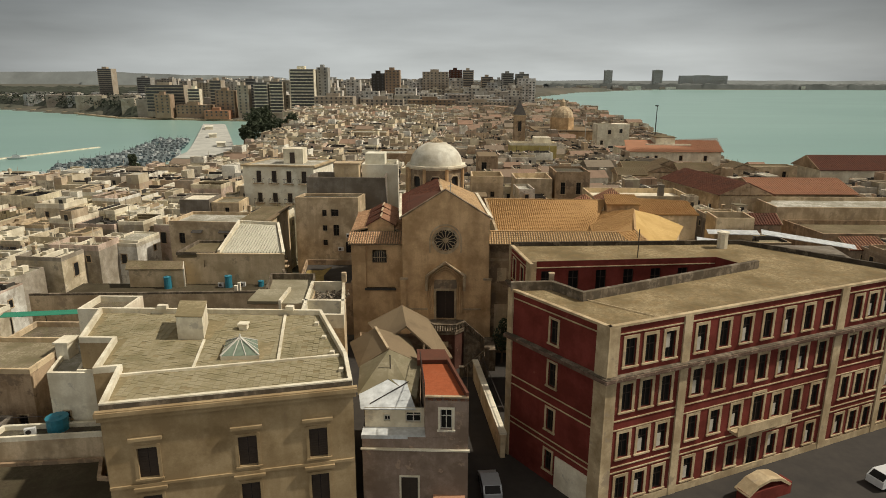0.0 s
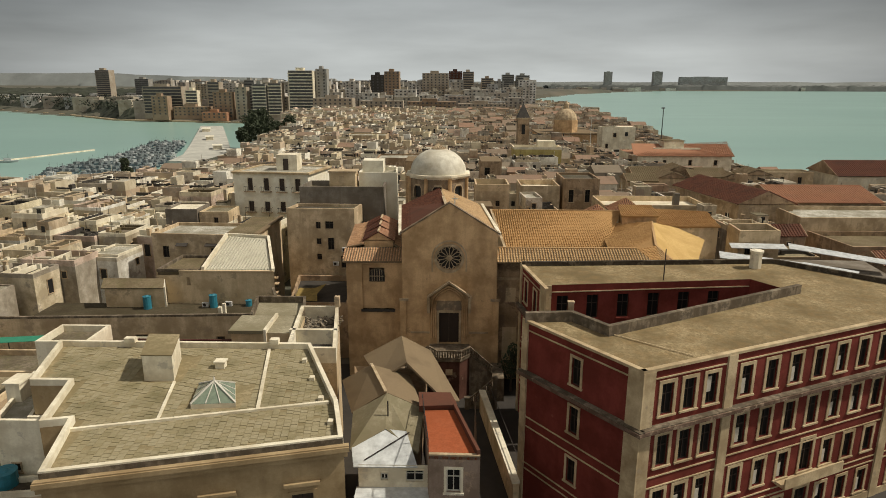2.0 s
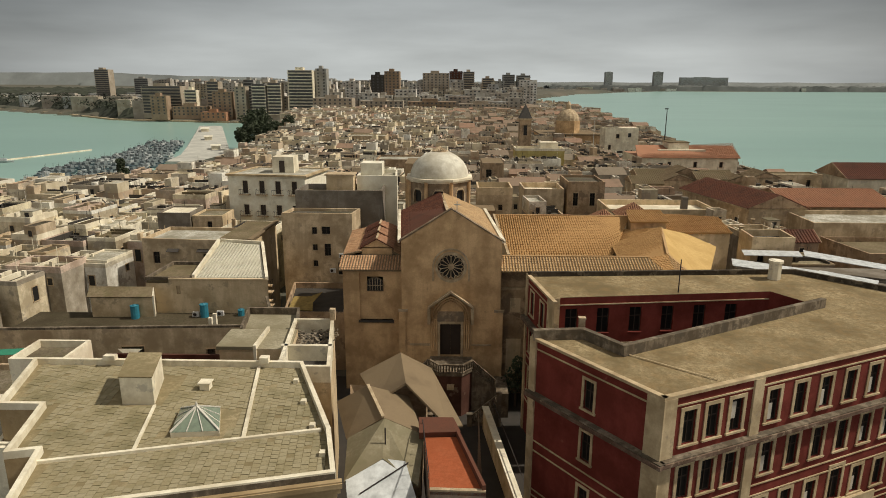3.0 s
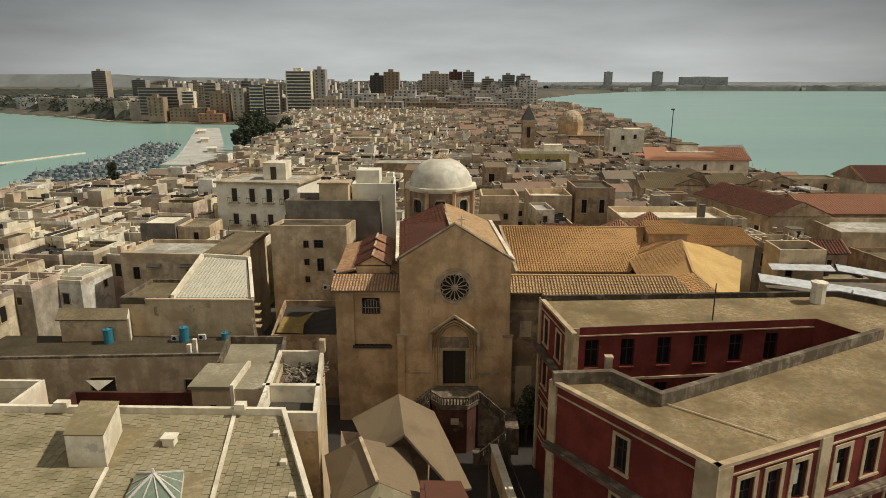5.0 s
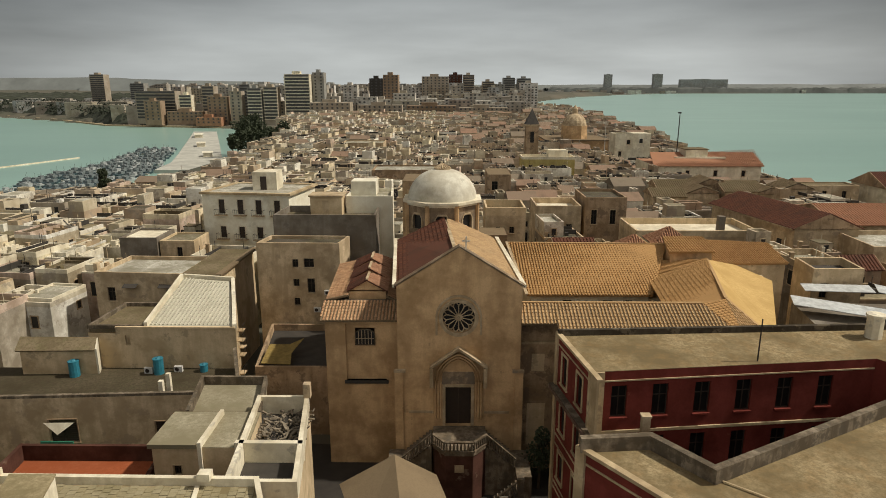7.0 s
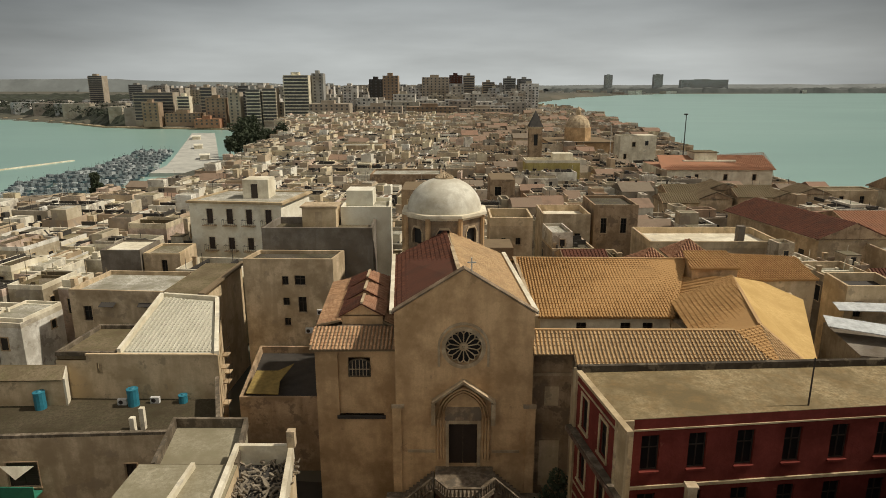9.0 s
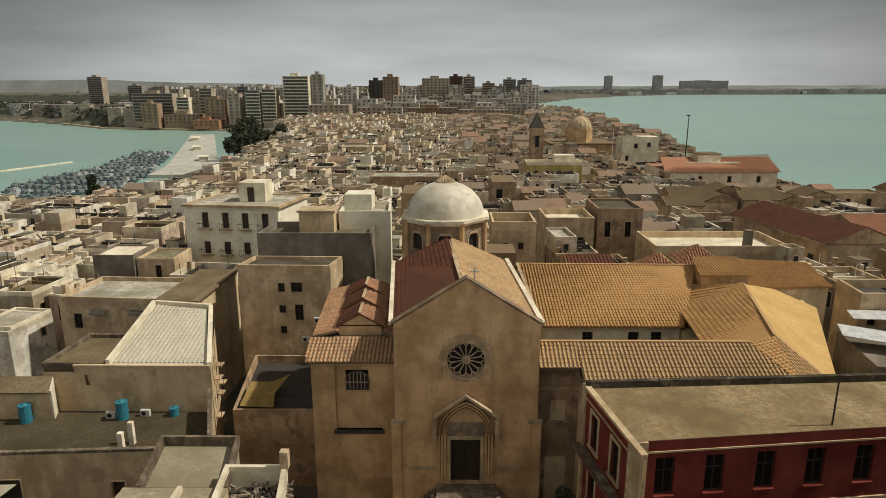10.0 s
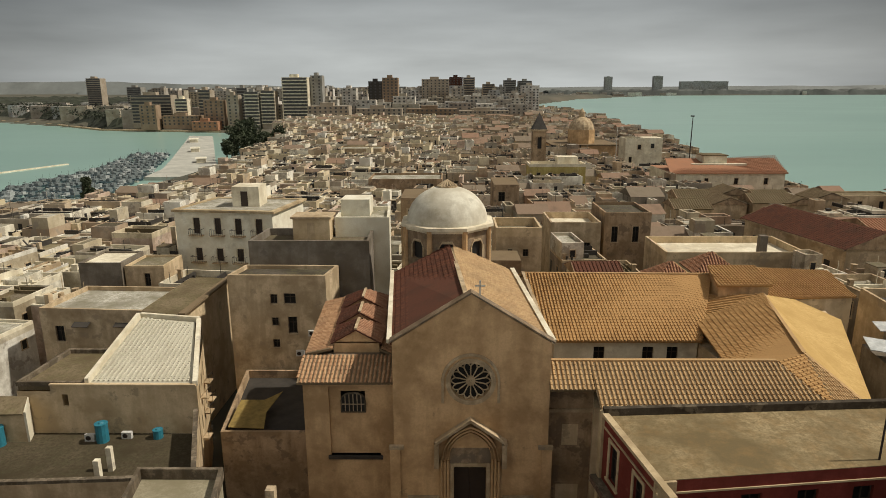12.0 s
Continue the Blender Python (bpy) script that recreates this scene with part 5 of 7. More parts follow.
# cream block with the pale tiled roof, and its terrace
cream = thing("cream_house", -28, 10, STREET, "cream rendered house with pale tiled roof behind", "house")
g = Geo()
g.panel((-38.2, 7.65), (-35.3, 7.65), STREET, 5.5)
g.panel((-38.6, 15), (-38.2, 7.65), STREET, 5.5)
g.panel((-35.3, 7.65), (-22.85, 7.65), STREET, 6.0, [(0.9, 1.4, 4.1, 5.2)], 0.25)
g.panel((-22.85, 7.65), (-26.0, 17.5), STREET, 6.0, [(2 + 2.5 * k, 2.8 + 2.5 * k, z, z + 1.5) for k in range(3) for z in (0.5, 3.5)], 0.25)
g.panel((-26.0, 17.5), (-33, 19.5), STREET, 8.0)
part("wall", g, "cream", cream)
part("tile_field", Geo().slab([(-32.1, 8.0, 6.1), (-23.3, 8.0, 6.1), (-26.4, 17.0, 8.2), (-32.2, 18.2, 8.2)], 0.2), "tile_pale", cream, "pale stone-tiled sloping roof")
tagged(part("tile_covering", pan_roof(Geo(), (-32.1, 8.0, 6.1), (-23.3, 8.0, 6.1), [(-31.9, 8.2, 6.15), (-23.6, 8.2, 6.15), (-26.6, 16.8, 8.2), (-32.0, 18.0, 8.2)], 0.42, 0.12, 0.3, 71), "tile_pale", cream), kind="stuff")
part("kerb", Geo().bar((-22.95, 7.7, 6.0), (-26.1, 17.3, 8.1), 0.4, 0.45).bar((-32.2, 7.8, 6.0), (-32.5, 18.3, 8.1), 0.35, 0.6).bar((-26.1, 17.4, 8.0), (-32.4, 18.6, 8.0), 0.35, 0.6), "white", cream)
part("kerb", Geo().bar((-35.3, 7.7, 6.0), (-22.9, 7.7, 6.0), 0.35, 0.18), "cream", cream)
part("lichen_roof", Geo().prism(rect(-38.2, -32.4, 7.9, 15, 0.05), 5.5, 5.85, True), "brown_flat", cream)
part("lichen_parapet", Geo().curb(rect(-38.3, -32.3, 7.8, 15.1, 0.05), 0.3, 5.85, 6.25), "parapet_old", cream)
for k in range(5):
    y = 8.8 + 1.8 * k
    x = -22.85 - 0.32 * (y - 7.65)
    z = (0.3, 3.3, 0.8, 3.0, 0.2)[k]
    b = part("balcony", Geo().box(x - 0.2, x + 0.55, y, y + 1.0, z, z + 0.12), "mid_wall", cream)
    part("railing", Geo().bar((x + 0.52, y, z + 0.8), (x + 0.52, y + 1.0, z + 0.8), 0.04, 0.04).bar((x + 0.52, y + 0.02, z + 0.1), (x + 0.52, y + 0.02, z + 0.8), 0.03, 0.03).bar((x + 0.52, y + 0.98, z + 0.1), (x + 0.52, y + 0.98, z + 0.8), 0.03, 0.03), "iron", b)
terrace = thing("terrace_house", -32, 2, STREET, "long weathered wall with brown roof terrace", "house")
g = Geo()
TW = ((-52.0, -4.2), (-19.3, -2.2))
wall_with_windows(terrace, g, *TW, STREET, 3.7, [(9.7, 10.7, -0.2, 1.6), (15.8, 18.2, -0.6, 1.6), (25.0, 25.9, -0.5, 1.2)], trim="brown_wall", border=0.08, bars="shutter")
g.panel((-19.3, -2.2), (-22.9, 7.6), STREET, 3.7)
g.panel((-22.9, 7.6), (-19.65, -1.85), 1.5, 3.7).panel((-19.65, -1.85), (-52, -3.85), 1.5, 3.7)
part("wall", g, "mid_wall", terrace, "stained beige wall with black streaks")
part("roof", Geo().prism(inset([(-52, -4.2), (-19.3, -2.2), (-22.9, 7.6), (-52, 7.6)], 0.03), 1.3, 1.6, True), "dirt_shade_roof", terrace, "brown dirt-covered terrace")
part("parapet", Geo().curb([TW[0], TW[1], (-22.9, 7.6)], 0.35, 3.7, 3.95, False), "parapet_old", terrace)
HUT = [(-44.4, 5.9), (-36.9, 6.2), (-37.4, 7.55), (-45.0, 7.55)]
part("roof_hut", Geo().panel(HUT[0], HUT[1], 1.6, 4.3).panel(HUT[2], HUT[3], 1.6, 4.6).panel(HUT[3], HUT[0], 1.6, 4.4), "cream", terrace, "long low cream hut on the terrace")
part("hut_side", Geo().prism([HUT[1], (-36.7, 6.2), (-37.2, 7.55), HUT[2]], 1.6, [4.3, 4.3, 5.0, 5.0]), "white_clean", terrace, "whitewashed hut side wall")
part("hut_roof", Geo().slab([(-44.7, 5.6, 4.3), (-36.8, 5.9, 4.3), (-37.3, 7.6, 5.05), (-45.3, 7.6, 5.05)], 0.14), "brown_flat", terrace, "stained lean-to roof")
part("terrace_pipe", Geo().tube((-40, -3.4, 1.75), (-24, -2.4, 1.75), 0.06, 0.06, 6), "iron", terrace)
part("post", Geo().box(-27.9, -27.5, 1.9, 2.3, 1.6, 3.6), "white", terrace)
part("post", Geo().box(-27.5, -27.1, -0.5, -0.1, 1.6, 4.0), "white", terrace)
part("balcony", Geo().box(-36.6, -33.7, -4.2, -3.2, -1.0, -0.85).box(-36.6, -33.7, -4.2, -4.12, -0.85, 0.05), "green_net", terrace, "balcony hung with green netting")
part("awning", Geo().slab([(-36.5, -3.6, 1.5), (-33.8, -3.5, 1.5), (-35.2, -3.9, 0.5)], 0.03), "white", terrace)


def tank(x, y, z, colour="blue_tank", r=0.45, h=1.2):
    t = thing("water_tank", x, y, z, "blue plastic water tank on a roof" if colour == "blue_tank" else "white plastic water tank on a roof", "water tank", "roof water tanks")
    part("body", Geo().tube((x, y, z), (x, y, z + h), r, r, 12), colour, t)
    part("rim", Geo().tube((x, y, z + h), (x, y, z + h + 0.08), r * 1.06, r * 1.06, 12), colour, t)
    part("lid", Geo().tube((x, y, z + h + 0.08), (x, y, z + h + 0.2), r * 0.5, r * 0.3, 10), colour, t)
    return t


for x, y in ((-38.9, 5.6), (-30.6, 6.3), (-26.2, 6.9)):
    tank(x, y, 1.6, r=0.5 if x < -27 else 0.4, h=1.6 if x < -27 else 0.7)
tank(-32.4, -31.3, 1.2, r=0.85, h=1.1)


def ac(x, y, z, ang=0):
    a = thing("air_conditioner", 0, 0, 0, "white air conditioner unit on a roof", "air conditioner", "air conditioner units")
    part("case", Geo().box(-0.42, 0.42, -0.16, 0.16, 0, 0.6), "white_tank", a)
    part("fan_grille", Geo().tube((-0.1, -0.165, 0.3), (-0.1, -0.2, 0.3), 0.22, 0.2, 12), "iron", a)
    a.matrix_basis = pose(x, y, z, 0, 0, ang)


for x, y in ((-31.7, 6.4), (-28.8, 6.8)):
    ac(x, y, 1.6)

alley_house = house([(-33.0, 19.7), (-28.3, 18.4), (-28.0, 31.4), (-32.6, 31.6)], STREET, 8.4, "cream", "brown_flat", "narrow yellowed house along the dark alley", (0,), [(2.2, 3.0, 5.6, 7.2)], 0.0)
part("eave", Geo().bar((-28.2, 18.3, 8.4), (-27.8, 31.6, 8.4), 0.7, 0.25), "tile_brown", alley_house)
stained = house([(-46.0, 23.5), (-33.3, 22.6), (-32.9, 31.0), (-45.2, 31.6)], STREET, 6.9, "mid_wall", "flat", "wide beige house with a black-stained front wall", (0,), [(1.6, 2.6, 3.6, 5.4), (9.3, 10.5, 4.0, 5.2)], 0.5, parapet_mat="mid_wall")
for x in (-42, -37.5):
    part("awning", Geo().slab([(x, 22.2, 5.7), (x + 1.8, 22.1, 5.7), (x + 1.8, 22.9, 6.0), (x, 23.0, 6.0)], 0.06), "lead", stained)
house(rect(-51, -45.3, 40, 46.5), STREET, 7.7, "grey_wall", "white", "dark grey block with a whitish roof", (), (), 0.25, parapet_mat="grey_wall")
house(rect(-45.1, -39.8, 40.4, 46.5), STREET, 7.1, "mid_wall", "flat", "beige house with a terrace door", (0,), [(2.6, 3.4, 4.6, 6.4)], 0.3, parapet_mat="cream")

# hut, rubble roof and low red-floored yard behind the palazzo
hut = house(rect(-20.0, -13.8, -17.3, -12.6, -0.1), STREET, 7.6, "cream", "pale_screed", "small cream roof huts with pale flat tops", (0,), [(1.3, 1.8, 5.6, 6.3), (1.3, 2.1, 3.2, 4.0)], 0.0, border=0.06)
part("hut_top", Geo().box(-20.2, -17.0, -17.5, -13.5, 7.6, 7.9), "pale_screed", hut)
part("hut_divide", Geo().box(-17.0, -16.75, -17.45, -13.0, 5.0, 8.0), "white", hut)
part("hut_yard", Geo().prism([(-19.6, -12.6), (-14.4, -12.6), (-15.5, -7), (-20.6, -7)], 5, 7.0), "pale_screed", hut)
part("yard_wall", Geo().curb([(-14.3, -12.6), (-15.4, -6.9), (-20.7, -6.9), (-19.7, -12.6)], 0.25, 7.0, 7.7, False), "parapet_old", hut)
ruin = house([(-13.9, -21.5), (-9.6, -21.5), (-11.2, -10.8), (-15.0, -10.8)], STREET, 6.6, "cream", "lead", "roofless upper floor full of broken masonry", (0,), [(1.6, 2.7, 2.2, 4.6)], 0.0, "ruined_house", border=0.1, bars="shutter")
part("parapet", Geo().curb([(-13.9, -21.5), (-9.6, -21.5), (-11.2, -10.8), (-15.0, -10.8)], 0.3, 6.6, 8.0), "white", ruin)
part("cross_wall", Geo().box(-14.6, -10.2, -17.4, -17.0, 6.6, 8.0), "white", ruin)
part("corner_post", Geo().box(-11.5, -11.0, -11.3, -10.8, 8.0, 9.1), "stone", ruin)
rub = Geo()
rng = random.Random(11)
for k in range(320):
    x, y, s = rng.uniform(-14.2, -10.8), rng.uniform(-16.8, -11.2), rng.uniform(0.05, 0.22)
    a = Vector((x, y, 6.6 + rng.uniform(0, 0.35)))
    b = a + Vector((rng.uniform(-1, 1), rng.uniform(-1, 1), rng.uniform(0, 0.5))) * s * 3
    rub.bar(a, b, s * 0.7, s * 0.6)
tagged(part("rubble_heap", rub, "rubble", ruin, "heap of broken stone and planks"), kind="stuff")
yard = house(rect(-31, -20.3, -20.5, -13, -0.1), STREET, 4.0, "brickred", "orange", "low yard with faded red walls and floor", (), (), 1.2, "walled_yard")
white_annex = house(rect(-35.4, -30.9, -21.5, -17.5), STREET, 7.8, "white", "flat", "white roof annex with low parapets", (), (), 0.6)

# stone house by the alley, grey block, white blocks, large white palazzo
house([(-24.1, 20.4), (-14.05, 20.2), (-13.4, 24.2), (-23.4, 24.4)], STREET, 11.6, "mid_wall", "flat", "tall faded beige house with small windows", (0,), [(4.3, 5.0, 9.0, 10.0), (5.7, 6.9, 9.0, 10.1), (4.3, 5.0, 6.6, 7.5), (6.0, 6.9, 5.8, 7.6), (4.3, 5.0, 4.2, 5.1), (7.9, 8.8, 3.0, 4.8)], 0.4, border=0.06, bars="dark_bars")
ac(-15.6, 20.0, 5.6), ac(-17.0, 20.0, 3.4)
gb = house([(-23.0, 24.5), (-10.1, 24.5), (-10.3, 31), (-22.6, 31)], STREET, 13.8, "grey_wall", "flat", "long grey cement block with roof parapet", (), (), 0.8)
part("roof_room", Geo().prism(rect(-19.0, -14.9, 28.0, 30.8), 13.8, 16.3), "cream", gb)
part("room_door", Geo().box(-17.4, -16.6, 27.93, 28.0, 13.9, 15.8), "mid_wall", gb)
part("room_coping", Geo().prism(rect(-19.2, -14.7, 27.8, 31), 16.3, 16.5, True), "stone", gb)
wt = house([(-14.6, 29.8), (-8.4, 29.8), (-8.9, 37), (-14.8, 37)], STREET, 15.6, "white_clean", "flat", "bright white rendered block", (), (), 0.5)
part("roof_room", Geo().prism(rect(-14.4, -11.0, 33, 36.5), 15.6, 17.6), "white_clean", wt)
house([(-7.6, 36.5), (-4.4, 36.0), (-4.2, 44), (-7.6, 44)], STREET, 17.2, "brown_wall", "tile_brown", "narrow gabled stone bell wall", (0,), [(0.9, 2.0, 13.6, 15.8)], 0.0, border=0.15, bars="shutter")
wp_rows = ((10.1, 2.35), (6.1, 1.9), (2.0, 2.2))
wp = house([(-41.2, 48.6), (-26.6, 46.8), (-24.6, 57.5), (-39.2, 59)], STREET - 1, 13.5, "white_clean", "flat", "large white palazzo with brown shutters and balconies", (0,), [(s, s + 1.0, z, z + h) for s in (2.8, 6.0, 9.1, 12.2) for z, h in wp_rows], 0.0, "white_palazzo", trim="white", bars="shutter")
part("cornice", Geo().curb([(-41.5, 48.2), (-26.2, 46.4), (-24.1, 57.9), (-39, 59.4)], 0.7, 13.3, 13.65), "cream_trim", wp)
for s in (2.8, 6.0, 9.1, 12.2):
    for z in (10.0, 6.0):
        m = on_wall((-41.2, 48.6), (-26.6, 46.8), s + 0.5, z)
        b = placed("balcony", cached(("balcony",), lambda: (Geo().box(-1.0, 1.0, -0.8, 0, -0.15, 0.0), "stone")), wp, m)
        r = new("railing", cached(("railing",), lambda: (Geo().box(-1, 1, -0.8, -0.76, 0.85, 0.9).box(-1, -0.96, -0.8, 0, 0.85, 0.9).box(0.96, 1, -0.8, 0, 0.85, 0.9).box(-1, -0.97, -0.8, -0.77, 0, .85).box(.97, 1, -0.8, -0.77, 0, .85).box(-.7, -.67, -.8, -.77, 0, .85).box(-.35, -.32, -.8, -.77, 0, .85).box(0, .03, -.8, -.77, 0, .85).box(.35, .38, -.8, -.77, 0, .85).box(.7, .73, -.8, -.77, 0, .85), "iron")))
        r.parent = b
part("roof_room", Geo().prism(rect(-33.5, -29.5, 51, 55), 13.5, 16.5), "white", wp)
part("roof_room_door", Geo().box(-32.2, -31.2, 50.94, 51, 13.6, 15.8), "shutter", wp)
# court with the yellow tarpaulin beside the chapel
court = house([(-21.0, 7.2), (-13.3, 7.2), (-13.6, 19.6), (-22.6, 19.6)], STREET, 1.2, "brown_wall", "lead", "dark walled court beside the chapel", (), (), 0.8, "walled_court")
tarp = thing("tarpaulin", -19, 11, 2, "yellowed tarpaulin stretched over the court", "tarpaulin")
part("sheet", Geo().slab([(-20.5, 7.6, 2.2), (-17.4, 7.6, 2.1), (-17.9, 10.2, 2.25), (-17.2, 13.3, 2.7), (-18.6, 12.2, 2.4), (-20.8, 12.2, 2.4)], 0.05), "tarp", tarp)

# sheds with white sheet roofs beyond the red building
shed = thing("sheet_roof_shed", 46, 12, STREET, "sheds under bright white metal sheets", "shed")
part("wall", Geo().prism([(38.5, 10), (58, 5), (60, 18), (40, 19)], STREET, 5.2), "grey_wall", shed)
for pts in ([(37.6, 14.2, 5.1), (47.5, 10.4, 4.5), (49, 13.0, 4.7), (38.6, 17.0, 5.3)], [(45.5, 9.0, 4.7), (51.5, 6.0, 4.3), (54.0, 9.4, 4.6), (48, 12.2, 5.1)], [(48, 16.0, 6.0), (59, 10.2, 5.2), (60, 12.4, 5.3), (49, 18.4, 6.2)], [(40.5, 17.4, 5.7), (48, 16.4, 5.8), (48.5, 18.6, 6.0), (41, 19.6, 5.9)]):
    part("roof_sheet", Geo().slab([(x, y, z + 1.5) for x, y, z in pts], 0.08), "sheet", shed)
house(rect(42.4, 48.4, 19.6, 25.0, 0.1), STREET, 8.2, "cream", "lead", "small cream house with a dark sunk roof", (0,), [(1.0, 1.9, 5.6, 7.4)], 1.0, border=0.08)

# ---- landmarks in the middle distance ----
def gable_roof(h, poly, z, rise, mat, base, along_x=True, seed=1, over=0.3):
    """Two tiled slopes over a four-cornered outline; the ridge runs along x or y."""
    a, b, c, d = [Vector((*p, z)) for p in poly]
    if along_x:
        r0, r1 = (a + d) / 2 + Vector((0, 0, rise)), (b + c) / 2 + Vector((0, 0, rise))
        tiled_slope(h, [a, b, r1, r0], mat, base, 0.14, spacing=0.5, seed=seed)
        tiled_slope(h, [c, d, r0, r1], mat, base, 0.14, spacing=0.5, seed=seed)
        part("gable", Geo().slab([a, d, r0], 0.1), "brown_wall", h)
        part("gable", Geo().slab([b, r1, c], 0.1), "brown_wall", h)
    else:
        r0, r1 = (a + b) / 2 + Vector((0, 0, rise)), (c + d) / 2 + Vector((0, 0, rise))
        tiled_slope(h, [b, c, r1, r0], mat, base, 0.14, spacing=0.5, seed=seed)
        tiled_slope(h, [d, a, r0, r1], mat, base, 0.14, spacing=0.5, seed=seed)
        part("gable", Geo().slab([a, b, r0], 0.1), "brown_wall", h)
        part("gable", Geo().slab([c, d, r1], 0.1), "brown_wall", h)


KEEP_OUT = [(-47, -27, 17, 33), (-52, -39, 39, 47), (-39, -23, -43, -28), (-14, 8, -9, 30), (5, 42, -4, 33), (5, 53, -36, 0), (-36, 5, -43, -18), (-53, -19, -19, 20), (-25, -8, 19, 38), (-43, -23, 45, 60),
            (-23, -13, 5, 21), (38, 61, -5, 19), (-8.5, -4, 35, 45), (-9, 60, -90, -5)]


def landmark(x0, x1, y0, y1, z1, wall, roof, label, windows=(), skew=0.0, **kw):
    KEEP_OUT.append((min(x0, x0 + skew * (y1 - y0)) - 0.5, max(x1, x1 + skew * (y1 - y0)) + 0.5, y0 - 0.5, y1 + 0.5))
    return house(rect(x0, x1, y0, y1, skew), -7, z1, wall, roof, label, (0,), windows, **kw)


landmark(-46, -28.5, 212, 226, 7.3, "mid_wall", "flat", "wide plain beige block", [(9.5, 11, 2.5, 5.2)])
landmark(-22, -3.5, 118, 130, 8.0, "brown_wall", "flat", "long brown stone block with tall windows", [(1.5, 2.8, 3.2, 5.8), (7, 8.2, 3.2, 5.8), (14, 15, 4, 5.6)])
landmark(8, 13.5, 96, 108, 10.2, "brown_wall", "tile_brown", "narrow gabled stone house", [(1.0, 2.4, 6.5, 8.6)], par=0)
yb = landmark(20.0, 35.2, 132, 139.5, 9.8, "yellow_wall", "white", "yellow rendered house with roof terrace", [(2 + 3.2 * k, 3 + 3.2 * k, 6.2, 8.2) for k in range(4)], par=0.8, parapet_mat="white")
part("roof_room", Geo().prism(rect(28, 33.5, 134.5, 139), 9.8, 12.2), "white", yb)
tw = landmark(61.2, 68, 190, 199, 12.6, "white", "flat", "square cream house with a few small windows", [(4.4, 5.6, 9.2, 10.8), (1.5, 2.5, 4.5, 6.5)], par=0.5)
part("side_block", Geo().prism(rect(68, 74.5, 190.4, 198), -7, 13.2), "white", tw)
part("side_window", Geo().box(70.4, 71.6, 190.3, 190.45, 9.6, 11.2), "dark", tw)
ol = landmark(58, 88.5, 130.8, 150, 8.2, "white", "tile_mix", "long cream building with a broad orange roof", [(9 + 8 * k, 10 + 8 * k, 5.2, 6.8) for k in range(3)], par=0)
tiled_slope(ol, [(57.5, 130.2, 8.2), (89, 130.2, 8.2), (94, 149, 10.3), (60, 143, 10.9)], "tile_orange", "tile_orange", spacing=0.6, seed=81, label="broad faded orange slope")
part("roof_terrace", Geo().box(69.5, 76, 139, 145, 9.5, 12.0).box(66, 81, 137.6, 139, 8.8, 9.9), "white", ol)
part("terrace_roof", Geo().box(69.2, 76.3, 138.8, 145.2, 12.0, 12.2), "brown_flat", ol)
rr = landmark(53, 63, 44.2, 66, 8.6, "mid_wall", "tile_red", "long stone building under dark red tiles", [(2 + 3.0 * k, 3.1 + 3.0 * k, 3.4, 5.8) for k in range(3)], par=0, skew=-0.19)
for k in range(5):
    placed("window", cached(("side_window",), lambda: (Geo().box(-0.55, 0.55, -0.06, 0.02, 0, 2.2), "dark")), rr, on_wall((48.9, 66), (53, 44.2), 3 + 4 * k, 4.2))
part("eave", Geo().bar((48.6, 66.3, 8.45), (52.7, 44, 8.45), 0.7, 0.25), "stone", rr)
gable_roof(rr, rect(52.5, 63.5, 43.7, 66.5, -0.19), 8.75, 2.4, "tile_red", "tile_red", False, seed=82)
r2 = landmark(64.5, 84, 52, 68, 7.6, "mid_wall", "tile_mix", "stone house under faded orange tiles", [(2 + 3.4 * k, 3.1 + 3.4 * k, 4.4, 6.8) for k in range(5)], par=0)
gable_roof(r2, rect(64, 84.5, 51.5, 68.5), 7.7, 2.2, "tile_orange", "tile_orange", seed=83)
r3 = landmark(98, 120, 90, 104, 7.6, "white", "tile_red", "pale shed with a broad red roof", (), par=0)
gable_roof(r3, rect(97.5, 120.5, 89.5, 104.5), 7.7, 3.2, "tile_red", "tile_red", seed=84)
landmark(59.5, 88, 35, 46, 7.4, "mid_wall", "flat", "long weathered stone range with tall windows", [(2 + 4 * k, 3.1 + 4 * k, 2.6, 5.4) for k in range(6)], par=0.7, skew=0.05)
landmark(78, 94.5, 95, 101, 7.6, "mid_wall", "brown_flat", "weathered stone house with three tall windows", [(3.2, 4.2, 4.4, 6.6), (8, 9, 4.4, 6.6), (12.6, 13.6, 4.4, 6.6)], par=0.3)
for k, (x, y) in enumerate(((44, 86), (52, 88), (60, 87), (68, 90), (48, 96), (57, 97), (66, 98), (76, 94))):
    hh = landmark(x, x + 7.2, y, y + 7, 6.6 + 0.5 * (k % 3), "mid_wall", "brown_flat", "old workshop with a sagging grey roof", (), par=0)
    gable_roof(hh, rect(x - 0.3, x + 7.5, y - 0.3, y + 7.3), 6.7 + 0.5 * (k % 3), 1.5, "tile_brown", "brown_flat", k % 2 == 0, seed=85 + k)
tb = landmark(28, 47, 43, 53, 7.6, "mid_wall", "white", "flat-roofed stone block with whitish terrace", [(1.5 + 3.2 * k, 2.5 + 3.2 * k, 3.2, 5.2) for k in range(5)], par=1.0, parapet_mat="cream")
part("chimney", Geo().box(41, 42, 44, 45, 7.6, 10.6), "grey_wall", tb)
landmark(14.5, 22.5, 58, 67, 8.6, "mid_wall", "white", "stone house with pale roof terrace", [(5.4, 6.4, 4.2, 6.4), (1.5, 2.3, 4.4, 6)], par=1.1, parapet_mat="mid_wall")
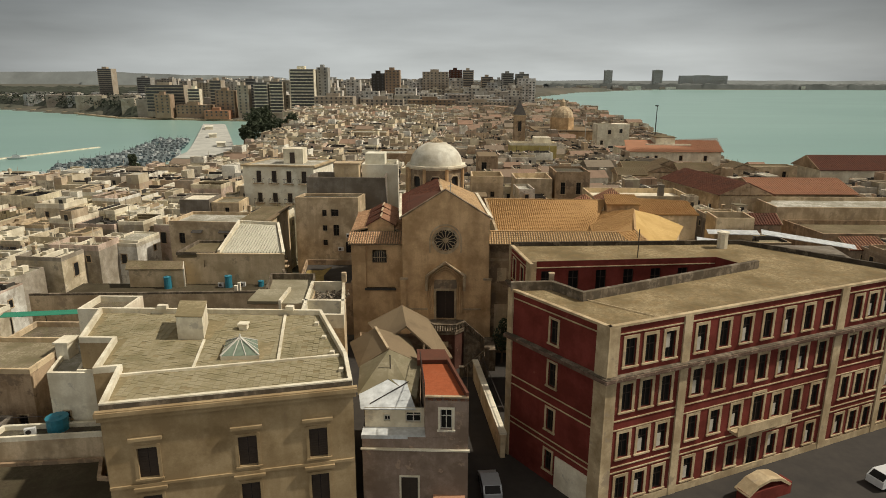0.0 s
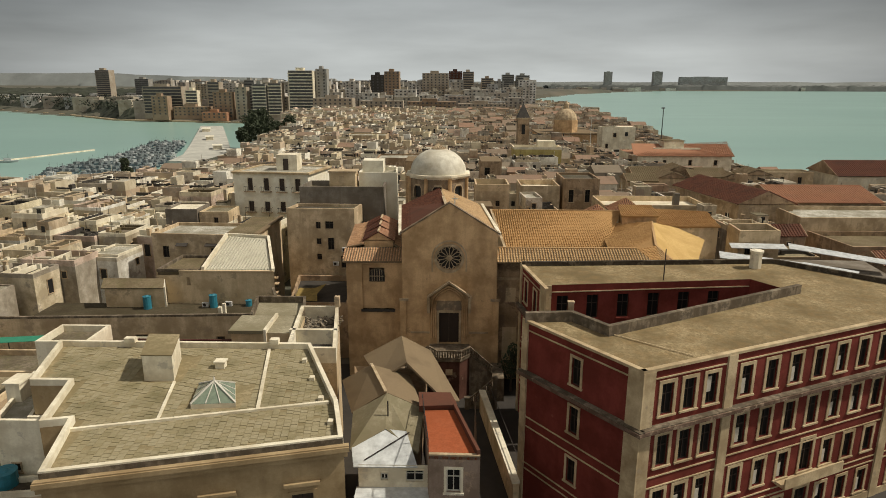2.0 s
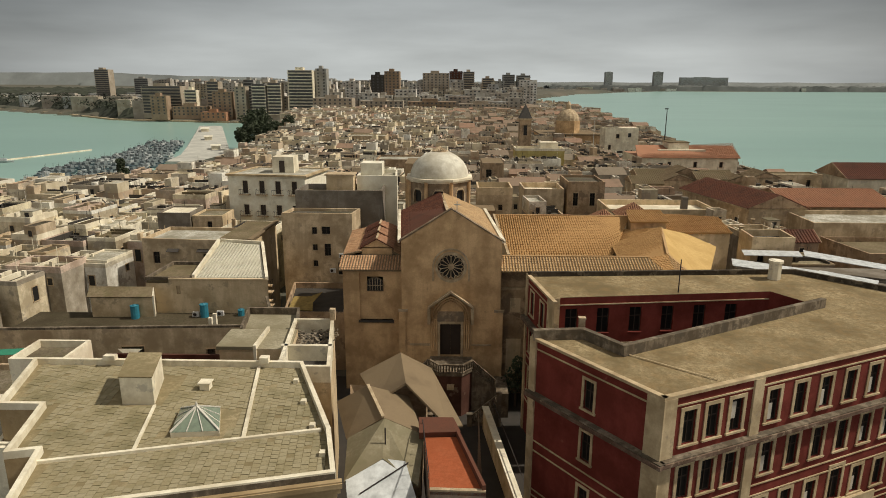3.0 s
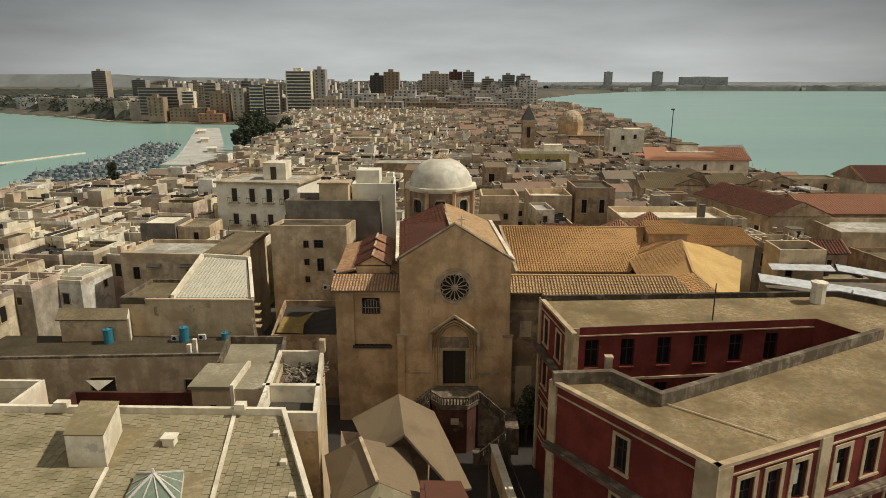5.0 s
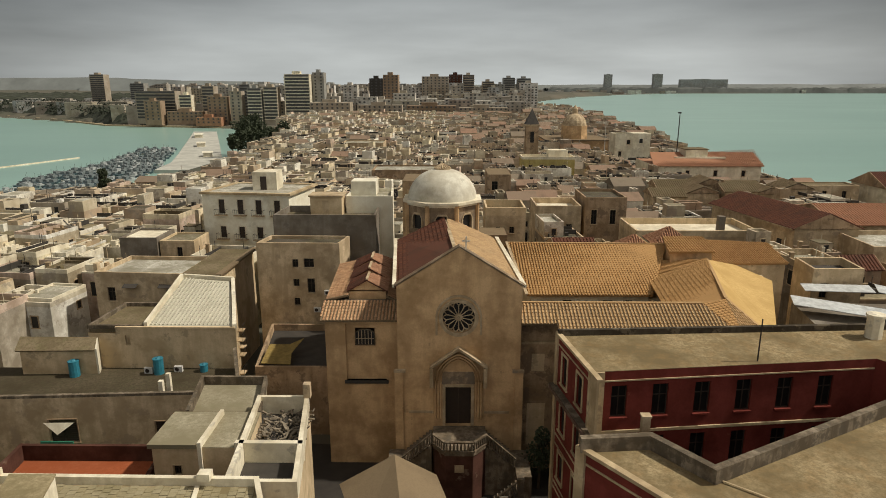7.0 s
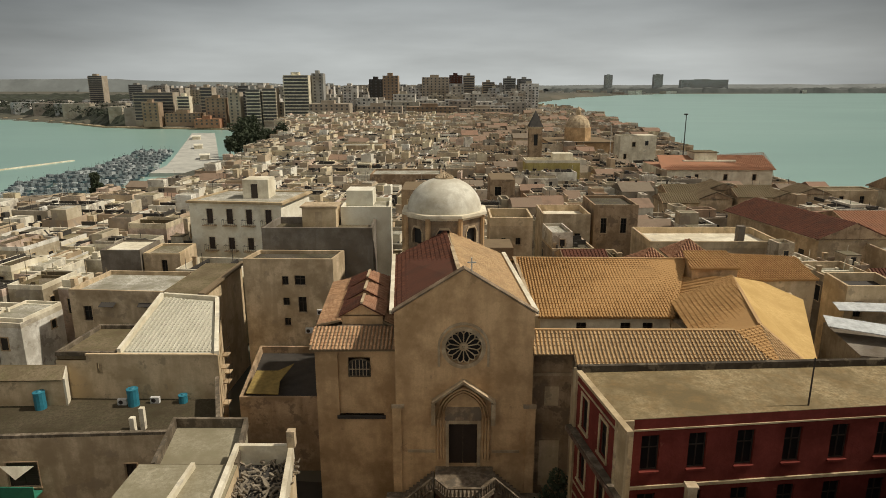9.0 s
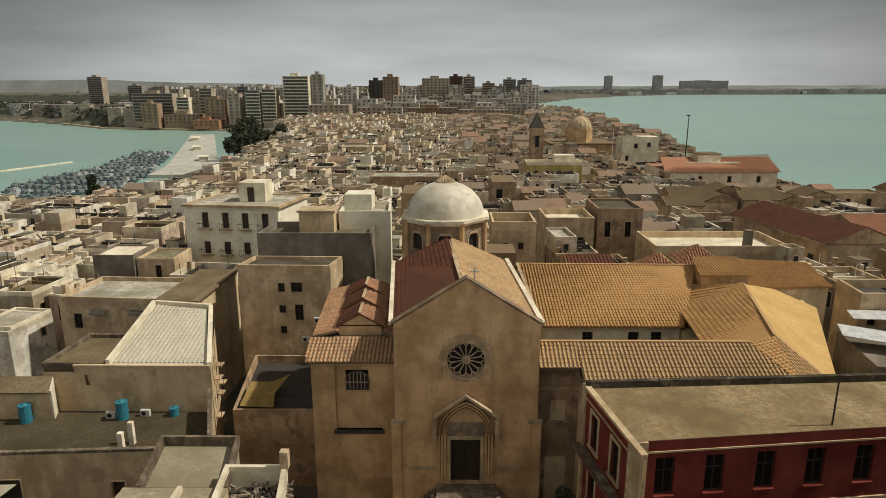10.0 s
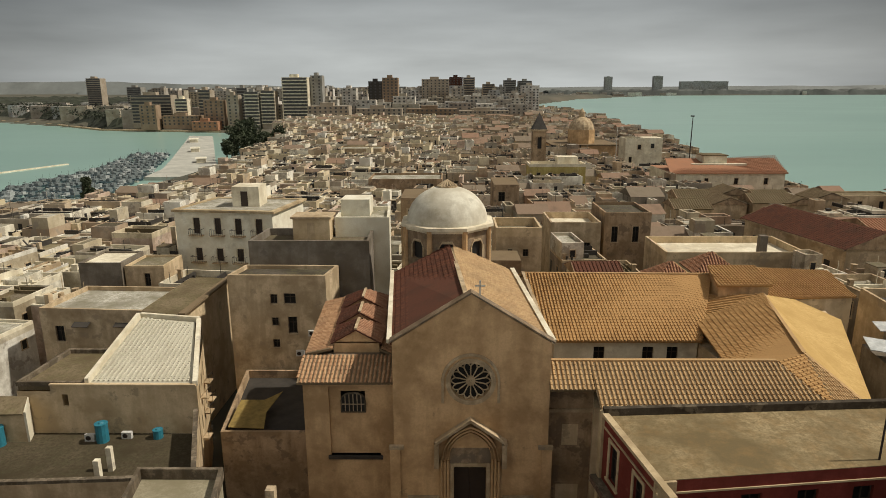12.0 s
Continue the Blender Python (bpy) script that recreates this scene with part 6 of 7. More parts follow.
landmark(23.5, 31, 60, 70, 10.4, "brown_wall", "flat", "tall stained stone house", [(1.2, 2.2, 6, 8.6), (4.6, 5.6, 6, 8.6)], par=0.5)
landmark(62, 84, 24, 35, 5.0, "brown_wall", "brown_flat", "weathered stone building with tall windows", [(1.5 + 3.6 * k, 2.7 + 3.6 * k, 0.2, 3.0) for k in range(5)], par=0.8, skew=-0.1)
landmark(4.5, 10.5, 40, 47, 11.5, "mid_wall", "flat", "stone house with two small windows", [(1.6, 2.2, 8.8, 9.8), (3.6, 4.3, 8.8, 9.8)], par=1.2, parapet_mat="cream")
landmark(3.2, 7.2, 33.5, 38.5, 10.0, "brown_wall", "tile_brown", "little gabled chapel behind the dome", (), par=0)

# bell tower with its pointed roof, and the second domed church
bt = thing("bell_tower", 24.2, 147, -7, "slim brown bell tower with a pointed roof", "bell tower")
KEEP_OUT.append((20, 33, 141, 160))
g = Geo()
for p, q in zip(rect(22.4, 26.2, 145, 149), rect(22.4, 26.2, 145, 149)[1:] + rect(22.4, 26.2, 145, 149)[:1]):
    g.panel(p, q, -7, 18.5, [(1.3, 2.5, 13.5, 16.8), (1.5, 2.3, 7, 9)], 0.5)
part("shaft", g, "brown_wall", bt)
# Near-black core added in the shaft to paint the dark behind its openings
part("belfry_floor", Geo().box(22.9, 25.7, 145.6, 148.4, 5, 18.4), "dark", bt)
part("cornice", Geo().box(22.0, 26.6, 144.6, 149.4, 18.5, 19.0), "stone", bt)
part("spire", Geo().face((22.2, 144.8, 19), (26.4, 144.8, 19), (24.3, 147, 23.8)).face((26.4, 144.8, 19), (26.4, 149.2, 19), (24.3, 147, 23.8)).face((26.4, 149.2, 19), (22.2, 149.2, 19), (24.3, 147, 23.8)).face((22.2, 149.2, 19), (22.2, 144.8, 19), (24.3, 147, 23.8)), "lead", bt)
c2 = thing("domed_church", 53, 230, -7, "distant church with an orange ribbed dome", "church")
KEEP_OUT.append((36, 72, 215, 250))
part("body", Geo().box(40, 66, 220, 246, -7, 8), "church", c2)
part("roof", Geo().box(39.5, 66.5, 219.5, 246.5, 8, 8.5), "tile_brown", c2)
part("drum", Geo().prism(octagon(5.6, 53, 229), 8, 14.0), "church", c2)
g = Geo()
prev = None
for j in range(8):
    t = math.pi / 2 * j / 7.4
    n = len(g.v)
    for i in range(16):
        a = 2 * math.pi * i / 16
        g.v.append((53 + 5.2 * math.cos(t) * math.cos(a), 229 + 5.2 * math.cos(t) * math.sin(a), 14.0 + 5.2 * math.sin(t)))
    if prev is not None:
        for i in range(16):
            g.f.append((prev + i, prev + (i + 1) % 16, n + (i + 1) % 16, n + i))
    prev = n
part("dome", g, "stone", c2)
part("lantern", Geo().prism(octagon(1.2, 53, 229), 18.8, 21).tube((53, 229, 21), (53, 229, 22.6), 1.3, 0.1), "stone", c2)
ant = thing("radio_mast", 88.8, 202, 0, "thin lattice radio mast with a short head", "mast")
part("pole", Geo().tube((88.8, 202, 0), (88.8, 202, 20.4), 0.26, 0.16, 6), "iron", ant)
part("head", Geo().box(87.9, 89.3, 201.9, 202.1, 20.1, 20.6), "iron", ant)
ant2 = thing("radio_mast", 44, 215, 4, "thin pale mast on the skyline", "mast")
part("pole", Geo().tube((49, 155, 4), (49, 155, 19), 0.15, 0.08, 5), "whitebar", ant2)

# netting and terraces in the low yards beside the palazzo
net = thing("shade_netting", -47, -9, 3, "green shade netting stretched over a terrace", "netting")
part("sheet", Geo().slab([(-52, -10.0, 3.0), (-42.7, -8.4, 3.0), (-42.6, -7.3, 3.2), (-52, -8.8, 3.2)], 0.04), "green_net", net)
for x in (-51.5, -47.3, -43.0):
    part("pole", Geo().tube((x, -8.9, -5.7), (x, -8.6, 3.1), 0.05, 0.05, 5), "iron", net)
annex = house([(-33.4, -30.2), (-27.8, -30.2), (-27.95, -29.4), (-30.95, -29.4), (-33.15, -21.9), (-35.6, -21.9)], STREET, 5.5, "white", "flat", "whitewashed annex stepping down beside the palazzo", (0,), [(1.0, 1.5, 1.6, 2.3)], 0.35)
part("roof_box", Geo().box(-34.6, -33.5, -26.8, -25.2, 5.5, 7.0).box(-34.75, -33.35, -26.95, -25.05, 7.0, 7.15), "white", annex)
lower = house([(-37.0, -33.6), (-28.0, -32.4), (-27.9, -30.3), (-37.0, -31.4)], STREET, 1.2, "mid_wall", "flat", "narrow terrace with a pale low parapet", (), (), 0.4, parapet_mat="white")
part("rail", Geo().bar((-37, -31.6, 2.3), (-33.6, -31.2, 2.3), 0.05, 0.05), "iron", lower)
house([(-39.0, -41.0), (-23.4, -41.0), (-25.2, -35.4), (-26.9, -35.3), (-28.1, -32.7), (-39.0, -34.0)], STREET, -0.8, "brown_wall", "dirt_shade_roof", "low brown building with a stained flat roof", (0,), [(8.2, 9.4, -4.4, -2.6)], 0.3, border=0.1)
ac(-34.2, -32.2, 1.2, 20)
# Grey wall and dark roof stand in for the deep shade here
landmark(-52, -39.4, -38, -27, -0.6, "grey_wall", "dirt_shade_roof", "low yard house with its shade painted as a dark terrace", [(2, 3, -3, -1)], par=0.6)
landmark(-50, -38.2, -25.5, -17.8, 3.4, "brown_wall", "flat", "dark stone house with small paired windows", [(6.6, 7.3, 0.8, 2.2), (7.6, 8.3, 0.8, 2.2), (7.0, 7.8, -2.6, -1.0), (10, 10.9, -2.6, -0.8)], par=0.5, parapet_mat="cream")
landmark(-48, -37.4, -17, -9.5, 1.8, "mid_wall", "flat", "low stone house under the netting", [(2.5, 3.3, -1.0, 0.6)], par=0.6)
landmark(-64, -52.6, -36, -24, 2.4, "grey_wall", "flat", "grey house with small paired windows", [(8, 8.8, -0.6, 1.0), (9.4, 10.2, -0.6, 1.0)], par=0.7)

# ---- the mass of houses ----
rng = random.Random(42)


def free(x, y, r):
    if any(a - r < x < b + r and c - r < y < d + r for a, b, c, d in KEEP_OUT):
        return False
    for a, b, wdt in (((-19, -4), (-31, 32), 1.6), ((12, 34), (12, 75), 1.2)):
        t = (y - a[1]) / (b[1] - a[1])
        if 0 <= t <= 1 and abs(x - (a[0] + (b[0] - a[0]) * t)) < wdt + r * 0.75:
            return False
    return True


def turned(x, y, w, d, ang):
    ca, sa = math.cos(ang), math.sin(ang)
    return [(x + px * ca - py * sa, y + px * sa + py * ca) for px, py in ((-w / 2, -d / 2), (w / 2, -d / 2), (w / 2, d / 2), (-w / 2, d / 2))]


def quick_window(parent, p, q, s, z, w, h, dark="glass"):
    m = on_wall(p, q, s, z)
    me = cached(("window", w, h), lambda: (Geo().box(-w / 2 - 0.12, -w / 2, -0.07, 0.01, 0, h).box(w / 2, w / 2 + 0.12, -0.07, 0.01, 0, h).box(-w / 2 - 0.12, w / 2 + 0.12, -0.07, 0.01, h, h + 0.12).box(-w / 2 - 0.16, w / 2 + 0.16, -0.13, 0.01, -0.1, 0), "stone"))
    win = placed("window", me, parent, m)
    pn = new("pane", cached(("pane_quick", w, h), lambda: (Geo().box(-w / 2, w / 2, -0.03, 0.01, 0, h), "dark")))
    pn.parent = win


LABELS_W = ["pale rendered flat-roofed house in the crowded old town", "whitewashed house with parapet and stair hut", "cream house with a stained flat roof"]
LABELS_E = ["brown stone house with a weathered roof", "stained plaster house with low parapet", "old stone house with patched flat roof"]


def clutter(g, x, y, w, d, ang, z, n):
    """Low partition walls, boxes, pipes and planks left on a roof."""
    ca, sa = math.cos(ang), math.sin(ang)
    at = lambda px, py, pz: (x + px * ca - py * sa, y + px * sa + py * ca, pz)
    for k in range(n):
        px, py = rng.uniform(-0.42, 0.42) * w, rng.uniform(-0.42, 0.42) * d
        kind = rng.random()
        if kind < 0.35:
            if rng.random() < 0.5:
                g.bar(at(-w * 0.46, py, z), at(w * 0.46, py, z), 0.2, rng.uniform(0.3, 0.9))
            else:
                g.bar(at(px, -d * 0.46, z), at(px, d * 0.46, z), 0.2, rng.uniform(0.3, 0.9))
        elif kind < 0.7:
            s = rng.uniform(0.3, 0.9)
            g.prism(turned(*at(px * 0.8, py * 0.8, 0)[:2], s, s * rng.uniform(0.6, 1.4), ang), z, z + rng.uniform(0.3, 1.3))
        elif kind < 0.85:
            g.tube(at(px, py, z), at(px, py, z + rng.uniform(1.2, 3.0)), 0.05, 0.04, 5)
        else:
            g.bar(at(px, py, z + 0.1), at(px + rng.uniform(-1.5, 1.5), py + rng.uniform(-1, 1), z + rng.uniform(0.1, 1.0)), 0.25, 0.08)


def town_house(x, y, w, d, ang, z0, z1, west, near):
    poly = turned(x, y, w, d, ang)
    wall = "left_wall" if west else "right_wall"
    r = rng.random()
    tiled = (not west and r < 0.22) or (west and r < 0.0)
    h = thing("house", x, y, z0, rng.choice(LABELS_W if west else LABELS_E), "house", "old town houses")
    g = Geo()
    for i in range(4):
        g.panel(poly[i], poly[(i + 1) % 4], z0, z1)
    part("wall", g, wall, h)
    if tiled and near:
        gable_roof(h, turned(x, y, w + 0.5, d + 0.5, ang), z1, rng.uniform(0.9, 1.7), rng.choice(["tile_red", "tile_mix", "tile_brown"]), "tile_red", rng.random() < 0.6, rng.randint(1, 99))
    else:
        roof = Geo().prism(inset(poly, 0.03), z1 - 0.25, z1, True)
        part("roof", roof, "flat", h)
        part("parapet", Geo().curb(poly, 0.22, z1, z1 + rng.choice([0.2, 0.35, 0.6, 0.9])), wall if rng.random() < 0.7 else ("white" if west else "mid_wall"), h)
        if rng.random() < 0.5 and w > 4.5:
            uw, ud, uh = w * rng.uniform(0.35, 0.6), d * rng.uniform(0.5, 0.96), rng.choice([0.5, 0.7, 0.9, 1.2, 2.2])
            ux, uy = rng.choice([-1, 1]) * (w - uw) / 2.03, rng.choice([-1, 1]) * (d - ud) / 2.03
            up_ = turned(x + ux * math.cos(ang) - uy * math.sin(ang), y + ux * math.sin(ang) + uy * math.cos(ang), uw, ud, ang)
            storey = part("upper_storey", Geo().shell(up_, 0.2, z1 - 0.1, z1 + uh, z1 + uh + rng.choice([0.1, 0.3, 0.5])), rng.choice([wall, "white", "cream", "mid_wall"]) if west else wall, h)
            part("upper_roof", Geo().prism(inset(up_, 0.19), z1 + uh - 0.1, z1 + uh + 0.03), "flat", storey)
            if uh > 1.9:
                quick_window(h, up_[0], up_[1], uw * 0.5, z1 + uh - 1.6, 0.7, 1.0)
        elif rng.random() < (0.33 if near else 0.3):
            bw, bd = min(w * 0.45, rng.uniform(2, 3.4)), min(d * 0.5, rng.uniform(2, 3.2))
            bx, by = rng.uniform(-w / 2 + bw / 2 + 0.25, w / 2 - bw / 2 - 0.25), rng.uniform(-d / 2 + bd / 2 + 0.25, d / 2 - bd / 2 - 0.25)
            ca, sa = math.cos(ang), math.sin(ang)
            ox, oy = x + bx * ca - by * sa, y + bx * sa + by * ca
            bh = rng.uniform(0.9, 1.9)
            bp = turned(ox, oy, bw, bd, ang)
            hut = part("stair_hut", Geo().prism(bp, z1, z1 + bh), "white" if west and rng.random() < 0.6 else wall, h)
            part("hut_roof", Geo().prism(turned(ox, oy, bw + 0.1, bd + 0.1, ang), z1 + bh, z1 + bh + 0.1, True), "flat", hut)
            if near and bh > 1.6:
                placed("hut_door", cached(("hut_door",), lambda: (Geo().box(-0.4, 0.4, -0.03, 0.02, 0.05, 1.5), "dark")), h, on_wall(bp[0], bp[1], bw / 2, z1))
        if near and rng.random() < 0.5:
            ca, sa = math.cos(ang), math.sin(ang)
            px, py = rng.choice([-1, 1]) * (w / 2 - 0.5), rng.uniform(-d / 2 + 0.5, d / 2 - 0.5)
            cx, cy = x + px * ca - py * sa, y + px * sa + py * ca
            ch = rng.uniform(0.8, 1.5)
            part("chimney", Geo().box(cx - 0.25, cx + 0.25, cy - 0.25, cy + 0.25, z1, z1 + ch).box(cx - 0.33, cx + 0.33, cy - 0.33, cy + 0.33, z1 + ch, z1 + ch + 0.12), "stone", h)
        junk = Geo()
        clutter(junk, x, y, w, d, ang, z1, 9 if near else 5)
        tagged(part("roof_junk", junk, rng.choice(["mid_wall", "lead", "brown_flat", "white"]), h), kind="stuff")
    # windows on the two sides that face the open
    sides = [(0, w)] + ([(1, d)] if west else [(3, d)])
    for side, L in sides:
        p, q = poly[side], poly[(side + 1) % 4]
        n = int(L // 3.2)
        for k in range(n):
            if rng.random() < (0.75 if near else 0.5):
                ww, hh = rng.choice([(0.7, 1.0), (0.9, 1.5), (1.0, 2.0)])
                quick_window(h, p, q, (k + 0.5 + rng.uniform(-0.15, 0.15)) * L / n, z1 - hh - rng.uniform(0.6, 1.4), ww, hh)
    return h


FARW, FARR, FARP, FART = {True: Geo(), False: Geo()}, Geo(), Geo(), Geo()
FARD = Geo()


def far_block(x, y, w, d, ang, z0, z1, west, par):
    poly = turned(x, y, w, d, ang)
    FARW[west].shell(poly, 0.32, z0, z1, z1 + par)
    FARR.prism(turned(x, y, w - 0.6, d - 0.6, ang), z1 - 0.1, z1 + 0.04)
    for p, q, L in ((poly[0], poly[1], w), (poly[1], poly[2], d) if west else (poly[3], poly[0], d)):
        n = int(L // 2.6)
        for k in range(n):
            for z in (z1 - 2.6, z1 - 5.8):
                if z > z0 and rng.random() < 0.5:
                    m = on_wall(p, q, (k + 0.5) * L / n, z)
                    c = [tuple((m @ Vector((u, v, 0)))[:2]) for u, v in ((-0.4, -0.05), (0.4, -0.05), (0.4, 0.1), (-0.4, 0.1))]
                    FARP.prism(c, z, z + rng.choice([1.1, 1.6, 2.0]))


def far_house(x, y, w, d, ang, z0, z1, west):
    """One old house: walls with a parapet, a sunk roof, raised rooms and huts, or a pitched roof."""
    if rng.random() < (0.04 if west else 0.20):
        FARW[west].prism(turned(x, y, w, d, ang), z0, z1 + 0.2)
        top = z1 + 0.2
        a, b, c, e = [(px, py, top) for px, py in turned(x, y, w + 0.4, d + 0.4, ang)]
        r0 = ((a[0] + e[0]) / 2, (a[1] + e[1]) / 2, top + d * 0.22)
        r1 = ((b[0] + c[0]) / 2, (b[1] + c[1]) / 2, top + d * 0.22)
        n = len(FART.v)
        FART.v += [a, b, c, e, r0, r1]
        FART.f += [(n, n + 1, n + 5, n + 4), (n + 2, n + 3, n + 4, n + 5), (n + 3, n, n + 4), (n + 1, n + 2, n + 5)]
        return
    par = rng.choice([0.15, 0.25, 0.4, 0.7])
    far_block(x, y, w, d, ang, z0, z1, west, par)
    ca, sa = math.cos(ang), math.sin(ang)
    for k in range(rng.choice([0, 1, 1, 2])):
        bw, bd = w * rng.uniform(0.2, 0.6), d * rng.uniform(0.3, 0.97)
        bx, by = rng.choice([-1, 1]) * (w - bw) / 2.05, rng.choice([-1, 1]) * (d - bd) / 2.05
        far_block(x + bx * ca - by * sa, y + bx * sa + by * ca, bw, bd, ang, z1 - 0.1, z1 + rng.choice([0.4, 0.6, 0.8, 1.1, 1.6, 2.3]), west, rng.choice([0.1, 0.2, 0.4]))
    if y < 320:
        clutter(FARW[west], x, y, w, d, ang, z1, 4)
        clutter(FARD, x, y, w, d, ang, z1, 4)


EDGE_W = [(-200, -300), (60, -150), (100, -118), (125, -97), (152, -87), (200, -88), (274, -94), (370, -117), (560, -165)]
EDGE_E = [(-200, 300), (60, 145), (100, 120), (128, 96), (180, 92), (250, 102), (338, 120), (480, 126), (560, 150)]
y = -44.0
row = 0
while y < 560:
    d = rng.uniform(5.0, 7.5) if y < 200 else rng.uniform(6.5, 9.5)
    x = along(y, EDGE_W) + rng.uniform(0, 6)
    xe = along(y, EDGE_E)
    x, xe = max(x, -(y + 100) * 0.78 - 20), min(xe, (y + 100) * 0.78 + 25)
    while x < xe:
        w = rng.uniform(4.6, 9.0) if y < 200 else rng.uniform(5, 10)
        cx, cy = x + w / 2, y + d / 2 + rng.uniform(-0.8, 0.8)
        x += w + (rng.uniform(0.0, 0.15) if rng.random() < 0.88 else rng.uniform(1.3, 2.0))
        west = cx < -2 + 0.02 * (y - 40) or (cx < 8 and rng.random() < 0.3)
        r = max(w, d) * 0.42
        if not free(cx, cy, r):
            r = 2.6
            w = d2 = 4.6
            if not free(cx, cy, r):
                continue
            dd = 4.6
        else:
            dd = d - 0.1
        edge = min(cx - along(y, EDGE_W), along(y, EDGE_E) - cx)
        z0 = ground_height(cx, cy) - 0.4
        base = 5.4 + 1.3 * noise.noise((cx * 0.02, cy * 0.02, 5)) - 2.6 * (1 - min(1, max(0, edge) / 50)) - (2.6 if y < -6 and cx < -36 else 1.2 if y < 24 and cx < -40 else 0)
        step = rng.choice([0, 0, 0.3, 0.7, 1.2, 2.0] if y < 200 else [0, 0.4, 0.8, 1.4, 2.2, 3.2])
        if y < 34 and cx < 0:
            step = min(step, 0.9)
        z1 = base + step - 0.6
        ang = -0.10 * (1 if cx < 0 else -0.6) + rng.uniform(-0.05, 0.05) 
        if y < 47 and abs(cx) < 95:
            town_house(cx, cy, w, dd, ang, z0, z1, west, True)
        elif y < 66 and abs(cx) < 60:
            town_house(cx, cy, w, dd, ang, z0, z1, west, False)
        else:
            far_house(cx, cy, w, dd, ang, z0, z1, west)
    y += d + (0.1 if row % 5 else 1.2)
    row += 1

# ---- the new town on the mainland ----
def tower_block(x0, x1, y, depth, z1, wall, label, bands=True, z0=-9.0):
    t = thing("apartment_block", (x0 + x1) / 2, y, z0, label, "apartment block", "apartment blocks of the new town")
    part("wall", Geo().box(x0, x1, y, y + depth, z0, z1), wall, t)
    part("roof_room", Geo().box(x0 + (x1 - x0) * 0.3, x0 + (x1 - x0) * 0.62, y + 2, y + depth * 0.6, z1, z1 + 3), wall, t)
    n = max(2, int((z1 - z0 - 3) / 3.3))
    for k in range(n):
        z = z1 - 2.6 - 3.3 * k
        if z < z0 + 1:
            break
        if bands:
            part("balcony", Geo().box(x0 - 0.4, x1 + 0.4, y - 1.2, y, z - 0.9, z + 0.1), "white" if bands == "white" else wall, t)
            part("window_band", Geo().box(x0 + 0.6, x1 - 0.6, y - 0.06, y, z + 0.12, z + 2.2), "far_glass", t)
        else:
            m = max(2, int((x1 - x0) / 4.5))
            for i in range(m):
                cx = x0 + (x1 - x0) * (i + 0.5) / m
                me = cached(("flat_window",), lambda: (Geo().box(-0.9, 0.9, -0.12, 0.02, 0, 1.7), "far_glass"))
                placed("window", me, t, Matrix.Translation((cx, y, z)))
    return t


tower_block(-173, -147, 629, 16, 43, "white", "tall white block with banded balconies", "white")
tower_block(-146, -134, 640, 14, 45, "tower_grey", "tall grey block behind the white one", False)
tower_block(-210, -196, 622, 14, 29, "tower_grey", "grey block with stacked balconies", "white")
tower_block(-194, -180, 624, 14, 30, "tower_beige", "grey-brown block with balconies", "white")
tower_block(-254, -233, 626, 14, 20.5, "tower_brown", "ochre apartment block with square windows", False)
tower_block(-228, -216, 620, 12, 26, "tower_beige", "cream apartment block by the water", False)
tower_block(-268, -255, 650, 14, 31, "tower_beige", "tall beige block with balconies", True)
tower_block(-240, -228, 690, 14, 33, "tower_grey", "tall grey block with balconies", True)
tower_block(-340, -297, 650, 16, 26, "tower_beige", "wide beige block with bands", True)
tower_block(-320, -303, 625, 12, 16, "tower_brown", "low ochre block on the shore", False)
tower_block(-289, -276, 640, 12, 22, "white", "white slab block with bands", True)
tower_block(-96, -80, 720, 18, 40, "lead", "dark tower of smoked glass", False)
tower_block(-80, -62, 720, 18, 44, "tower_brown", "brown tower beside the dark one", False)
tower_block(-37, -3, 780, 18, 43, "tower_beige", "beige block with a grid of windows", False)
tower_block(-3, 16, 890, 20, 47.5, "brickred", "dark red apartment tower", False)
tower_block(17, 33, 890, 20, 47, "tower_beige", "red tower with white stripe", True)
tower_block(45, 62, 900, 18, 38, "tower_beige", "grey-beige block with long balconies", True)
tower_block(64, 76, 880, 18, 34, "tower_grey", "slim grey block of flats", False)
tower_block(80, 98, 960, 18, 44, "tower_grey", "pair of grey-blue towers", True)
tower_block(102, 122, 960, 18, 43, "tower_grey", "grey-blue tower with long balconies", True)
tower_block(-590, -567, 1020, 18, 50, "tower_beige", "brown tower alone among trees", True)
tower_block(-535, -512, 1040, 18, 36, "tower_grey", "lower grey block by the tower", True)
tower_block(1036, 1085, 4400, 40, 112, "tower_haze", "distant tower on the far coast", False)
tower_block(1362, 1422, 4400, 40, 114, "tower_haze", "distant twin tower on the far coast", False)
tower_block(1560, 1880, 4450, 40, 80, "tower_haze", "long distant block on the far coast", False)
tower_block(-92, -48, 585, 15, 13, "tower_beige", "long ochre palace with many windows", False)
tower_block(-45, 5, 605, 15, 12, "tower_brown", "long brown palace on the canal", False)
tower_block(8, 60, 640, 15, 9, "tower_beige", "long low stone barracks by the water", False)
tower_block(-300, -262, 632, 14, 5, "tower_brown", "low orange building on the shore", False)
tower_block(-262, -236, 612, 12, 0, "tile_mix", "low terracotta building on the quay", False)
hall = tower_block(-133, -95, 560, 20, 16, "tower_beige", "long palace with arched windows", False)
CITY, CITYR, CITYP = Geo(), Geo(), Geo()
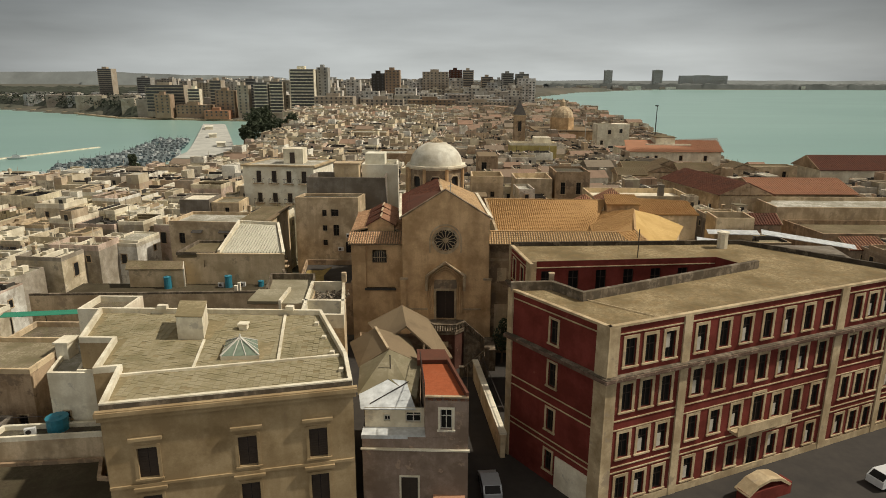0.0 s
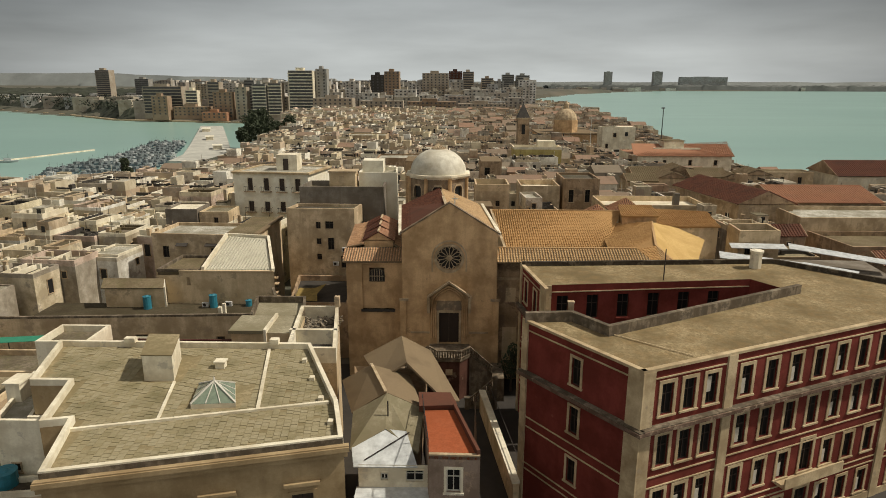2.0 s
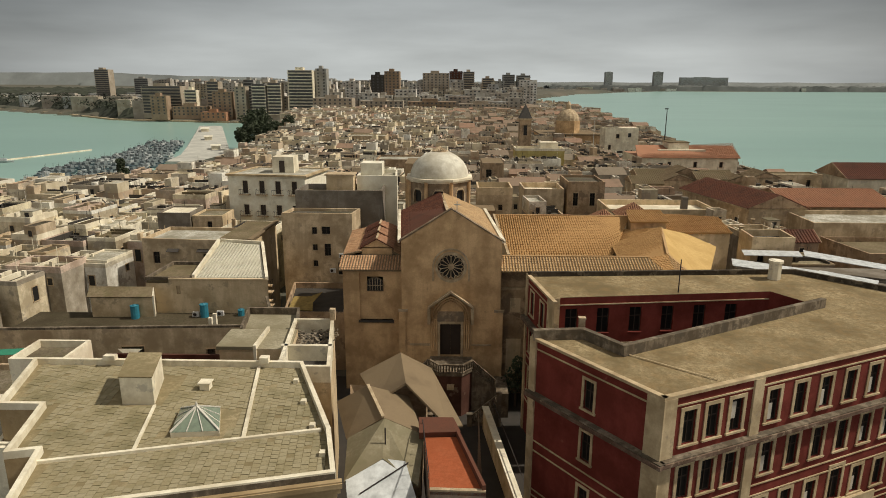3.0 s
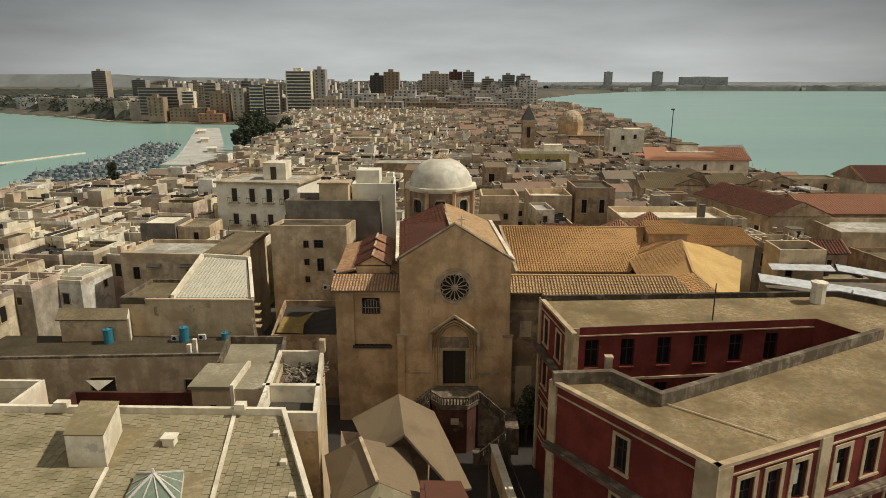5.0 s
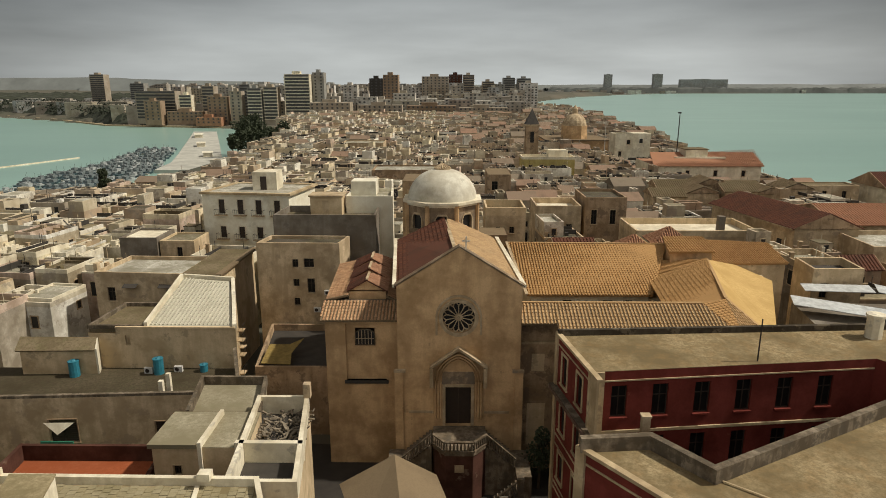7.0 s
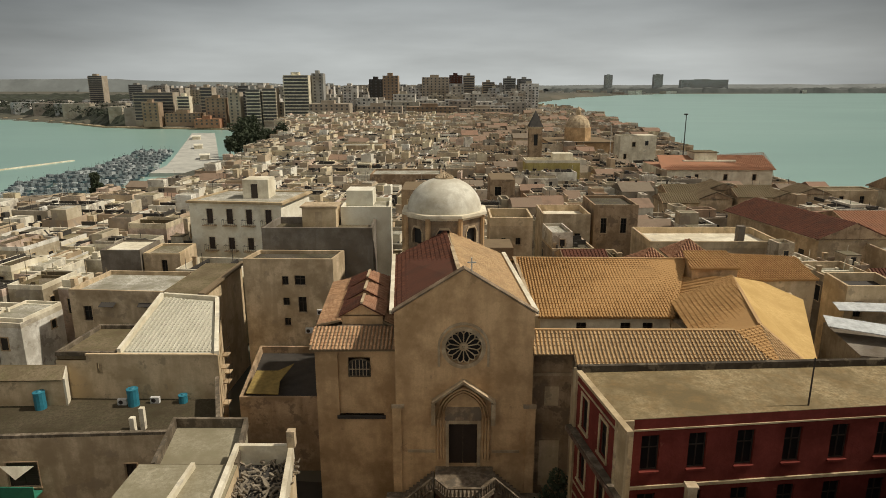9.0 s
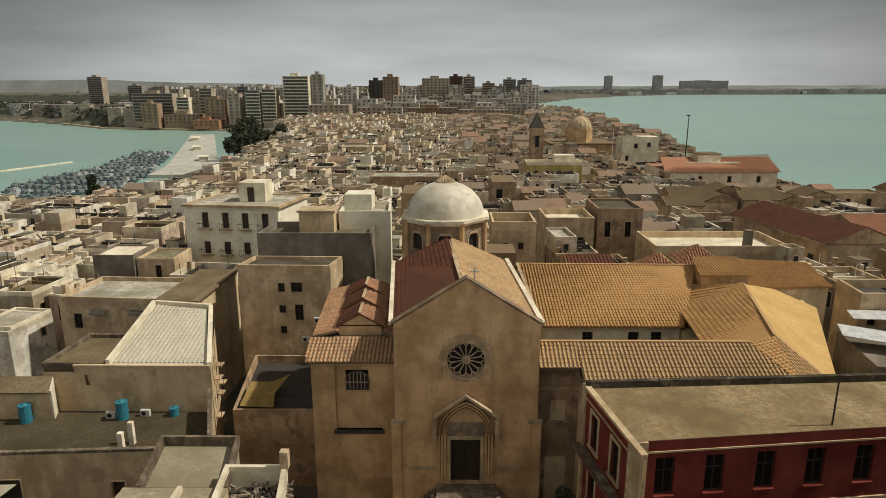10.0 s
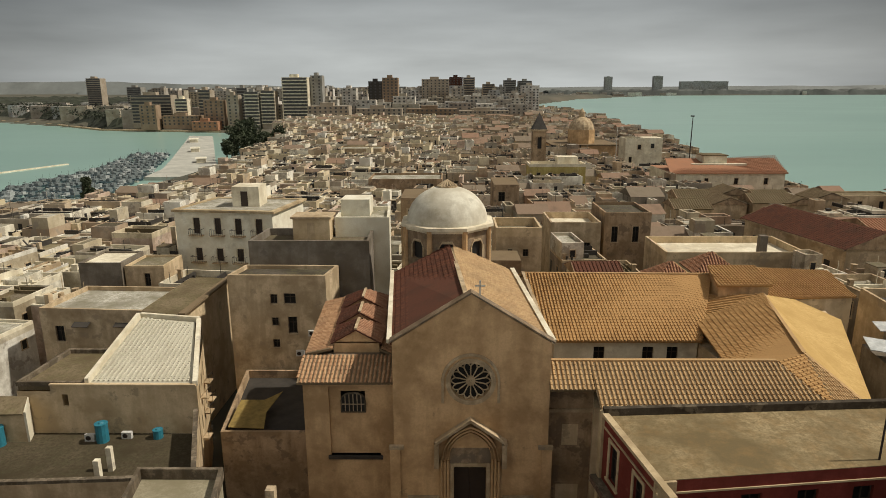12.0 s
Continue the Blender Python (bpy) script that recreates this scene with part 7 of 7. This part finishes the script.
for k in range(640):
    y = rng.uniform(640, 1900)
    f = (y + 59) / 1133
    x = rng.uniform(-520 if y > 850 else -360, 215) * f
    if not on_land(x, y) or x > 0.105 * (y + 60) or (x > 0 and x > along(y, SHORE_E) - 25) or (x < -0.36 * y and y < 900):
        continue
    w, d = rng.uniform(12, 30), rng.uniform(12, 18)
    z0 = ground_height(x, y) - 1
    top = rng.uniform(10, 24) if y < 760 else rng.uniform(20, 36)
    top = min(top, 30 + (y + 59) * 0.009 + rng.uniform(0, 5))
    CITY.prism(rect(x, x + w, y, y + d), z0, top)
    if rng.random() < 0.6:
        CITY.prism(rect(x + w * 0.3, x + w * 0.6, y + 2, y + d * 0.7), top, top + 3)
    n = max(2, int(w / 4.5))
    for z in np.arange(top - 3, z0 + 3, -3.4):
        for i in range(n):
            if rng.random() < 0.8:
                cx = x + w * (i + 0.5) / n
                CITYP.box(cx - 1.1, cx + 1.1, y - 0.3, y + 0.1, z, z + 1.7)
for k in range(420):
    y = rng.uniform(566, 1150)
    x = rng.uniform(0.0, 0.22) * (y + 60)
    if x > along(y, SHORE_E) - 12:
        continue
    far_house(x, y, rng.uniform(8, 16), rng.uniform(8, 14), rng.uniform(-0.3, 0.3), -12, rng.uniform(-3, 5), rng.random() < 0.5)
for k in range(160):
    x = rng.uniform(300, 4000)
    y = rng.uniform(3300, 4550)
    if on_land(x, y):
        w = rng.uniform(20, 70)
        CITY.prism(rect(x, x + w, y, y + 20), -10, rng.uniform(0, 14))
for k in range(170):
    y = rng.uniform(650, 1150)
    x = -rng.uniform(0.38, 0.9) * (y + 59)
    if y > along(x, SHORE_N) + 10:
        w = rng.uniform(12, 38)
        CITY.prism(rect(x, x + w, y, y + 12), -10, rng.uniform(2, 12))
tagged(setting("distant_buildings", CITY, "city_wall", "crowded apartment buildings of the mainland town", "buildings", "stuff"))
setting("distant_windows", CITYP, "far_glass", "dark windows of the mainland buildings", "windows", "stuff")
setting("far_houses", FARW[True], "far_left_wall", "sea of pale old town houses", "houses", "stuff")
setting("roof_clutter", FARD, "lead", "dark pipes, sheds and low walls on far roofs", "clutter", "stuff")
setting("far_stone_houses", FARW[False], "far_right_wall", "sea of brown old town houses", "houses", "stuff")
setting("far_house_roofs", FARR, "far_flat", "flat roofs of the old town", "roofs", "stuff")
setting("far_pitched_roofs", FART, "far_tile", "pitched tile roofs among the old town houses", "roofs", "stuff")
setting("far_house_windows", FARP, "dark", "dark windows of old town houses", "windows", "stuff")


# ---- trees ----
def leaf_blob(g, c, r, n, size, rr):
    for k in range(n):
        v = Vector((rr.gauss(0, 1), rr.gauss(0, 1), rr.gauss(0, 1)))
        v.normalize()
        p = c + Vector((v.x * r[0], v.y * r[1], v.z * r[2])) * rr.uniform(0.45, 1.05) ** 0.6
        a = Vector((rr.uniform(-1, 1), rr.uniform(-1, 1), rr.uniform(-1, 1))).normalized() * size * rr.uniform(0.6, 1.3)
        b = a.cross(Vector((rr.uniform(-1, 1), rr.uniform(-1, 1), rr.uniform(-1, 1)))).normalized() * size * rr.uniform(0.4, 0.9)
        g.face(p - a, p - b, p + a, p + b)


def tree(x, y, z, h, r, seed):
    rr = random.Random(seed)
    t = thing("tree", x, y, z, "dark dense tree by the quay", "tree", "trees by the quay")
    trunk = Geo().tube((x, y, z), (x + 0.3, y, z + h * 0.45), 0.45, 0.3, 7)
    for k in range(5):
        a = rr.uniform(0, 6.28)
        trunk.tube((x + 0.3, y, z + h * 0.4), (x + math.cos(a) * r * 0.6, y + math.sin(a) * r * 0.6, z + h * rr.uniform(0.6, 0.8)), 0.22, 0.08, 5)
    part("trunk", trunk, "bark", t)
    g = Geo()
    for k in range(14):
        a, q = rr.uniform(0, 6.28), rr.uniform(0, 0.75)
        hz_ = rr.uniform(0.4, 0.92)
        s = r * (1.0 - 0.5 * abs(hz_ - 0.55))
        leaf_blob(g, Vector((x + math.cos(a) * s * q, y + math.sin(a) * s * q, z + h * hz_)), (r * 0.42, r * 0.42, h * 0.12), 110, 0.6, rr)
    part("crown", g, "leaf", t)


shrub = thing("tree", 7.4, -2.0, STREET, "dark leafy tree at the foot of the church", "tree")
part("trunk", Geo().tube((7.4, -2.0, STREET), (7.5, -1.9, STREET + 3.2), 0.16, 0.08, 6), "bark", shrub)
g = Geo()
rr = random.Random(5)
for k in range(10):
    leaf_blob(g, Vector((7.4 + rr.uniform(-0.9, 0.9), -2.0 + rr.uniform(-0.6, 0.6), STREET + rr.uniform(1.5, 5.6))), (0.8, 0.7, 0.8), 90, 0.16, rr)
part("crown", g, "leaf", shrub)
for k, (x, y, h, r) in enumerate(((-122, 318, 22, 6.0), (-114, 322, 20, 6.5), (-107, 326, 17, 5.5), (-118, 335, 24, 5.5), (-126, 345, 22, 5), (-104, 345, 15, 5), (-131, 330, 10, 3), (-112, 310, 18, 6.5), (-100, 330, 20, 6.5), (-118, 300, 17, 6), (-106, 300, 17, 6))):
    tree(x, y, -9, h, r, 100 + k)
tree(-128, 178, -9, 10, 2.5, 120)
tree(-60, 600, -9, 14, 8, 122)
tree(50, 760, -9, 22, 16, 123), tree(75, 765, -9, 18, 14, 124)
def canopy(g, xs, ys, height, grain, base=-5.0):
    """A closed canopy: a sheet of uneven crowns over the ground."""
    w, n = len(xs), len(g.v)
    for j, y in enumerate(ys):
        for x in xs:
            edge = min(1.0, max(0.0, (y - along(x, SHORE_N) - 12) / 25)) if x < -215 else 1.0
            h = height * (0.45 + 0.55 * noise.noise((x * 0.006, y * 0.006, 1))) + grain * abs(noise.noise((x * 0.05, y * 0.05, 7))) + grain * 0.6 * noise.noise((x * 0.17, y * 0.17, 3))
            g.v.append((x, y, -14 + (edge if j else 0) * (14 + base + max(2.0, h))))
    for j in range(len(ys) - 1):
        for i in range(w - 1):
            a = n + j * w + i
            g.f.append((a, a + 1, a + w + 1, a + w))


wood = Geo()
canopy(wood, [-1150 + 5 * i for i in range(160)], [630 + 5 * i for i in range(100)], 11, 11)
canopy(wood, [-2700 + 22 * i for i in range(100)], [1130 + 24 * i for i in range(60)], 12, 14)
rr = random.Random(77)
for k in range(1500):
    y = rr.uniform(640, 1150)
    x = -rr.uniform(0.40, 0.95) * (y + 59)
    if y > along(x, SHORE_N) + 14:
        leaf_blob(wood, Vector((x, y, rr.uniform(1, 8))), (5, 5, 4), 16, 1.5, rr)
coast = Geo()
canopy(coast, [650 + 26 * i for i in range(150)], [4320 + 24 * i for i in range(12)], 26, 16, 6.0)
setting("coast_woodland", coast, "coast_leaf", "wooded strip of the far coast with haze in its colour", "woods", "stuff")
setting("woodland", wood, "far_leaf", "dark woods on the far shores", "woods", "stuff")

# ---- harbour ----
setting("quay", Geo().prism([(-122, 258), (-126, 300), (-136, 325), (-182, 450), (-214, 536), (-235, 536), (-206, 452), (-180, 376), (-166, 335), (-151, 289), (-146, 258)], -14, -9.3), "quay", "pale concrete quay along the harbour", "quay")
for x, y, w, d in ((-143, 322, 5, 9), (-172, 388, 5, 12), (-205, 470, 6, 16)):
    sh = thing("quay_shed", x, y, -9.3, "low harbour shed with a white roof", "shed", "sheds on the quay")
    part("wall", Geo().prism(turned(x, y, w, d, 0.35), -9.3, -7.0), "white", sh)
    part("roof", Geo().prism(turned(x, y, w + 1, d + 1, 0.35), -7.0, -6.75, True), "white_clean", sh)
sea_wall = Geo()
for (xa, ya), (xb, yb) in zip(SHORE_N[1:], SHORE_N[2:]):
    sea_wall.bar((xa, ya + 1, SEA - 1), (xb, yb + 1, SEA - 1), 4, 2.6)
setting("sea_wall", sea_wall, "stone", "pale sea wall along the far shore", "sea wall")
setting("breakwater", Geo().bar((-262, 190, SEA - 0.2), (-222, 326, SEA - 0.2), 1.6, 0.8), "white", "thin floating breakwater", "breakwater")


def boat_parts(kind):
    g = Geo()
    L, B = (9.5, 2.9) if kind else (7.0, 2.2)
    deck = [(-L / 2, -B * 0.4), (L * 0.15, -B / 2), (L / 2, 0), (L * 0.15, B / 2), (-L / 2, B * 0.4)]
    g.prism(deck, 0.75, 0.85)
    n = len(g.v)
    k = len(deck)
    g.v += [(x * 0.86, y * 0.6, -0.3) for x, y in deck] + [(x, y, 0.8) for x, y in deck]
    for i in range(k):
        g.f.append((n + i, n + (i + 1) % k, n + k + (i + 1) % k, n + k + i))
    cab = Geo().prism([(-L * 0.2, -B * 0.3), (L * 0.12, -B * 0.3), (L * 0.12, B * 0.3), (-L * 0.2, B * 0.3)], 0.85, 2.0 if kind else 1.6)
    mast = Geo().tube((0, 0, 0.8), (0, 0, 4.2 if kind else 2.6), 0.05, 0.03, 5).tube((-L * 0.3, 0, 2.2), (0, 0, 2.3), 0.05, 0.05, 5)
    return g, cab, mast


protos = []
for kind, hullm, lab in ((0, "hull", "small white motor boat moored in the harbour"), (1, "hull", "white fishing boat with cabin and mast"), (1, "hull_blue", "dark blue fishing boat with cabin and mast"), (0, "hull_blue", "small dark boat moored in the harbour")):
    b = thing("boat", 0, 0, 0, lab, "boat", "boats moored in the harbour")
    hg, cg, mg = boat_parts(kind)
    part("hull", hg, hullm, b)
    part("cabin", cg, "hull" if lab.startswith("white") or "small white" in lab else "cabin_grey", b)
    part("mast", mg, "iron", b)
    protos.append(b)
spots = []
BERTHS = [(178, -146, -168), (190, -143, -174), (203, -140, -182), (216, -140, -188), (229, -142, -190), (242, -144, -190), (255, -146, -189), (268, -148, -188), (281, -152, -188), (294, -158, -190), (307, -163, -192), (320, -166, -195), (333, -170, -198), (346, -174, -202), (359, -178, -205), (372, -184, -208)]
for y0, xa, xb in BERTHS:
    setting("pontoon", Geo().bar((xb, y0 + 3, SEA - 0.3), (xa, y0 - 3, SEA - 0.3), 1.4, 0.9), "quay", "narrow mooring pontoon", "pontoon")
    n = int((xa - xb) / 3.1)
    for i in range(n):
        t = (i + 0.5) / n
        for side in (-4.6, 4.6):
            if rng.random() < 0.85:
                spots.append((xb + (xa - xb) * t + rng.uniform(-0.4, 0.4), y0 + 3 - 6 * t + side, 90 + rng.uniform(-10, 10)))
for k, (x, y, a) in enumerate(spots):
    m = pose(x, y, SEA + 0.2, 0, 0, a)
    if k < 4:
        protos[k].matrix_basis = m
    else:
        copy_thing(protos[rng.choice([0, 1, 2, 2, 2, 3, 3, 3, 2])], m)
ferry = copy_thing(protos[1], pose(-232, 262, SEA + 0.2, 0, 0, 20))
